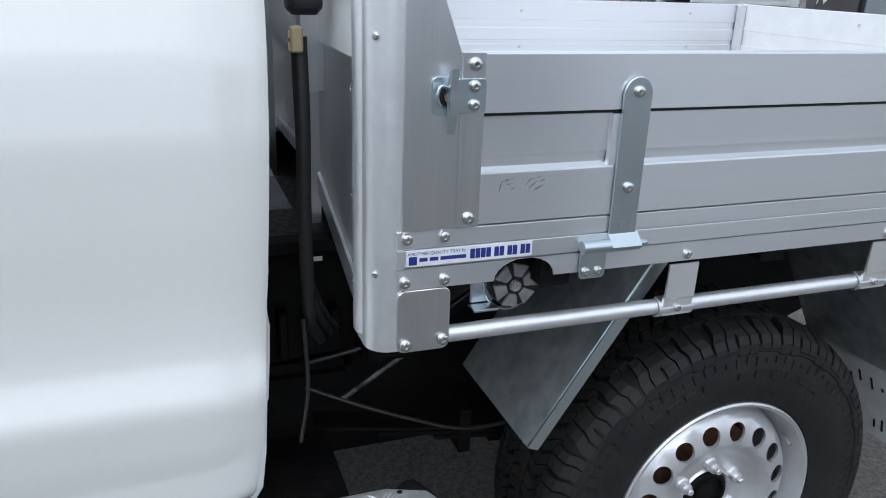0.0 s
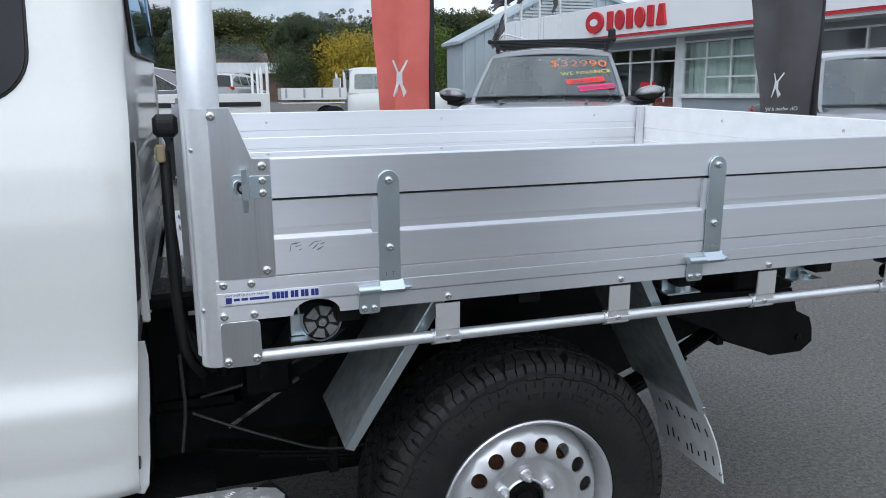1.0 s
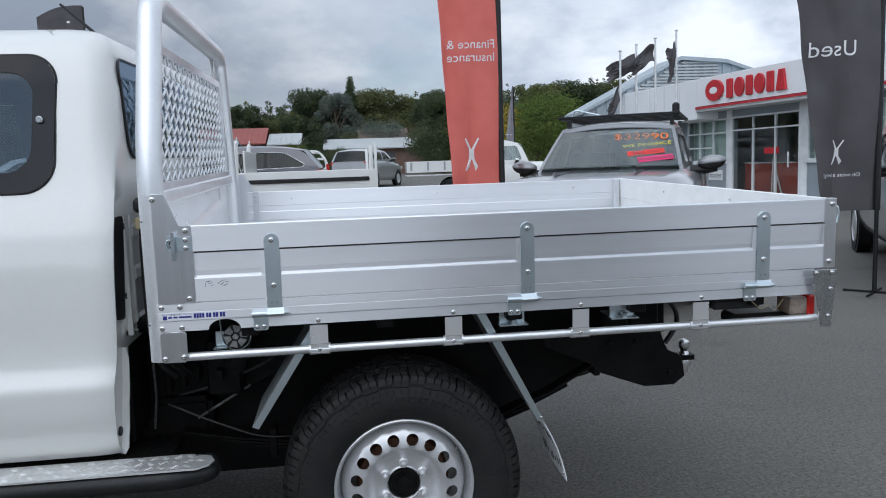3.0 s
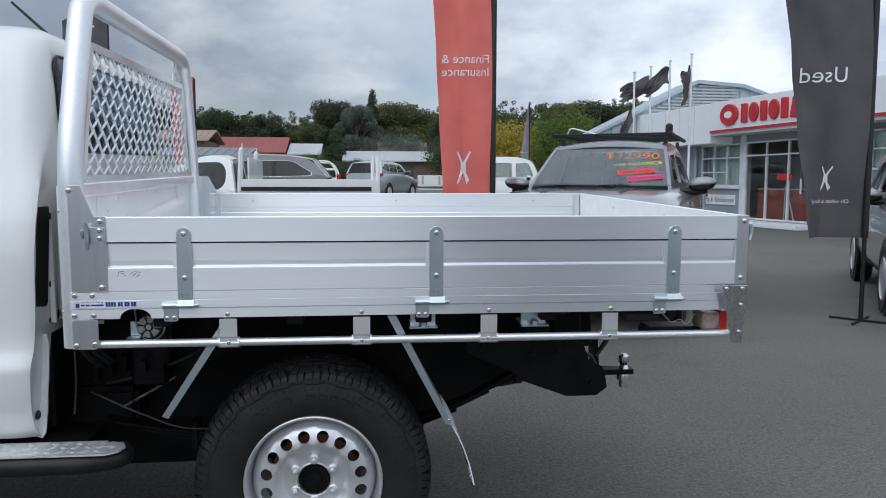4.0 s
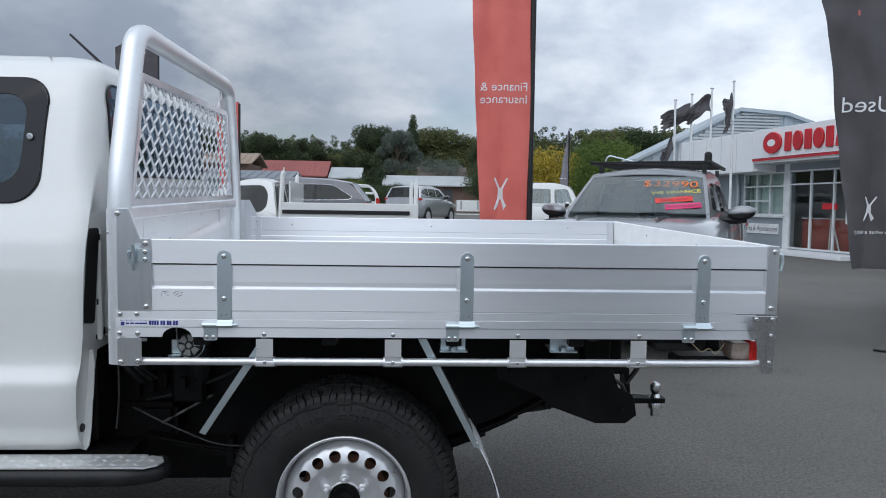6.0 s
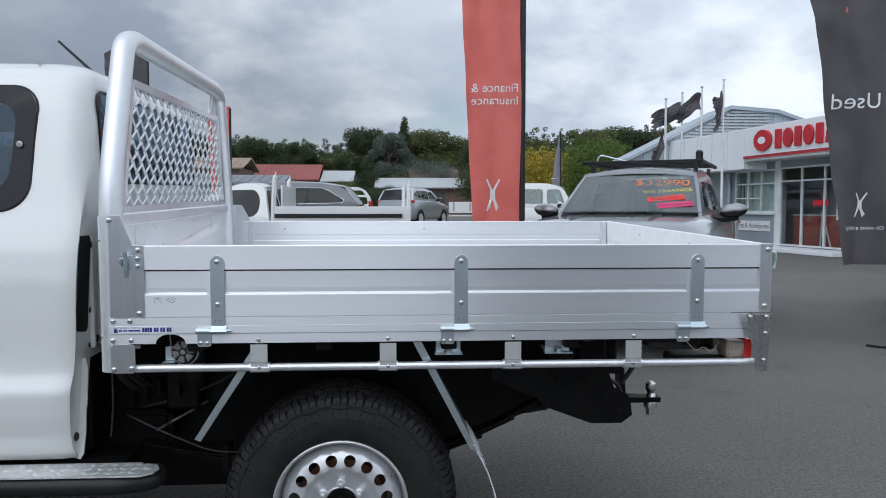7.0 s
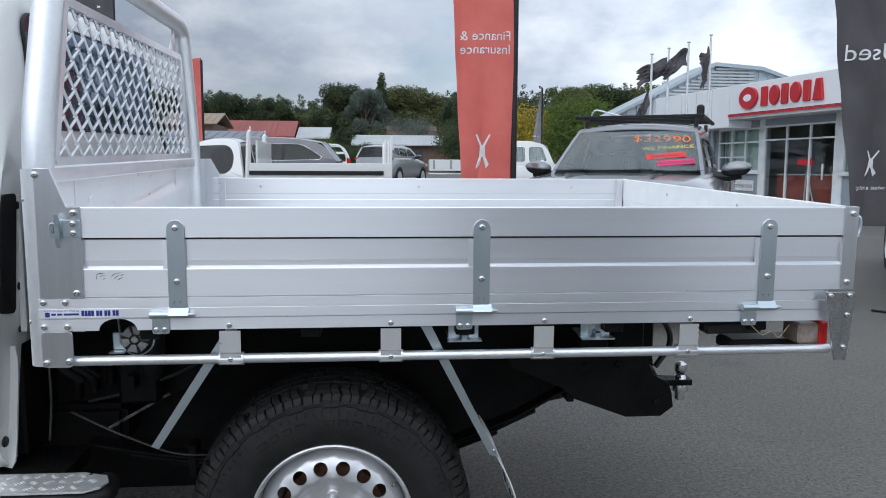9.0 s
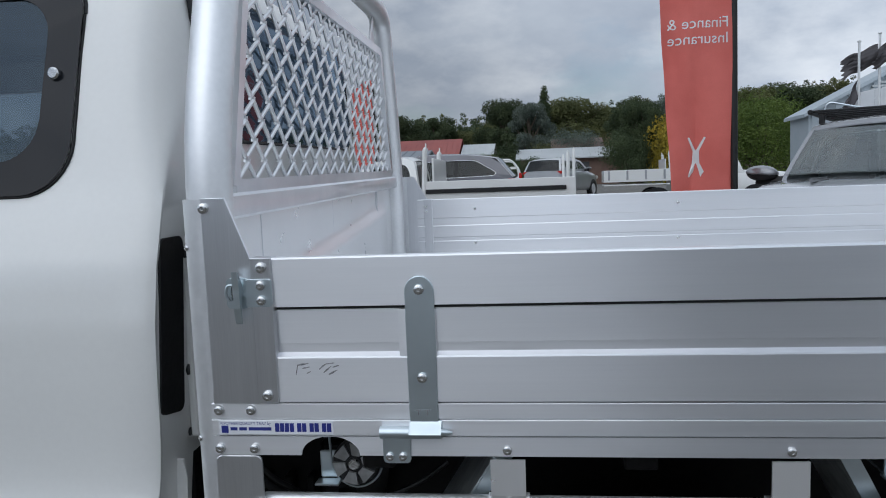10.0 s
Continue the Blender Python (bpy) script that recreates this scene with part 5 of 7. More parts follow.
tube(bm, fillet([(1.70, 0.55, 0.86), (1.86, 0.60, 0.80), (1.91, 0.62, 0.70), (1.84, 0.60, 0.62)], 0.06), 0.010, 8)
part("trailer_cable", bm, CONDUIT, tow, "black trailer wiring", True)
bm = B()
tube(bm, fillet([(1.55, 0.30, 0.90), (1.62, 0.30, 0.84), (1.70, 0.32, 0.90), (1.78, 0.28, 0.88)], 0.05), 0.006, 6)
part("trailer_cable", bm, CONDUIT, tow, "black trailer wiring", True)
bm = B()
tube(bm, fillet([(1.76, 0.50, 0.66), (1.80, 0.52, 0.635), (1.815, 0.52, 0.60)], 0.03), 0.008, 8)
part("trailer_plug", bm, HOSE_GREY, tow, "dark grey trailer plug", True)
# tail lamp between rail and gusset
bm = B()
box(bm, 2.02, 2.092, 0.035, 0.12, 0.842, 0.900, 0.006)
lamp = part("tail_lamp", bm, LAMPBOX, ute, "tail lamp with milky body and red lens")
bm = B()
box(bm, 2.076, 2.10, 0.025, 0.125, 0.842, 0.908, 0.005)
part("red_lens", bm, RED_LENS, lamp)
bm = B()
box(bm, 1.76, 1.93, 0.05, 0.14, 0.87, 0.905, 0.01)
box(bm, 1.86, 2.09, 0.10, 0.20, 0.80, 0.84, 0.01)
part("lamp_bracket", bm, PLASTIC, lamp)
bm = B()
tube(bm, fillet([(1.88, 0.03, 0.90), (1.91, 0.025, 0.87), (1.94, 0.03, 0.885), (1.96, 0.03, 0.86), (1.99, 0.03, 0.90)], 0.012), 0.0014, 6)
part("lamp_wire", bm, BEIGE, lamp)

# ---- ground ----
def slope(x, y):
    """The yard rises gently behind the ute, sloped so the parked cars fit the camera's view."""
    return (0.012 * min(max(y - 9, 0), 33) + 0.02 * min(max(y - 22, 0), 20)) * min(max((11 - x) / 3, 0), 1)


bm = B()
xs = [-400, -60, -20, -8, 0, 8, 11, 20, 60, 400]
ys = [-300, -40, -10, 0, 9, 15, 22, 32, 42, 60, 200, 900]
grid = [[bm.verts.new((x, y, slope(x, y))) for x in xs] for y in ys]
for r0, r1 in zip(grid, grid[1:]):
    bridge(bm, r0, r1, False)
solid("ground", bm, ASPHALT, "grey worn asphalt of the car yard", "asphalt", kind="structure")


# unseen walls behind the camera, added to darken what the tray side reflects
bm = B()
for x0, x1, z1 in ((-14.0, -3.2, 2.2), (2.0, 5.4, 3.7)):
    box(bm, x0, x1, -9.3, -9.0, -0.05, z1, 0.02)
solid("wall_south", bm, SLATE_WALL, "unseen slate-blue wall added to darken reflections", "wall", kind="structure")

# ---- dealership building ----
UX = Vector((0.14, -0.99, 0)).normalized()
HOUSE = Matrix.Translation((13.5, 20.0, 0)) @ Matrix(((UX.x, -UX.y, 0, 0), (UX.y, UX.x, 0, 0), (0, 0, 1, 0), (0, 0, 0, 1)))
house = thing("showroom_building", HOUSE, "white and blue-grey car showroom with a red sign", "building")
OPEN = [(-3.95, -1.72, 1.20, 2.62), (-1.45, 1.62, 0.16, 2.64), (1.95, 5.52, 1.19, 2.72), (6.05, 12.5, 0.12, 2.72)]
bm = B()
cuts = sorted({-8.0, 13.5, *[v for o in OPEN for v in o[:2]]})
for a, b in zip(cuts, cuts[1:]):
    hole = [o for o in OPEN if o[0] <= a and b <= o[1]]
    for z0, z1 in ([(-0.3, hole[0][2]), (hole[0][3], 2.9)] if hole else [(-0.3, 2.9)]):
        bm = B()
        box(bm, a, b, 0, 0.2, z0, z1)
        part("front_wall", bm, BUILD_GREY, house, "blue-grey rendered wall")
bm = B()
box(bm, -8.0, 13.5, 7.0, 7.2, 0, 3.6)
box(bm, -8.0, -7.8, 0.2, 7.0, 0, 3.6)
box(bm, 13.3, 13.5, 0.2, 7.0, 0, 3.6)
part("side_wall", bm, BUILD_GREY, house)
bm = B()
box(bm, -7.8, 13.3, 0.21, 6.9, 0.05, 0.10)
part("showroom_floor", bm, SOFFIT, house)
bm = B()
box(bm, -7.9, 13.4, 0.2, 7.0, 2.95, 3.1)
part("roof", bm, SHEDWALL, house)
bm = B()
for x0, x1, y0, y1 in ((-7.8, -1.6, 2.2, 2.3), (5.7, 5.8, 0.25, 6.8), (1.75, 1.85, 0.25, 3.0)):
    box(bm, x0, x1, y0, y1, 0.1, 2.9)
box(bm, -1.6, 13.0, 4.4, 4.5, 0.1, 2.9)
part("inner_wall", bm, SHOPDARK, house, "dark showroom interior")
# red panel added close behind the glass to give its reddish tone
bm = B()
box(bm, -1.38, 1.30, 0.42, 0.50, 0.12, 1.12, 0.02)
part("showroom_display", bm, SHOPFLOOR, house, "dark red panel added behind the glass door")
bm = B()
box(bm, -1.38, 1.30, 0.41, 0.51, 1.12, 1.15)
part("screen_rail", bm, FRAME_WHITE, house)
# white pilasters beside door and windows
for a, b, lo in ((-1.72, -1.45, 0.1), (1.62, 1.95, 0.1), (5.52, 5.85, 1.1)):
    bm = B()
    box(bm, a, b, -0.035, 0.0, lo, 2.86, 0.004)
    part("pilaster", bm, FRAME_WHITE, house)


def shop_window(s0, s1, z0, z1, cols, rails, sill=True, blinds=True, name="shop_window", skip=()):
    """A white framed window: frame, bars, panes, blind, sill."""
    w = part(name, B(), FRAME_WHITE, house, "white framed shop window")
    bm = B()
    t = 0.05
    box(bm, s0, s1, -0.03, 0.05, z0, z0 + t)
    box(bm, s0, s1, -0.03, 0.05, z1 - t, z1)
    xs_ = [s0 + (s1 - s0) * k / cols for k in range(cols + 1)]
    for k, x in enumerate(xs_):
        half = t / 2
        box(bm, max(x - half, s0), min(x + half, s1), -0.028, 0.048, z0 + t, z1 - t)
    for z, c0, c1 in rails:
        box(bm, xs_[c0] + t / 2, xs_[c1] - t / 2, -0.026, 0.046, z - 0.022, z + 0.022)
    part("window_frame", bm, FRAME_WHITE, w)
    for k in range(cols):
        mids = sorted([z0 + t] + [z for z, c0, c1 in rails if c0 <= k < c1] + [z1 - t])
        for a, b in zip(mids, mids[1:]):
            bm = B()
            box(bm, xs_[k] + t / 2, xs_[k + 1] - t / 2, 0.008, 0.014, a + 0.02, b - 0.02)
            part("pane", bm, SHOPGLASS, w).visible_shadow = False
    if sill:
        bm = B()
        box(bm, s0 - 0.08, s1 + 0.08, -0.10, 0.0, z0 - 0.07, z0, 0.006)
        part("window_sill", bm, FRAME_WHITE, w)
    if blinds:
        bm = B()
        random.seed(int(abs(s0) * 100))
        x = s0 + 0.05
        while x < s1 - 0.06:
            a = random.uniform(-0.35, 0.35)
            c, d = 0.05 * math.cos(a), 0.05 * math.sin(a)
            box_pts = [(x - c, 0.22 - d), (x + c, 0.22 + d), (x + c, 0.224 + d), (x - c, 0.224 - d)]
            prism(bm, box_pts, "z", z0 + 0.05, z1 - 0.05)
            x += 0.092
        part("vertical_blind", bm, BLIND, w, "pale green vertical blind")
    return w


shop_window(1.95, 5.52, 1.19, 2.72, 4, [(2.22, 0, 4), (1.70, 1, 3)])
shop_window(-3.95, -1.72, 1.20, 2.62, 3, [(2.16, 0, 3), (1.68, 0, 2)])
shop_window(-1.45, 1.62, 0.16, 2.64, 3, [(2.20, 0, 3)], False, False, "glass_door")
shop_window(6.05, 12.5, 0.12, 2.72, 4, [(2.20, 0, 4)], False, False)
bm = B()
box(bm, 4.78, 5.38, -0.004, 0.004, 1.30, 1.58)
poster = part("window_poster", bm, PRINT_WHITE, house, "white and blue notice in the window")
bm = B()
box(bm, 4.80, 5.36, -0.008, -0.004, 1.50, 1.57)
for k in range(3):
    box(bm, 5.05, 5.32, -0.008, -0.004, 1.34 + 0.05 * k, 1.36 + 0.05 * k)
box(bm, 4.82, 5.0, -0.008, -0.004, 1.33, 1.47)
part("poster_bar", bm, INK, poster)
bm = B()
box(bm, 0.10, 0.75, -0.004, 0.004, 1.42, 1.60)
part("door_poster", bm, RED, house, "red sticker on the glass door")
bm = B()
box(bm, 1.18, 1.24, -0.07, -0.03, 1.0, 1.45, 0.01)
part("door_handle", bm, FRAME_WHITE, house)
bm = B()
tube(bm, [(0.50, 0.34, 0.12), (0.12, 0.30, 1.25), (0.02, 0.34, 0.12)], 0.025, 6)
part("easel", bm, FRAME_WHITE, house, "white easel behind the glass")
# fascia, stripes, soffit
bm = B()
box(bm, -2.2, 13.5, -0.85, 0.0, 2.93, 3.93, 0.01)
part("fascia", bm, BUILD_WHITE, house, "white fascia box")
bm = B()
box(bm, -7.2, -2.21, -0.848, 0.1, 2.62, 3.928, 0.01)
part("parapet", bm, BUILD_WHITE, house, "white panelled parapet")
for k in range(5):
    part("panel_joint", box(B(), -7.0 + 0.95 * k, -6.985 + 0.95 * k, -0.852, -0.848, 2.64, 3.91), SOFFIT, house)
bm = B()
box(bm, -2.22, 13.5, -0.875, -0.85, 2.945, 3.00)
part("red_stripe", bm, RED, house)
bm = B()
box(bm, -2.22, 13.5, -0.870, -0.85, 3.005, 3.03)
part("dark_stripe", bm, MAROON, house)
bm = B()
box(bm, -2.2, 13.5, -0.84, 0.0, 2.86, 2.928)
part("soffit", bm, SOFFIT, house)
for s_ in (-0.6, 1.0, 4.2, 7.5):
    bm = B()
    lathe(bm, [(0.09, 2.862), (0.09, 2.85), (0.06, 2.848)], (s_, -0.45, 0), "z", 16)
    part("downlight", bm, FRAME_WHITE, house)
bm = B()
tube(bm, fillet([(-4.2, -0.15, 2.62), (-4.2, -0.15, 2.45), (-4.2, -0.10, 2.3), (-4.2, -0.10, 0.0)], 0.1), 0.06, 10)
part("downpipe", bm, SHEDWALL, house, smooth=True)
# red sign as plain shapes
sign = part("red_sign", prism(B(), [(-1.15 + 0.44 * math.cos(2 * math.pi * k / 28), 3.47 + 0.33 * math.sin(2 * math.pi * k / 28)) for k in range(28)], "y", -0.94, -0.852, 0.012), RED, house, "raised red oval and six plain red shapes")
part("sign_disc", prism(B(), [(-1.15 + 0.20 * math.cos(2 * math.pi * k / 24), 3.47 + 0.11 * math.sin(2 * math.pi * k / 24)) for k in range(24)], "y", -0.945, -0.9405), BUILD_WHITE, sign, "small white oval")
for k, shape in enumerate(("block", "disc", "block", "disc", "block", "peak")):
    c_ = -0.39 + 0.46 * k
    if shape == "disc":
        poly = [(c_ + 0.215 * math.cos(2 * math.pi * j / 24), 3.46 + 0.29 * math.sin(2 * math.pi * j / 24)) for j in range(24)]
    elif shape == "block":
        poly = rounded(c_ - 0.13, c_ + 0.13, 3.17, 3.75, 0.03, 3)
    else:
        poly = [(c_ - 0.20, 3.17), (c_ + 0.20, 3.17), (c_ + 0.10, 3.75), (c_ - 0.10, 3.75)]
    part("sign_block", prism(B(), poly, "y", -0.93, -0.852, 0.012), RED, sign)
# parts sign, step
bm = B()
box(bm, -3.9, -1.95, -0.03, -0.002, 0.58, 0.92, 0.004)
psign = part("parts_sign", bm, PRINT_WHITE, house, "white sign with dark lettering")
letters("sign_lettering", "Parts & Accessories", 0.235, DARKINK, psign, Matrix.Translation((-2.92, -0.034, 0.75)) @ turn)
bm = B()
box(bm, -1.75, 2.1, -0.9, -0.001, 0.004, 0.13, 0.01)
part("door_step", bm, BUILD_WHITE, house, "pale concrete step")

# gabled shed behind
shed = thing("gabled_shed", Matrix.Translation((-0.28, 0, 0.58)), "grey corrugated shed behind the showroom", "shed")
bm = B()
prism(bm, [(10.4, -0.9), (21.6, -0.9), (21.6, 2.75), (16.2, 4.55), (14.3, 4.70), (10.4, 2.75)], "y", 27.0, 27.2)
part("gable_wall", bm, SHEDWALL, shed)
for k in range(27):
    x = 10.5 + 0.4 * k
    top_ = min(2.75 + (x - 10.4) * 0.5, 4.70 - (x - 14.3) * 0.079, 4.55 - (x - 16.2) * 0.333)
    bm = B()
    box(bm, x, x + 0.18, 26.96, 27.0, 0.0, top_ - 0.08)
    part("cladding_rib", bm, SHEDWALL, shed)
for k in range(10):
    z = 3.40 + 0.12 * k
    bm = B()
    box(bm, max(10.4 + (z - 2.75) / 0.5 + 0.5, 12.4), 15.9, 26.90, 26.955, z, z + 0.07)
    part("gable_louvre", bm, ROOF_GREY, shed)
bm = B()
prism(bm, [(10.2, 2.70), (14.3, 4.76), (16.2, 4.62), (21.8, 2.74), (21.8, 2.66), (16.2, 4.48), (14.3, 4.62), (10.2, 2.58)], "y", 26.8, 29.0)
part("roof", bm, SHEDWALL, shed)
bm = B()
box(bm, 10.4, 10.5, 27.2, 28.9, -0.9, 2.7)
part("side_wall", bm, SHEDWALL, shed)


# ---- flags ----
def cloth(w, h, n, m, amp, seed, top_round=0.0, taper=None):
    """A hanging flag in its x, z plane, rippled in y: x from 0 to -w, z from 0 to -h."""
    bm = B()
    random.seed(seed)
    ph = random.uniform(0, 6)
    g = []
    for j in range(m + 1):
        row = []
        v = j / m
        ww = w * (taper(v) if taper else 1.0)
        for i in range(n + 1):
            u = i / n
            x = -ww * u
            z = -h * v
            if top_round:
                z -= top_round * max(0.0, u - 0.1) ** 2 * max(0.0, 1 - v * 3)
            y = amp * u * (math.sin(5.2 * u + 4.3 * v + ph) + 0.45 * math.sin(11 * u - 9 * v + ph * 2)) + amp * 0.5 * math.sin(6 * v + ph)
            y += 0.012 * math.sin(31 * v + 9 * u + ph) * u
            y += amp * 0.9 * abs(math.sin(2.1 * u + 2.6 * v + ph * 0.7)) * u * (1 - 0.5 * u)
            y += amp * 0.35 * max(0.0, 1 - abs(u - 0.62 - 0.10 * math.sin(7 * v)) * 14)
            row.append(bm.verts.new((x, y, z)))
        g.append(row)
    for a, b in zip(g, g[1:]):
        bridge(bm, a, b, False)
    return bm


def feather_flag(name, at, turn_z, w, h, z_top, material, label, writing, seed, amp=0.05, taper=lambda v: 1 - 0.24 * max(0.0, v - 0.25)):
    fl = thing(name, Matrix.Translation(at) @ pose(0, 0, 0, 0, 0, turn_z), label, "flag", "feather flags of the yard")
    bm = B()
    tube(bm, [(0, 0, 0.02), (0, 0, z_top - h), (0, 0, z_top - 0.1), (-0.02, 0, z_top)], [0.022, 0.02, 0.014, 0.008], 8)
    part("pole", bm, PLASTIC, fl, "black flag pole", True)
    bm = B()
    tube(bm, [(-0.20, -0.20, 0.012), (0.20, 0.20, 0.012)], 0.012, 6)
    tube(bm, [(-0.20, 0.20, 0.014), (0.20, -0.20, 0.014)], 0.012, 6)
    part("cross_base", bm, PLASTIC, fl, smooth=True)
    c = part("cloth", cloth(w, h, 22, 70, amp, seed, 0.5, taper), material, fl, smooth=True)
    c.matrix_basis = Matrix.Translation((-0.02, 0, z_top))
    bm = B()
    tube(bm, [(0.0, 0, z_top - h), (0.0, 0, z_top - 0.05)], 0.032, 8)
    part("sleeve", bm, PLASTIC, fl, "black pole sleeve", True)
    me = c.data
    for kind, x, z, size, what in writing:
        # lay the print on the rippled cloth
        if kind == "text":
            ob = letters("print", what, size, PRINT_WHITE, c, Matrix(), mirror=True)
            bmx = B()
            bmx.from_mesh(ob.data)
            bmesh.ops.triangulate(bmx, faces=bmx.faces)
            bmx.to_mesh(ob.data)
            bmx.free()
            for vv in ob.data.vertices:
                px, pz = x + vv.co.x, z - z_top + vv.co.y
                vv.co = Vector((px, surface_y(me, px, pz, w, h) - 0.006, pz))
        else:
            for poly in what:
                bm = B()
                pts = [(x + a * size, z - z_top + b * size) for a, b in poly]
                bm.faces.new(ring(bm, [(p, surface_y(me, p, q, w, h) - 0.006, q) for p, q in pts]))
                part("print", bm, PRINT_RED if kind == "bars" else PRINT_WHITE, c)
    return fl


def surface_y(me, x, z, w, h):
    """Height of the cloth under a point of the print."""
    v = min(max(-z / h * 70, 0.0), 69.999)
    j = int(v)
    got = []
    for r in (j, j + 1):
        edge = me.vertices[r * 23 + 22].co.x
        u = min(max(x / edge * 22, 0.0), 21.999)
        i = int(u)
        a, b = me.vertices[r * 23 + i].co.y, me.vertices[r * 23 + i + 1].co.y
        got.append(a + (b - a) * (u - i))
    return got[0] + (got[1] - got[0]) * (v - j)


EMBLEM = [[(-0.16, -0.30), (0.16, -0.30), (0.13, 0.35), (-0.13, 0.35)], [(-0.13, 0.30), (-0.42, 0.95), (-0.34, 1.0), (-0.02, 0.36)], [(0.02, 0.36), (0.34, 1.0), (0.42, 0.95), (0.13, 0.30)], [(-0.16, -0.28), (-0.02, -0.28), (-0.10, -0.70), (-0.34, -1.0), (-0.40, -0.92)], [(0.02, -0.28), (0.16, -0.28), (0.36, -0.72), (0.20, -0.98), (0.14, -0.70)]]
BARS = [[(-1.0, -0.1), (1.0, -0.1), (1.0, 0.1), (-1.0, 0.1)]]
feather_flag("feather_flag", (2.33, 5.95, 0), 4, 0.64, 3.3, 4.25, FLAG_RED, "tall faded red feather flag with white back-to-front lettering",
             [("text", -0.29, 2.66, 0.132, "Finance &"), ("text", -0.29, 2.525, 0.132, "Insurance"), ("mark", -0.30, 1.50, 0.18, EMBLEM)], 3, 0.05)
feather_flag("feather_flag", (5.74, 4.55, 0), -4, 0.88, 3.2, 4.02, FLAG_DARK, "tall charcoal feather flag with white back-to-front lettering",
             [("text", -0.45, 2.36, 0.205, "Used"), ("bars", -0.30, 3.22, 0.26, BARS), ("mark", -0.35, 1.39, 0.12, EMBLEM), ("text", -0.34, 1.17, 0.052, "Oh what a feeling!")], 8, 0.065, lambda v: 1 - 0.42 * max(0.0, v - 0.12))
feather_flag("feather_flag", (8.0, 30.0, 0), 12, 0.50, 3.6, 4.65, FLAG_GREY, "grey feather flag far off beside the trees", [("mark", -0.25, 2.6, 0.14, BARS)], 21, 0.03, lambda v: 0.15 + 0.80 * min(1.0, v * 1.1))
feather_flag("feather_flag", (-3.77, 20.0, 0), 10, 0.6, 3.2, 4.25, FLAG_RED, "red feather flag behind the parked cars", [("mark", -0.4, 3.75, 0.2, BARS)], 31, 0.06)
feather_flag("feather_flag", (-7.6, 25.0, 0), 10, 1.4, 3.6, 7.05, FLAG_DARK, "charcoal feather flag behind the headboard", [("mark", -0.7, 6.5, 0.3, BARS)], 41, 0.06)


def mast_flag(x, y, top, drop, w, h, seed, turn_z, sag):
    fl = thing("flag_mast", Matrix.Translation((x, y, 0)), "tall white flagpole with a torn black flag", "flag", "flag masts before the showroom")
    bm = B()
    tube(bm, [(0, 0, 0), (0, 0, top)], [0.045, 0.03], 10)
    lathe(bm, [(0.03, top), (0.05, top + 0.02), (0.05, top + 0.04), (0.02, top + 0.06)], (0, 0, 0), "z", 12)
    part("pole", bm, FRAME_WHITE, fl, smooth=True)
    bm = cloth(w, h, 26, 26, 0.07, seed)
    random.seed(seed)
    tear = [random.uniform(0.0, 0.28) for _ in range(27)]
    bm.verts.ensure_lookup_table()
    for k, v in enumerate(bm.verts):
        u, j = -v.co.x / w, k // 27
        v.co.z += sag * u * (0.75 + 0.25 * u) + 0.05 * (math.sin(u * 5 + seed) - math.sin(seed)) + 0.03 * math.sin(u * 9)
        # ragged free edge
        v.co.x *= (1 - 0.15 * math.sin(u * 3)) * (1 - tear[j] * max(0.0, u - 0.35))
    c = part("cloth", bm, FLAG_DARK, fl, "torn black cloth", True)
    c.matrix_basis = Matrix.Translation((-0.04, 0, top - drop)) @ pose(0, 0, 0, 0, 0, turn_z)


mast_flag(8.97, 20.0, 4.56, 0.95, 0.45, 0.50, 2, 20, -0.55)
mast_flag(9.47, 20.0, 4.74, 0.22, 0.90, 0.50, 4, -12, -0.45)
mast_flag(10.06, 20.0, 4.92, 0.16, 0.80, 0.50, 6, 10, -0.40)
mast_flag(10.72, 20.0, 5.14, 0.28, 0.36, 1.00, 9, 30, -0.30)


# ---- parked cars ----
def curve_profile(pts, r, seg=4):
    return [(p.x, p.y) for p in fillet([(a, b, 0) for a, b in pts], r, seg)]


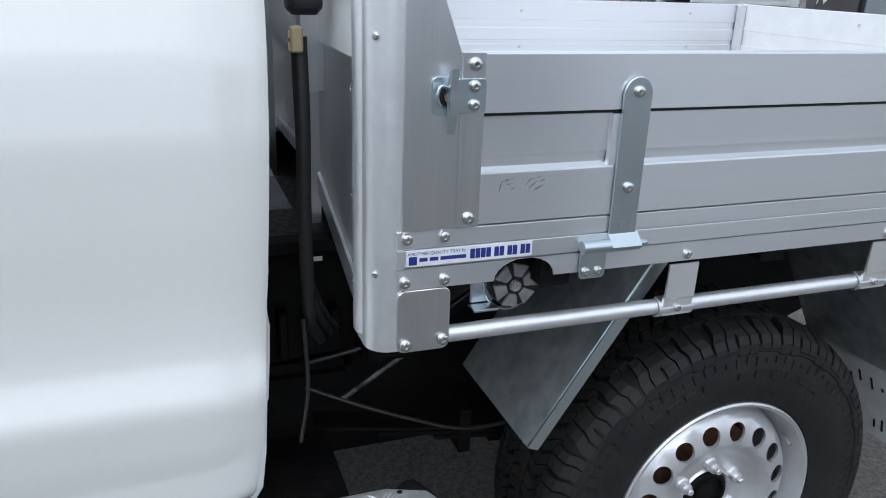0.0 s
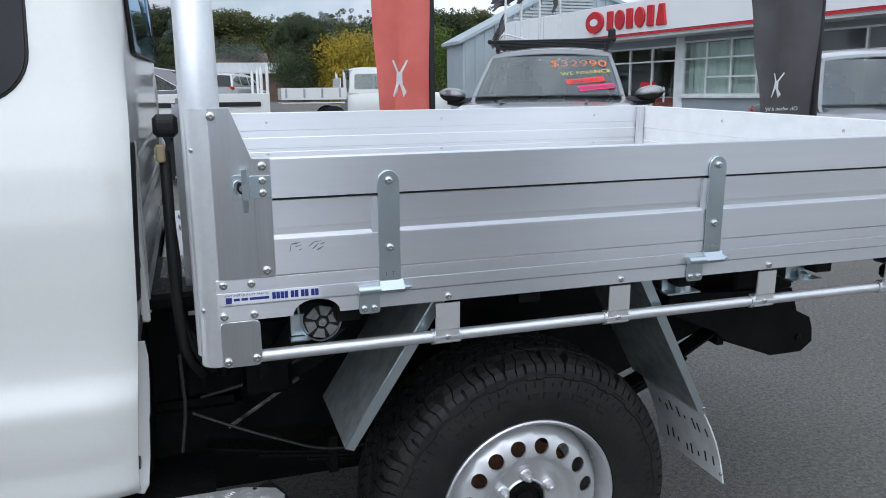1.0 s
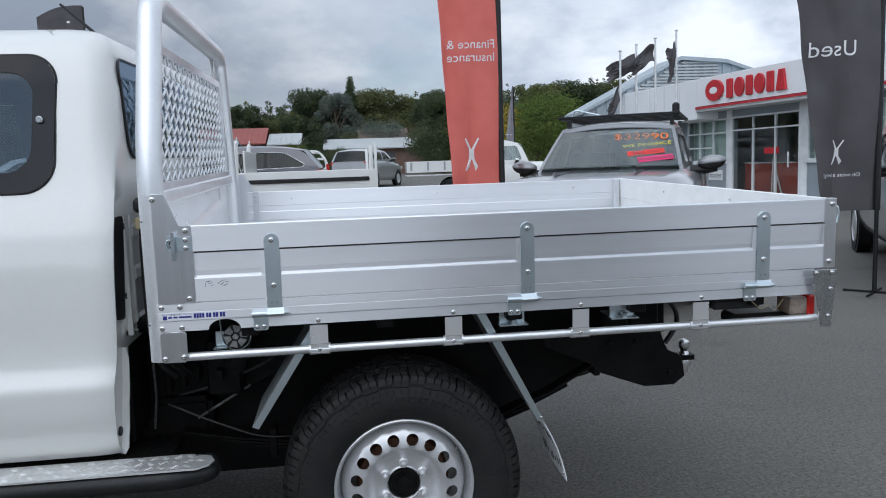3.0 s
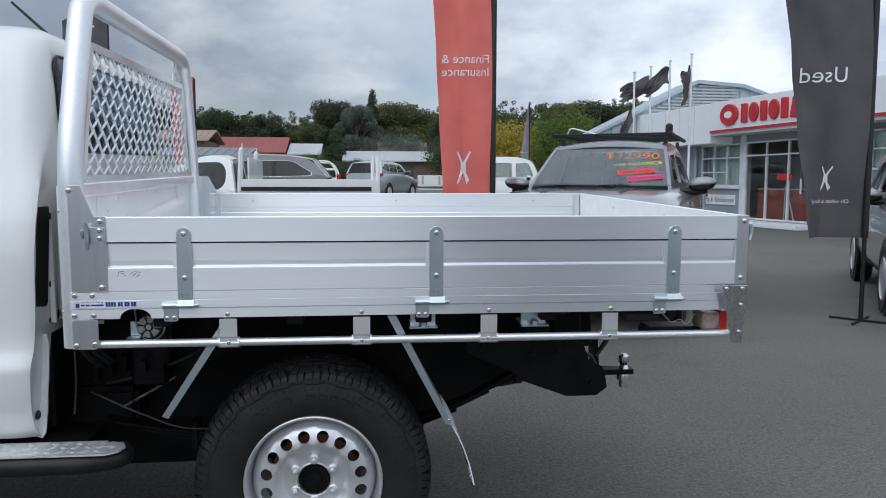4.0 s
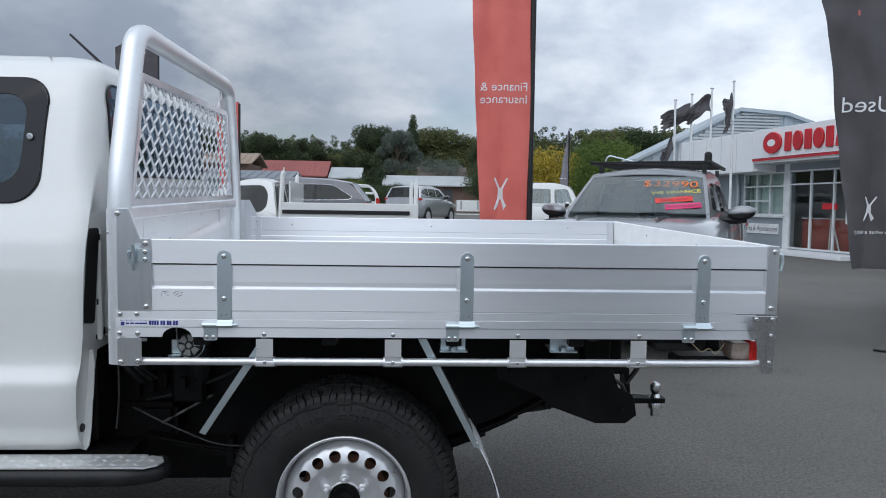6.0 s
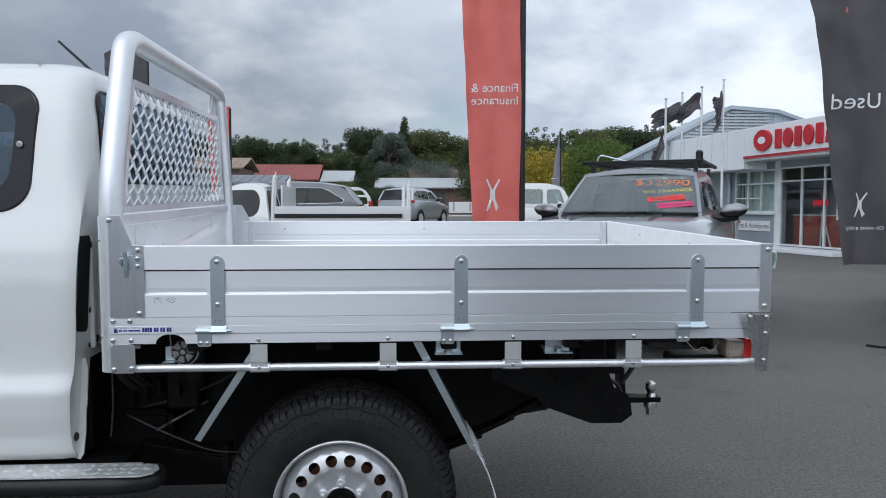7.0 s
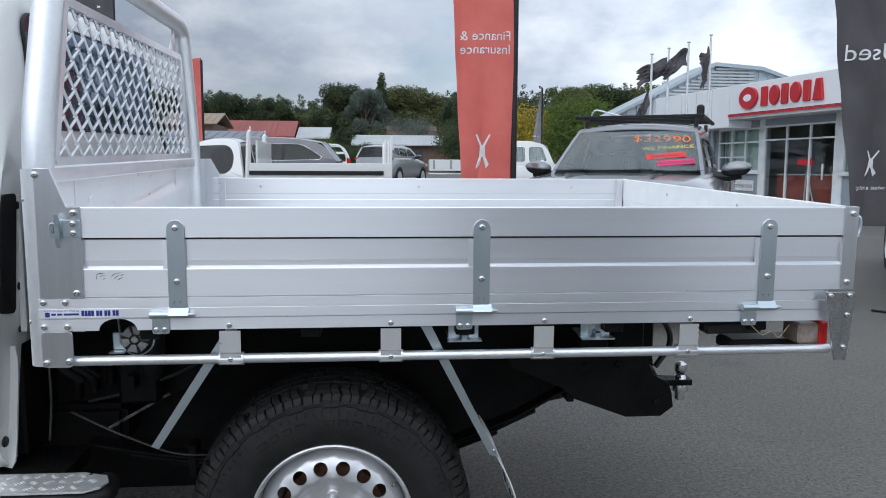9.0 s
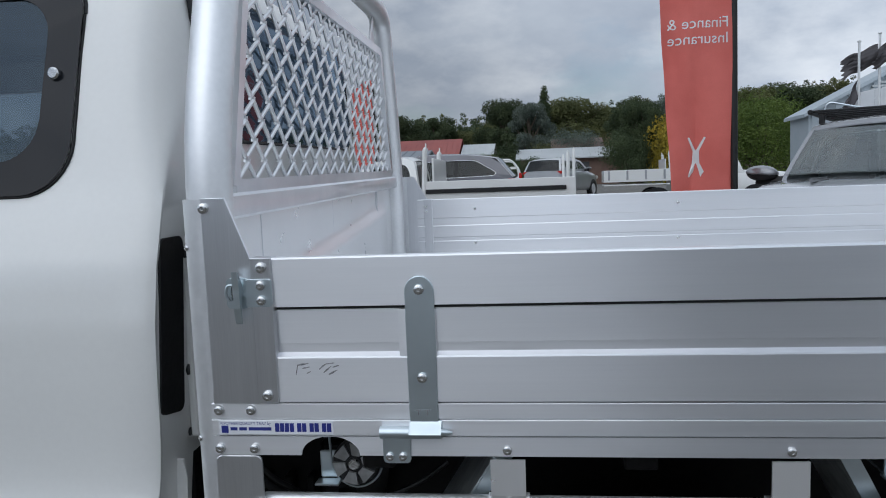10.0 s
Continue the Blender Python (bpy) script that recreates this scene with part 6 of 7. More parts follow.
def car(name, m, paint, label, L=4.8, W=1.86, belt=1.05, bonnet=1.05, low=0.32, screen=((-1.0, 1.08), (-0.3, 1.66)), roof=((0.5, 1.74), (1.6, 1.70)), tail=((1.9, 1.62), (2.25, 1.12)), windows=(), glass=None, wt=0.70, wbf=0.92, wheel_r=0.36, base=2.8, tub=None, rack=False, tail_red=True, trim=None, mirror=None, tail_glass=True, screen_in=0.07, group="parked cars", lamp_z=0.17, pillars=()):
    """A car that faces -y. screen, roof, tail: the upper outline along y and z; windows: corner points of the side panes."""
    c = thing(name, m, label, "car", group)
    hw = W / 2
    back = L / 2 if tub is None else tub
    cowl = screen[0][0]
    glass = glass or PRIVACY
    top = max(z for _, z in roof)
    bm = B()
    st = [(-L / 2, hw * 0.70, 0.46, bonnet - 0.32, bonnet - 0.24), (-L / 2 + 0.06, hw * 0.82, 0.38, bonnet - 0.22, bonnet - 0.13), (-L / 2 + 0.18, hw * 0.91, low, bonnet - 0.17, bonnet - 0.08), (-L / 2 + 0.5, hw * 0.97, low, bonnet - 0.12, bonnet - 0.035), (-L / 2 + 0.9, hw * 0.99, low, bonnet - 0.10, bonnet - 0.015), (cowl - 0.12, hw, low, bonnet - 0.07, bonnet),
          (cowl + 0.15, hw, low, belt - 0.06, belt), (0.6, hw, low, belt - 0.05, belt + 0.01), (back - 0.45, hw * 0.99, low, belt - 0.04, belt + 0.01), (back - 0.15, hw * 0.96, low, belt - 0.05, belt), (back, hw * 0.88, low + 0.12, belt - 0.10, belt - 0.03)]
    secs = []
    for y, w, z0, zs, zt in st:
        half = [(w * 0.90, z0), (w * 0.97, z0 + 0.08), (w, z0 + 0.22), (w, (z0 + zs) / 2 + 0.08), (w * 0.985, zs - 0.05), (w * 0.955, zs), (w * 0.80, zt), (w * 0.3, zt + 0.015)]
        secs.append(ring(bm, [(x, y, z) for x, z in half] + [(-x, y, z) for x, z in reversed(half)]))
    for a, b in zip(secs, secs[1:]):
        bridge(bm, a, b)
    bm.faces.new(secs[0])
    bm.faces.new(secs[-1])
    part("body", bm, paint, c, smooth=True)
    for sx in (-1, 1):
        bm = B()
        box(bm, sx * hw * 0.40 - 0.015, sx * hw * 0.40 + 0.015, -L / 2 + 0.5, cowl - 0.2, bonnet - 0.02, bonnet + 0.022, 0.012, 2)
        part("bonnet_crease", bm, paint, c, smooth=True)

    def wide(z):
        u = min(max((z - belt) / (top - belt), 0.0), 1.1)
        return hw * (wbf + (wt - wbf) * (0.75 * u + 0.25 * u * u))

    # side shells with real window openings
    outline = curve_profile([(cowl - 0.10, belt - 0.06), screen[0], screen[1], *roof, *tail, (tail[-1][0], belt - 0.06)], 0.22)
    panes = [curve_profile([w_[-1], *w_, w_[0]], 0.09, 4)[1:-1] for w_ in windows]
    for sx in (-1, 1):
        bm = B()
        edges = []
        for loop in (outline, *panes):
            vs = ring(bm, [(sx * wide(z), y, z) for y, z in loop])
            edges += [bm.edges.new((vs[k], vs[(k + 1) % len(vs)])) for k in range(len(vs))]
        bmesh.ops.triangle_fill(bm, edges=edges, use_beauty=True, use_dissolve=False)
        ret = bmesh.ops.extrude_face_region(bm, geom=list(bm.faces))
        for v in ret["geom"]:
            if isinstance(v, bmesh.types.BMVert):
                v.co.x -= sx * 0.035
        part("side_shell", bm, paint, c)
        for w_ in panes:
            bm = B()
            prism(bm, [(y, z) for y, z in w_], "x", 0.0, 0.006)
            for v in bm.verts:
                v.co.x = sx * (wide(v.co.z) - 0.018 + (v.co.x - 0.003) * sx)
            part("side_glass", bm, glass, c)
            for y in pillars:
                bm = B()
                prism(bm, [(y - 0.035, belt + 0.05), (y + 0.035, belt + 0.05), (y + 0.03, top - 0.14), (y - 0.03, top - 0.14)], "x", 0.0, 0.004)
                for v in bm.verts:
                    v.co.x = sx * (wide(v.co.z) - 0.010 + v.co.x)
                part("window_pillar", bm, PLASTIC, c)
            if trim:
                bm = B()
                tube(bm, [(sx * (wide(z) + 0.004), y, z) for y, z in [*w_, w_[0]]], 0.005, 5)
                part("window_trim", bm, trim, c, smooth=True)

    # windscreen, roof and tail lofted across
    def strip(pts, crown, cols=10):
        rows = []
        for y, z in pts:
            row = []
            for i in range(cols + 1):
                u = 2 * i / cols - 1
                row.append(Vector((wide(z) * u, y, z)) + Vector(crown) * (1 - u * u))
            rows.append(row)
        return rows

    def sheet(nm, rows, material, lo=0, hi=None, label_=""):
        bm = B()
        g = [ring(bm, r_[lo:hi]) for r_ in rows]
        for a, b in zip(g, g[1:]):
            bridge(bm, a, b, False)
        ret = bmesh.ops.extrude_face_region(bm, geom=list(bm.faces))
        for v in ret["geom"]:
            if isinstance(v, bmesh.types.BMVert):
                v.co += Vector((0, 0, -0.012))
        return part(nm, bm, material, c, label_, True)

    lerp2 = lambda p, q, n_: [(p[0] + (q[0] - p[0]) * k / n_, p[1] + (q[1] - p[1]) * k / n_) for k in range(n_ + 1)]
    head = (screen[1][0] - 0.04, screen[1][1] - 0.035)
    rows = strip(lerp2(screen[0], head, 6), (0, -0.09, 0.01), 40)
    k = inset = max(1, round(screen_in * 20))
    wind = sheet("windscreen", rows, CARGLASS, k, -k)
    sheet("screen_pillar", rows, paint, 0, k + 1)
    sheet("screen_pillar", rows, paint, -k - 1, None)
    arc = curve_profile([head, screen[1], *roof, tail[0]], 0.25)
    sheet("roof", strip(arc, (0, 0, 0.045)), paint)
    rows_t = strip(lerp2(tail[0], tail[-1], 4), (0, 0.07, 0.01), 20)
    if tail_glass:
        sheet("rear_glass", rows_t, glass, 1, -1)
        sheet("tail_pillar", rows_t, paint, 0, 2)
        sheet("tail_pillar", rows_t, paint, -2, None)
    else:
        sheet("tail_panel", rows_t, paint)
    # dark trim inside: floor, dash and seats
    bm = B()
    box(bm, -hw * 0.78, hw * 0.78, cowl + 0.02, tail[-1][0] - 0.12, 0.5, belt - 0.07, 0.02)
    box(bm, -hw * 0.76, hw * 0.76, cowl + 0.06, cowl + 0.42, belt - 0.07, belt - 0.01, 0.03, 2)
    part("cabin", bm, INTERIOR, c, "dark cabin seen through the glass")
    yy = screen[1][0] + 0.42
    while yy < tail[-1][0] - 0.35:
        for sx in (-1, 1):
            bm = B()
            box(bm, sx * hw * 0.42 - 0.24, sx * hw * 0.42 + 0.24, yy, yy + 0.14, belt - 0.07, belt + 0.20, 0.05, 2)
            box(bm, sx * hw * 0.42 - 0.12, sx * hw * 0.42 + 0.12, yy + 0.03, yy + 0.12, belt + 0.22, belt + 0.38, 0.04, 2)
            box(bm, sx * hw * 0.42 - 0.03, sx * hw * 0.42 + 0.03, yy + 0.06, yy + 0.08, belt + 0.19, belt + 0.23)
            part("car_seat", bm, INTERIOR, c)
        yy += 0.95
    # wheels with arches
    for sx in (-1, 1):
        for y in (-base / 2, base / 2):
            bm = B()
            lathe(bm, [(wheel_r * 0.62, -0.10), (wheel_r * 0.95, -0.115), (wheel_r, -0.08), (wheel_r, 0.08), (wheel_r * 0.9, 0.11), (wheel_r * 0.62, 0.1)], (0, 0, 0), "x", 28)
            for v in bm.verts:
                v.co += Vector((sx * (hw - 0.10), y, wheel_r))
            wh = part("wheel", bm, RUBBER, c, smooth=True)
            bm = B()
            lathe(bm, [(wheel_r * 0.64, sx * 0.105), (wheel_r * 0.60, sx * 0.118), (wheel_r * 0.55, sx * 0.09), (wheel_r * 0.2, sx * 0.10), (0.03, sx * 0.105)], (sx * (hw - 0.10), y, wheel_r), "x", 20)
            part("rim", bm, RIM, wh, smooth=True)
            bm = B()
            lathe(bm, [(wheel_r * 1.16, -0.012), (wheel_r * 1.16, 0.012)], (sx * (hw - 0.008), y, wheel_r * 1.02), "x", 24)
            part("wheel_arch", bm, PLASTIC, c)
    # mirrors, lamps, grille, bumpers
    for sx in (-1, 1):
        bm = B()
        my = cowl + 0.42
        lathe(bm, [(0.02, 0.0), (0.085, 0.012), (0.115, 0.045), (0.12, 0.09), (0.112, 0.12)], (0, 0, 0), "y", 24)
        for v in bm.verts:
            v.co = Vector((sx * (hw + 0.075) + v.co.x * 1.22 * sx, my - 0.08 + v.co.y, belt + 0.055 + (v.co.z * 0.62 if v.co.z > 0 else v.co.z * 0.22) + v.co.x * 0.10))
        mi = part("door_mirror", bm, mirror or paint, c, smooth=True)
        bm = B()
        lathe(bm, [(0.02, 0.004), (0.085, 0.016), (0.113, 0.047), (0.118, 0.09), (0.110, 0.12)], (0, 0, 0), "y", 24)
        for v in bm.verts:
            v.co = Vector((sx * (hw + 0.075) + v.co.x * 1.18 * sx, my - 0.08 + v.co.y, belt + 0.050 + (v.co.z * 0.16 if v.co.z > 0 else v.co.z * 0.62) + v.co.x * 0.10))
        part("mirror_skirt", bm, PLASTIC, mi, "black lower half", True)
        bm = B()
        tube(bm, [(sx * (hw - 0.14), my + 0.02, belt - 0.02), (sx * (hw + 0.02), my + 0.01, belt - 0.025), (sx * (hw + 0.13), my, belt - 0.015)], [0.05, 0.042, 0.03], 8)
        part("mirror_foot", bm, PLASTIC, mi, smooth=True)
        bm = B()
        box(bm, sx * hw * 0.60, sx * hw * 0.93, -L / 2 - 0.01, -L / 2 + 0.30, bonnet - 0.34, bonnet - 0.18, 0.03, 2)
        part("headlamp", bm, CLEAR_LENS, c)
        if tail_red:
            bm = B()
            box(bm, sx * hw * 0.58, sx * hw * 0.975, back - 0.22, back - 0.006, belt - lamp_z, belt - lamp_z + 0.11, 0.035, 2)
            part("tail_lamp", bm, RED_LENS, c)
    bm = B()
    box(bm, -hw * 0.55, hw * 0.55, -L / 2 - 0.02, -L / 2 + 0.1, bonnet - 0.55, bonnet - 0.26, 0.03, 2)
    part("grille", bm, PLASTIC, c)
    for y0, y1 in ((-L / 2 - 0.05, -L / 2 + 0.15), (back - 0.1, back + 0.05)):
        bm = B()
        box(bm, -hw * 0.9, hw * 0.9, y0, y1, 0.38, 0.58, 0.05, 2)
        part("bumper", bm, paint, c)
    if rack:
        ra, rb_ = screen[1][0] + 0.12, screen[1][0] + 1.75
        wt_, zr = hw * wt, top
        bm = B()
        for sx in (-1, 1):
            box(bm, sx * wt_ * 1.10 - 0.022, sx * wt_ * 1.10 + 0.022, ra - 0.06, rb_ + 0.06, zr + 0.055, zr + 0.098, 0.01)
            for y in (ra + 0.1, rb_ - 0.1):
                prism(bm, [(y, zr - 0.03), (y + 0.12, zr - 0.03), (y + 0.08, zr + 0.055), (y + 0.02, zr + 0.055)], "x", sx * wt_ * 0.98 - 0.02, sx * wt_ * 0.98 + 0.02)
        rk = part("roof_rack", bm, PLASTIC, c, "black flat roof rack")
        for k in range(7):
            y = ra + (rb_ - ra) * k / 6
            bm = B()
            box(bm, -wt_ * 1.11, wt_ * 1.11, y - 0.03, y + 0.03, zr + 0.07, zr + 0.092, 0.006)
            part("rack_slat", bm, PLASTIC, rk)
        bm = B()
        tube(bm, fillet([(-wt_ * 1.0, ra + 0.35, zr + 0.10), (-wt_ * 0.94, ra + 0.35, zr + 0.19), (-wt_ * 0.35, ra + 0.45, zr + 0.10)], 0.05), 0.010, 6)
        part("rack_loop", bm, ZINC, rk)
        bm = B()
        box(bm, wt_ * 1.0, wt_ * 1.13, ra - 0.02, ra + 0.05, zr + 0.07, zr + 0.19, 0.02)
        part("rack_lamp", bm, PLASTIC, rk)
    q = [rows[0][inset], rows[0][-inset - 1], rows[-1][-inset - 1], rows[-1][inset]]
    return c, wind, q


def face(x, y, dx, dy):
    return Matrix.Translation((x, y, slope(x, y))) @ pose(0, 0, 0, 0, 0, math.degrees(math.atan2(dx, -dy)))


WAGON_PANES = [[(-0.66, 1.38), (-0.18, 1.68), (0.24, 1.70), (0.24, 1.36)], [(0.27, 1.36), (0.27, 1.70), (1.10, 1.72), (1.10, 1.37)], [(1.13, 1.37), (1.13, 1.72), (1.50, 1.71), (1.93, 1.45), (1.88, 1.39)]]

# grey dual-cab with price stickers
d1 = Vector((-0.47, -0.88, 0)).normalized()
c1 = Vector((3.40, 5.55, 0)) - d1 * 0.95
pickup, pane, q = car("pickup_car", face(c1.x, c1.y, d1.x, d1.y), GREYPAINT, "graphite-grey four-wheel drive with roof rack and price stickers", L=4.9, W=1.88, belt=1.28, bonnet=1.27, screen=((-0.98, 1.32), (-0.36, 1.745)), roof=((0.2, 1.81), (0.9, 1.79)), tail=((1.20, 1.73), (1.50, 1.24)),
                      windows=([(-0.62, 1.36), (-0.24, 1.65), (0.25, 1.67), (0.25, 1.34)], [(0.32, 1.34), (0.32, 1.67), (1.0, 1.65), (1.18, 1.35)]), rack=True, wt=0.63, wbf=0.80, glass=PRIVACY, screen_in=0.05)


def on_screen(u, v):
    p = q[0].lerp(q[1], u).lerp(q[3].lerp(q[2], u), v)
    return p + Vector((0, -0.074 * (1 - (2 * u - 1) ** 2) - 0.004, 0.004))


def screen_pose(u, v, roll=0):
    ex = (on_screen(u + 0.05, v) - on_screen(u - 0.05, v)).normalized()
    ez = (on_screen(u, v + 0.05) - on_screen(u, v - 0.05)).normalized()
    n_ = ex.cross(ez).normalized()
    ez = n_.cross(ex)
    mm = Matrix((ex, ez, n_)).transposed().to_4x4()
    mm.translation = on_screen(u, v)
    return mm @ pose(0, 0, 0, 0, 0, roll)


letters("price_lettering", "$32990", 0.165, ORANGE, pane, screen_pose(0.735, 0.79, -2) @ Matrix.Diagonal((1.15, 1, 1, 1)))
letters("sticker_lettering", "WE FINANCE", 0.085, YELLOW, pane, screen_pose(0.785, 0.56, 6))
for u, v, w, mat_, txt in ((0.775, 0.35, 0.38, SCARLET, ""), (0.845, 0.18, 0.36, PINK, "Automatic")):
    bm = B()
    box(bm, -w / 2, w / 2, -0.045, 0.045, 0.0, 0.003)
    st_ = part("screen_sticker", bm, mat_, pane)
    st_.matrix_basis = screen_pose(u, v, 8)
    if txt:
        letters("sticker_lettering", txt, 0.085, DARKINK, st_, Matrix.Translation((0, 0, 0.006)))
    else:
        for k in range(2):
            bm = B()
            box(bm, -0.15 + 0.16 * k, -0.01 + 0.15 * k, -0.018, 0.018, 0.004, 0.006)
            part("sticker_bar", bm, RED, st_)
# silver pickup beside the charcoal flag
d2 = Vector((-0.48, -0.87, 0)).normalized()
car("pickup_car", face(7.81, 5.84, d2.x, d2.y), GREYPAINT, "grey dual-cab pickup parked nose out", L=5.1, W=1.86, belt=1.16, bonnet=1.14, screen=((-1.0, 1.18), (-0.38, 1.70)), roof=((0.2, 1.78), (0.7, 1.76)), tail=((0.95, 1.70), (1.12, 1.14)), windows=([(-0.62, 1.25), (-0.22, 1.60), (0.15, 1.62), (0.15, 1.23)], [(0.22, 1.23), (0.22, 1.62), (0.75, 1.60), (0.88, 1.24)]), base=3.0)
LONG_PANE = [[(-0.66, 1.38), (-0.18, 1.68), (0.24, 1.70), (1.10, 1.72), (1.50, 1.71), (1.93, 1.45), (1.88, 1.39), (1.10, 1.37), (0.24, 1.36)]]
# seven-seat wagon side on
car("wagon_car", face(-2.08, 15.3, -1, 0.02), DARKPAINT, "dark grey wagon with chrome window trim parked side on", L=4.7, W=1.9, belt=1.34, bonnet=1.24, screen=((-1.05, 1.32), (-0.35, 1.74)), roof=((0.5, 1.85), (1.45, 1.82)), tail=((1.92, 1.74), (2.24, 1.36)), windows=LONG_PANE, pillars=(0.25, 1.11), wt=0.74, trim=CHROME, lamp_z=0.13)
# silver wagon seen from behind
low_panes = [[(y, z - 0.12 + (0.10 if z < 1.5 and y > 1.5 else 0.0)) for y, z in w_] for w_ in WAGON_PANES]
car("wagon_car", face(1.85, 33.0, 0.42, 0.91), SILVERPAINT, "silver-grey wagon seen from its rear corner", L=4.4, W=1.82, belt=1.20, bonnet=1.12, screen=((-1.0, 1.18), (-0.35, 1.60)), roof=((0.5, 1.72), (1.35, 1.70)), tail=((1.85, 1.61), (2.10, 1.20)), windows=low_panes, wt=0.74, lamp_z=0.14)
car("wagon_car", face(-6.2, 16.5, -1, 0.1), WHITE, "white wagon parked behind the ute cab", L=4.6, W=1.84, belt=1.32, bonnet=1.22, screen=((-1.05, 1.30), (-0.35, 1.74)), roof=((0.5, 1.85), (1.45, 1.82)), tail=((1.92, 1.74), (2.2, 1.34)), windows=WAGON_PANES, wt=0.74)


def tray_car(m, label, tray0, tray1, tz, W, L, rear_bar, drop, hoop_h, **shape):
    c, _, _ = car("tray_ute", m, WHITE, label, L=L, W=W, tub=tray0, base=L * 0.56, tail_red=False, **shape)
    hw = W / 2
    bm = B()
    box(bm, -hw, hw, tray0 + 0.05, tray1, tz - 0.36, tz - 0.30)
    part("tray_deck", bm, WHITE, c)
    for y0, y1, x0, x1 in ((tray0 + 0.05, tray1, -hw, -hw + 0.03), (tray0 + 0.05, tray1, hw - 0.03, hw), (tray1 - 0.03, tray1, -hw + 0.03, hw - 0.03)):
        bm = B()
        box(bm, x0, x1, y0, y1, tz - drop, tz + (0.13 if rear_bar else 0.0), 0.006)
        part("tray_side", bm, WHITE, c)
    bm = B()
    box(bm, -hw + 0.05, hw - 0.05, tray0 + 0.20, tray0 + 0.23, tz - 0.3, hoop_h - 0.16, 0.006)
    hb = part("headboard", bm, WHITE, c)
    for xx in (-hw + 0.03, hw - 0.03):
        bm = B()
        tube(bm, fillet([(xx, tray0 + 0.06, tz - 0.3), (xx, tray0 + 0.10, hoop_h - 0.04), (xx, tray0 + 0.13, hoop_h)], 0.05), [0.045] + [0.04] * 7 + [0.03], 8)
        tube(bm, [(xx, tray0 + 0.12, hoop_h - 0.02), (xx, tray0 + 0.12, hoop_h + 0.07)], 0.012, 5)
        part("headboard_post", bm, WHITE, hb, smooth=True)
    if rear_bar:
        for xx in (-hw + 0.05, hw - 0.05):
            for dy in (-0.11, -0.02):
                bm = B()
                tube(bm, [(xx, tray1 + dy, tz - 0.1), (xx, tray1 + dy, rear_bar + dy * 0.5), (xx, tray1 + dy, rear_bar + dy * 0.5 + 0.06)], [0.024, 0.024, 0.008], 8)
                part("rear_post", bm, WHITE, c, smooth=True)
        for xx in (-hw - 0.012, hw + 0.012):
            bm = B()
            box(bm, xx - 0.02, xx + 0.02, tray0 + 0.1, tray1 - 0.14, tz - 0.06, tz + 0.006, 0.008)
            part("tray_rail", bm, PLASTIC, c, "black rail")
    else:
        for k in range(4):
            y = tray0 + 0.25 + (tray1 - tray0 - 0.4) * k / 3
            for xx in (-hw - 0.006, hw + 0.006):
                bm = B()
                box(bm, xx - 0.006, xx + 0.006, y - 0.03, y + 0.03, tz - drop, tz - 0.02)
                part("tray_latch", bm, SILVERPAINT, c)
        for xx in (-hw + 0.01, hw - 0.01):
            bm = B()
            tube(bm, [(xx, tray0 + 0.1, tz - drop - 0.16), (xx, tray1, tz - drop - 0.16)], 0.02, 6)
            part("rope_rail", bm, WHITE, c)
    return c


tray_car(face(-1.42, 11.6, -1, 0.0), "white single-cab ute with a tray, black rails and racks", 0.22, 2.62, 1.22, 1.84, 5.2, 1.74, 0.26, 1.87, belt=1.14, bonnet=1.12, screen=((-1.20, 1.16), (-0.70, 1.62)), roof=((-0.3, 1.74), (0.0, 1.73)), tail=((0.13, 1.67), (0.22, 1.12)), windows=([(-0.78, 1.20), (-0.55, 1.62), (-0.02, 1.64), (0.07, 1.48), (0.04, 1.26), (-0.06, 1.17)],), wt=0.76, wbf=0.97)
tray_car(face(5.77, 23.6, 1, -0.05), "white dual-cab tray ute with a square cabin", 0.95, 3.0, 1.34, 1.86, 5.0, 0, 0.30, 1.80, belt=1.22, bonnet=1.20, screen=((-1.05, 1.24), (-0.80, 1.82)), roof=((-0.4, 1.94), (0.5, 1.94)), tail=((0.82, 1.88), (0.90, 1.20)), windows=([(-0.84, 1.30), (-0.68, 1.76), (-0.24, 1.76), (-0.24, 1.28)], [(-0.12, 1.28), (-0.12, 1.76), (0.70, 1.76), (0.74, 1.28)]), wt=0.80, wbf=0.97, glass=CARGLASS)
rear_ute = tray_car(face(-0.4, 19.9, -1, 0.0), "white tray ute behind the dark wagon", -0.6, 0.6, 1.30, 1.84, 4.4, 0, 0.28, 1.72, belt=1.30, bonnet=1.20, screen=((-2.0, 1.32), (-1.75, 1.76)), roof=((-1.5, 1.86), (-1.0, 1.86)), tail=((-0.8, 1.80), (-0.65, 1.28)), windows=([(-1.7, 1.38), (-1.6, 1.72), (-1.0, 1.72), (-0.95, 1.36)],), wt=0.76, wbf=0.96)

for xx in (-0.86, 0.86):
    bm = B()
    tube(bm, fillet([(xx, -0.16, 1.25), (xx, -0.12, 1.78), (xx, 0.42, 1.76), (xx, 0.60, 1.48), (xx, 0.60, 1.25)], 0.12), 0.028, 8)
    tube(bm, [(xx, -0.13, 1.56), (xx, 0.52, 1.56)], 0.020, 6)
    part("rear_hoop", bm, WHITE, rear_ute, "white tube hoop over the tray", True)
    part("tail_lamp", box(B(), xx - 0.06, xx + 0.06, 0.60, 0.66, 1.18, 1.42, 0.02), RED_LENS, rear_ute)

# ---- houses, fences and woods behind ----


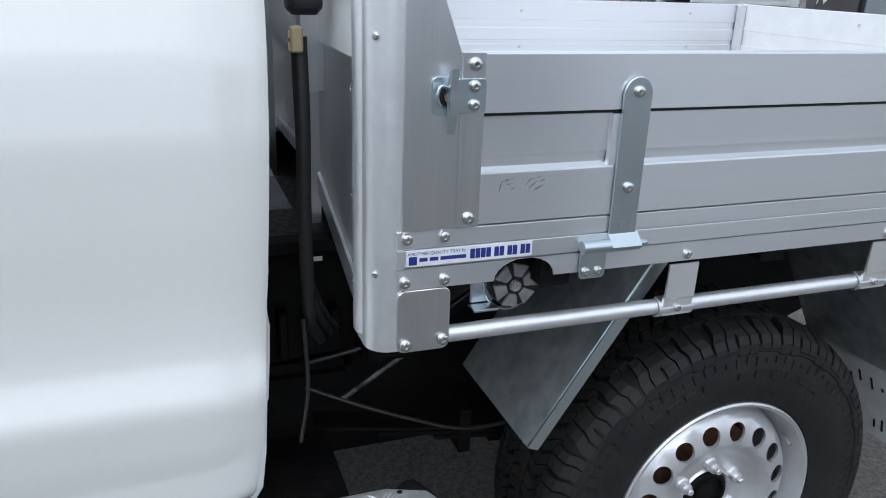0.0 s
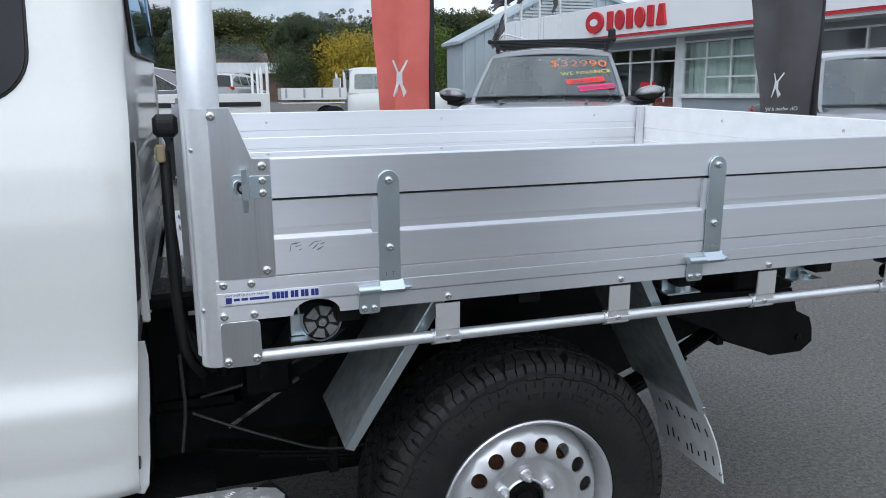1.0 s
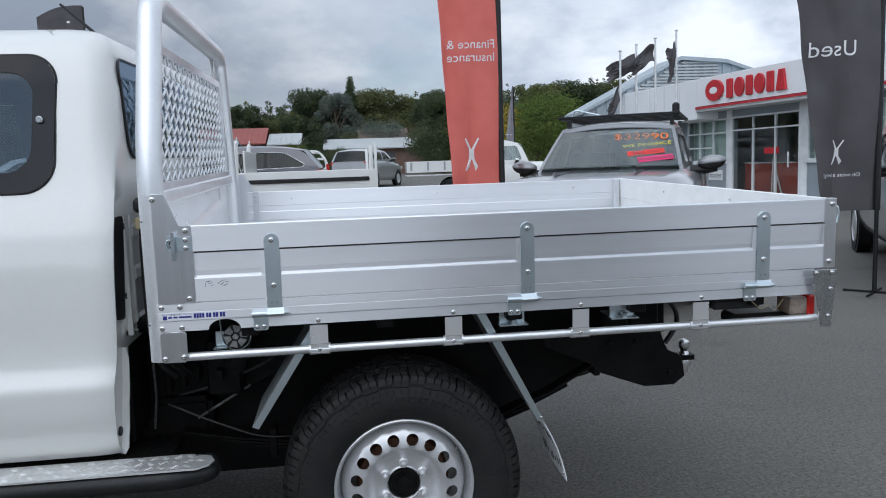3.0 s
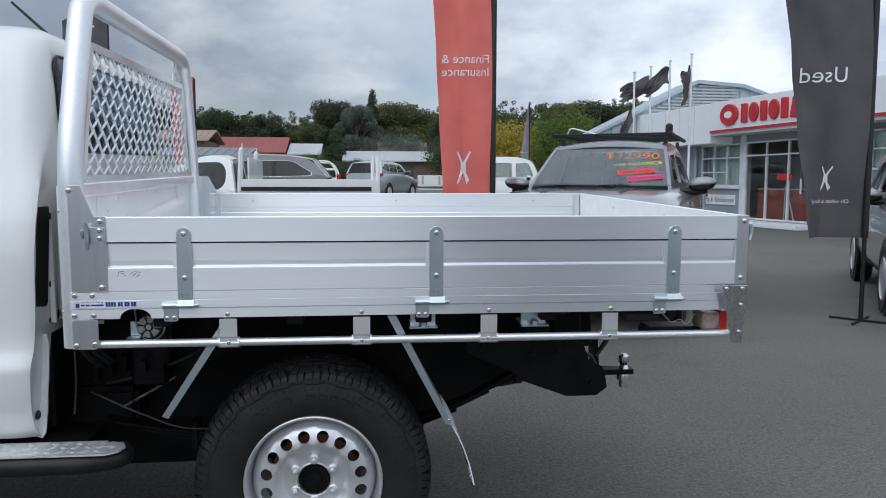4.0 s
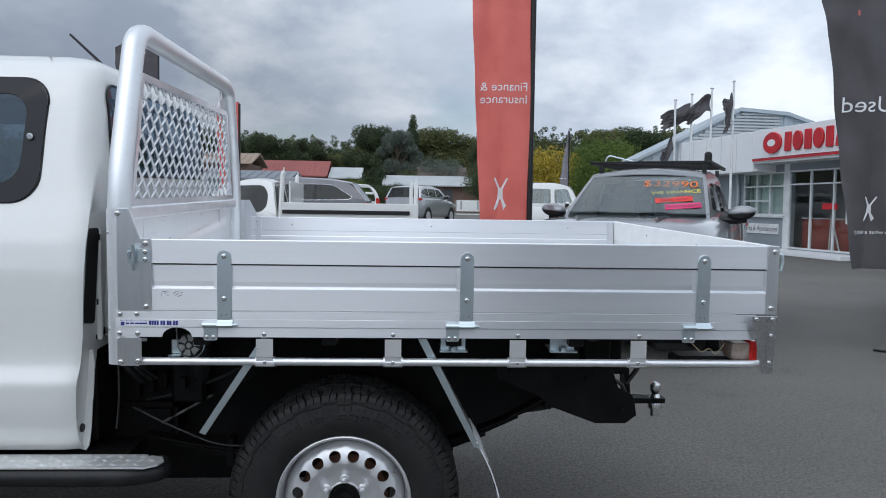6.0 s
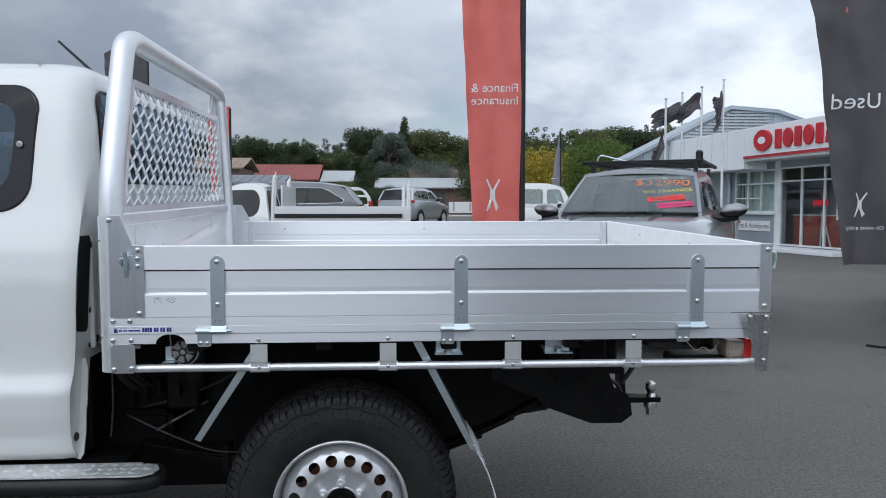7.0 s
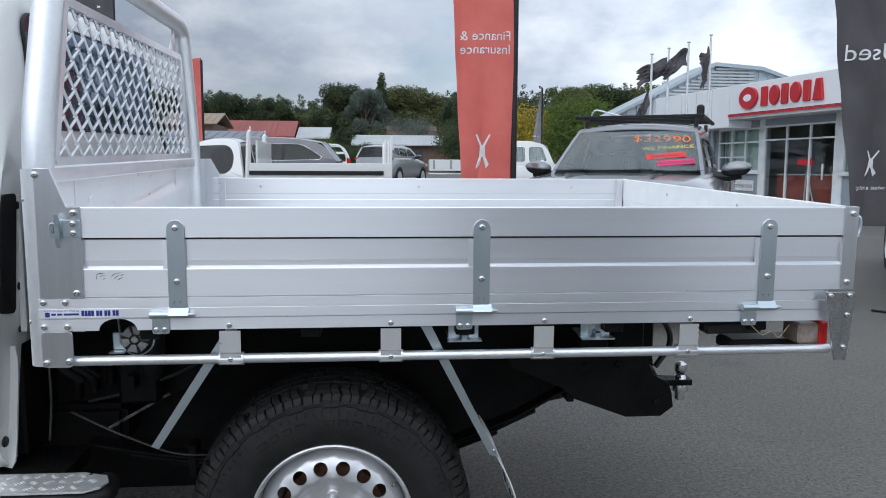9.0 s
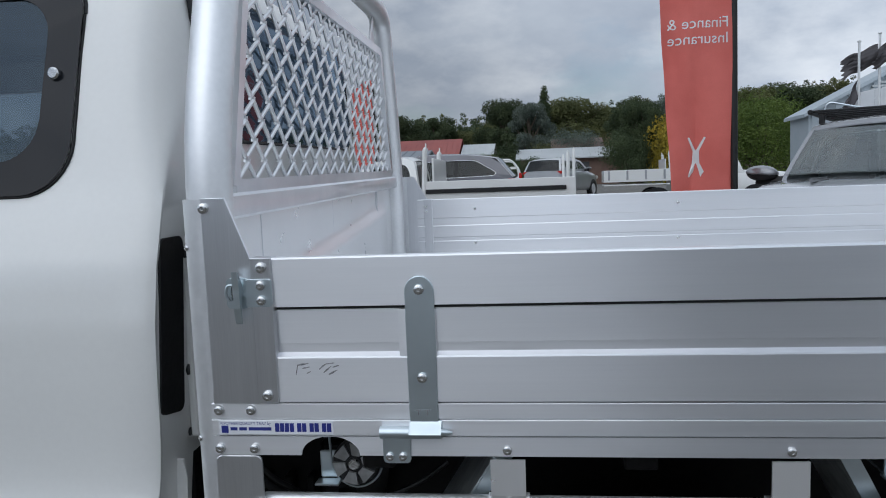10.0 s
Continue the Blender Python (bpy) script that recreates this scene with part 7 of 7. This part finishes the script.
def long_house(name, x0, x1, y, z_eave, z_top, depth, wall_mat, roof_mat, label):
    h = thing(name, Matrix(), label, "house")
    bm = B()
    box(bm, x0 + 0.4, x1 - 0.4, y, y + depth, -0.7, z_eave)
    part("wall", bm, wall_mat, h)
    bm = B()
    prism(bm, [(y - 0.5, z_eave - 0.1), (y + depth / 2, z_top), (y + depth + 0.5, z_eave - 0.1), (y + depth + 0.5, z_eave), (y + depth / 2, z_top + 0.12), (y - 0.5, z_eave)], "x", x0, x1)
    part("roof", bm, roof_mat, h)
    bm = B()
    k = x0 + 0.2
    while k < x1 - 0.2:
        tube(bm, [(k, y - 0.5, z_eave + 0.03), (k, y + depth / 2, z_top + 0.135)], 0.016, 4)
        k += 0.5
    part("roof_rib", bm, roof_mat, h)
    k = x0 + 1.5
    while k < x1 - 2:
        part("window", box(B(), k, k + 1.2, y - 0.03, y, 0.6, z_eave - 0.4), INTERIOR, h)
        k += 3.4
    return h


long_house("long_house", -13.1, -6.1, 70, 3.98, 5.44, 7, BRICKY, ROOF_RED, "low building with a red metal roof")
long_house("long_house", -6.0, -2.9, 70, 3.83, 4.83, 6, BRICKY, ROOF_GREY, "low building with a pale metal roof")
long_house("long_house", -0.8, 8.1, 64, 3.11, 3.91, 6, BRICKY, ROOF_GREY, "long shed with a pale grey roof")
long_house("long_house", 2.4, 7.3, 72, 3.78, 5.08, 5, BRICKY, surface("brown_tile_roof", (0.15, 0.11, 0.09), 0.9, 0.0, (0.11, 0.08, 0.07), 1.5, 0.2), "brick house with a brown tiled roof")
long_house("long_house", -14.4, -10.3, 56, 4.35, 5.15, 6, BRICKY, surface("tan_tile_roof", (0.36, 0.27, 0.20), 0.9, 0.0, (0.28, 0.21, 0.16), 1.5, 0.2), "house with a tan tiled roof")
long_house("long_house", -10.2, -5.1, 40, 2.72, 3.12, 5, SHEDWALL, surface("slate_metal_roof", (0.22, 0.24, 0.26), 0.6, 0.1, (0.18, 0.20, 0.22), 0.7, 0.05), "low shed with a slate-grey roof")


def rise(x, y):
    """Height of the hillside."""
    t = min(max((y - 75) / 85, 0), 1)
    return (t * t * (3 - 2 * t)) * (12.2 + 0.8 * math.sin(x * 0.03 - 0.6) + 0.4 * math.sin(x * 0.11)) - 0.5 + min(max((x - 5) / 30, 0), 1) * 1.6 * t


bm = B()
hx = [-260 + 10 * k for k in range(56)]
hy = [58, 70, 80, 90, 100, 110, 120, 130, 140, 150, 160, 200, 300]
g = [[bm.verts.new((x, y, rise(x, y))) for x in hx] for y in hy]
for a, b in zip(g, g[1:]):
    bridge(bm, a, b, False)
solid("hillside", bm, GRASS, "dry grassy hillside under the woods", "hill", kind="structure", smooth=True)


def leaf_cloud(rng, centres, count, size, squash=1.0):
    """Leaf sprays as small tilted four-sided blades, loosely filling blobs. Returns vertices and faces."""
    total = sum(r ** 2 for _, r in centres)
    c, r = [], []
    for centre, rad in centres:
        k = max(6, int(count * rad * rad / total))
        c += [centre] * k
        r += [rad] * k
    c, r = np.array(c), np.array(r)
    k = len(c)

    def unit(v):
        return v / np.linalg.norm(v, axis=1)[:, None]
    d = unit(rng.normal(size=(k, 3)))
    p = c + d * (r * (0.40 + 0.78 * rng.random(k) ** 0.6))[:, None] * np.array((1, 1, squash))
    n_ = unit(d + rng.normal(size=(k, 3)) * 0.6)
    a = unit(np.cross(n_, rng.normal(size=(k, 3))))
    b = np.cross(n_, a)
    s = (size * (0.6 + 0.8 * rng.random(k)))[:, None]
    v = np.stack((p - a * s, p - b * s * 0.55 + n_ * s * 0.15, p + a * s, p + b * s * 0.55 - n_ * s * 0.2), 1).reshape(-1, 3)
    return v.tolist(), np.arange(4 * k).reshape(-1, 4).tolist()


def tree_kind(seed, height, spread, blobs, count, leaf, style):
    """Meshes of one kind of tree, about 1 unit = 1 m: trunk with limbs, crown of leaf sprays."""
    rng = np.random.default_rng(seed)
    bm = B()
    tube(bm, [(0, 0, -0.3), (0.05, 0, height * 0.25), (0.1 * spread, 0.05, height * 0.55), (0.05, 0, height * 0.9)], [height * 0.030, height * 0.022, height * 0.014, height * 0.004], 8)
    centres = []
    for k in range(blobs):
        a = rng.random() * 6.283
        if style == "round":
            h = height * (0.42 + 0.5 * rng.random())
            w = spread * (1 - abs(h / height - 0.6) * 1.3) * (0.35 + 0.65 * rng.random())
            r = spread * (0.13 + 0.19 * rng.random())
        elif style == "tall":
            h = height * (0.22 + 0.72 * rng.random())
            w = spread * 0.55 * (1.05 - h / height) * rng.random()
            r = spread * (0.10 + 0.58 * (1 - h / height))
        elif style == "willow":
            h = height * (0.25 + 0.62 * rng.random())
            w = spread * (1.0 - 0.55 * (h / height)) * (0.5 + 0.5 * rng.random())
            r = spread * (0.26 + 0.16 * rng.random())
        else:
            h = height * (0.2 + 0.6 * rng.random())
            w = spread * (0.4 + 0.6 * rng.random()) * (1 - 0.4 * h / height)
            r = spread * (0.30 + 0.2 * rng.random())
        c = (w * math.cos(a), w * math.sin(a), h)
        centres.append((c, r))
        if k % 2 == 0:
            base_h = max(height * 0.2, h - spread * 0.7)
            tube(bm, [(0.05, 0, base_h), (c[0] * 0.55, c[1] * 0.55, (base_h + h) / 2 + 0.1), c], [height * 0.012, height * 0.008, height * 0.002], 5)
    trunk = to_mesh("trunk", bm, BARK, True)
    v, f = leaf_cloud(rng, centres, count, leaf, 1.5 if style == "willow" else 0.85)
    crown = bpy.data.meshes.new("crown")
    crown.from_pydata(v, [], f)
    return trunk, crown


KINDS = {
    "gum": tree_kind(1, 9.0, 3.4, 52, 27000, 0.092, "round"),
    "gum2": tree_kind(2, 10.0, 2.9, 46, 25000, 0.092, "round"),
    "cypress": tree_kind(3, 12.0, 1.9, 34, 15000, 0.09, "tall"),
    "willow": tree_kind(4, 7.5, 4.0, 44, 22000, 0.085, "willow"),
    "conifer": tree_kind(6, 6.0, 2.2, 30, 13000, 0.078, "tall"),
    "shrub": tree_kind(5, 3.6, 2.4, 26, 13000, 0.062, "shrub"),
}
CROWNS = {}


def tree(kind, x, y, z, scale, tone, turn_z, label, wide=1.0):
    t = thing("tree", Matrix.Translation((x, y, z)) @ pose(0, 0, 0, 0, 0, turn_z) @ Matrix.Diagonal((scale * wide, scale * wide, scale, 1)), label, "tree", "trees behind the yard")
    trunk, crown = KINDS[kind]
    if (kind, tone) not in CROWNS:
        me = crown.copy()
        me.materials.clear()
        me.materials.append(LEAVES[tone])
        CROWNS[(kind, tone)] = me
    again("trunk", trunk, t, Matrix())
    again("crown", CROWNS[(kind, tone)], t, Matrix())


PLANTS = [
    # kind, x, y, top height, tone, label, width
    ("cypress", 2.05, 84, 11.3, "deep", "tall dark pointed cypress", 0.72), ("gum", -2.2, 84, 10.1, "deep", "broad dark gum tree", 0.62), ("gum2", 0.4, 80, 9.3, "grey", "grey-green gum tree", 0.55),
    ("gum", 5.3, 86, 10.1, "olive", "broad olive gum tree", 0.85), ("gum2", 8.0, 88, 8.6, "olive", "broad olive gum tree", 0.8), ("conifer", -1.5, 66, 5.9, "deep", "dark conical conifer", 0.75),
    ("shrub", 5.0, 74, 6.1, "grey", "pale flowering shrub", 0.55), ("shrub", 7.4, 76, 5.4, "tan", "tan feathery shrub", 0.6),
    ("shrub", 2.6, 74, 4.9, "olive", "olive shrub", 0.6), ("gum2", -10.9, 90, 9.0, "deep", "dark gum tree", 0.8), ("gum", -13.8, 82, 8.8, "deep", "dark gum tree", 0.7), ("gum", -7.4, 92, 7.4, "olive", "olive gum tree", 1.0),
    ("gum2", 12.1, 92, 9.6, "deep", "dark gum tree", 0.9), ("shrub", 12.2, 58, 6.1, "yellow", "autumn-yellow tree", 0.62), ("gum2", 9.6, 66, 7.9, "deep", "dark leafy tree", 0.75), ("shrub", 7.6, 58, 4.6, "deep", "dark green shrub", 0.6), ("willow", 13.1, 42, 5.6, "bright", "bright green weeping willow", 0.70),
    ("gum", 9.0, 60, 7.0, "deep", "dark green tree", 0.55), ("gum", 17.6, 60, 6.8, "bright", "bright green tree", 0.8), ("gum2", 20.8, 75, 9.2, "olive", "olive gum tree", 0.8),
    ("shrub", -2.2, 48, 3.1, "bright", "low bright hedge bush", 0.42), ("shrub", -0.3, 40, 2.5, "deep", "low dark hedge bush", 0.40), ("shrub", 0.6, 41, 2.6, "deep", "low dark hedge bush", 0.40),
    ("gum", 26.7, 85, 10.4, "deep", "dark gum tree", 0.9), ("gum2", 34.6, 90, 10.9, "olive", "olive gum tree", 0.9), ("gum", -31.3, 85, 10.4, "olive", "olive gum tree", 0.9), ("gum2", 15.5, 98, 10.5, "grey", "grey-green gum tree", 0.9),
    ("gum", 29.9, 70, 7.7, "bright", "bright green tree", 0.8), ("gum", -19.8, 84, 9.2, "deep", "dark gum tree", 0.8),
]
TALL = {k: float(np.percentile([v.co.z for v in me.vertices], 99.8)) for k, (_, me) in KINDS.items()}
random.seed(7)
for kind, x, y, top_, tone, lab, wide in PLANTS:
    foot = rise(x, y) if y > 75 else slope(x, y)
    k = (top_ - foot) / TALL[kind]
    tree(kind, x, y, foot, k, tone, random.uniform(0, 360), lab + " behind the car yard", wide * (1.35 if kind == "cypress" else 1.5))

# far woods on the hill, too many to count
for tone, n_trees, seed in (("deep", 760, 1), ("olive", 640, 2), ("grey", 150, 3)):
    rng = np.random.default_rng(seed)
    centres = []
    for k in range(n_trees):
        x, y = rng.uniform(-120, 150), 84 + 90 * rng.random() ** 0.8
        if 82 < y < 100 and rng.random() < 0.45:
            continue
        h = 1.3 + 3.2 * rng.random() ** 2.2
        z = rise(x, y)
        for j in range(4):
            centres.append(((x + rng.normal() * 0.9, y + rng.normal() * 0.9, z + h * (0.35 + 0.26 * j)), rng.uniform(0.55, 1.25) * (1 - 0.17 * j)))
    v, f = leaf_cloud(rng, centres, 360 * n_trees, 0.17, 0.9)
    me = bpy.data.meshes.new("far_woods")
    me.from_pydata(v, [], f)
    me.materials.append(LEAVES[tone])
    tagged(new("far_woods", me), "distant gum woods covering the hill", "woods", kind="stuff")
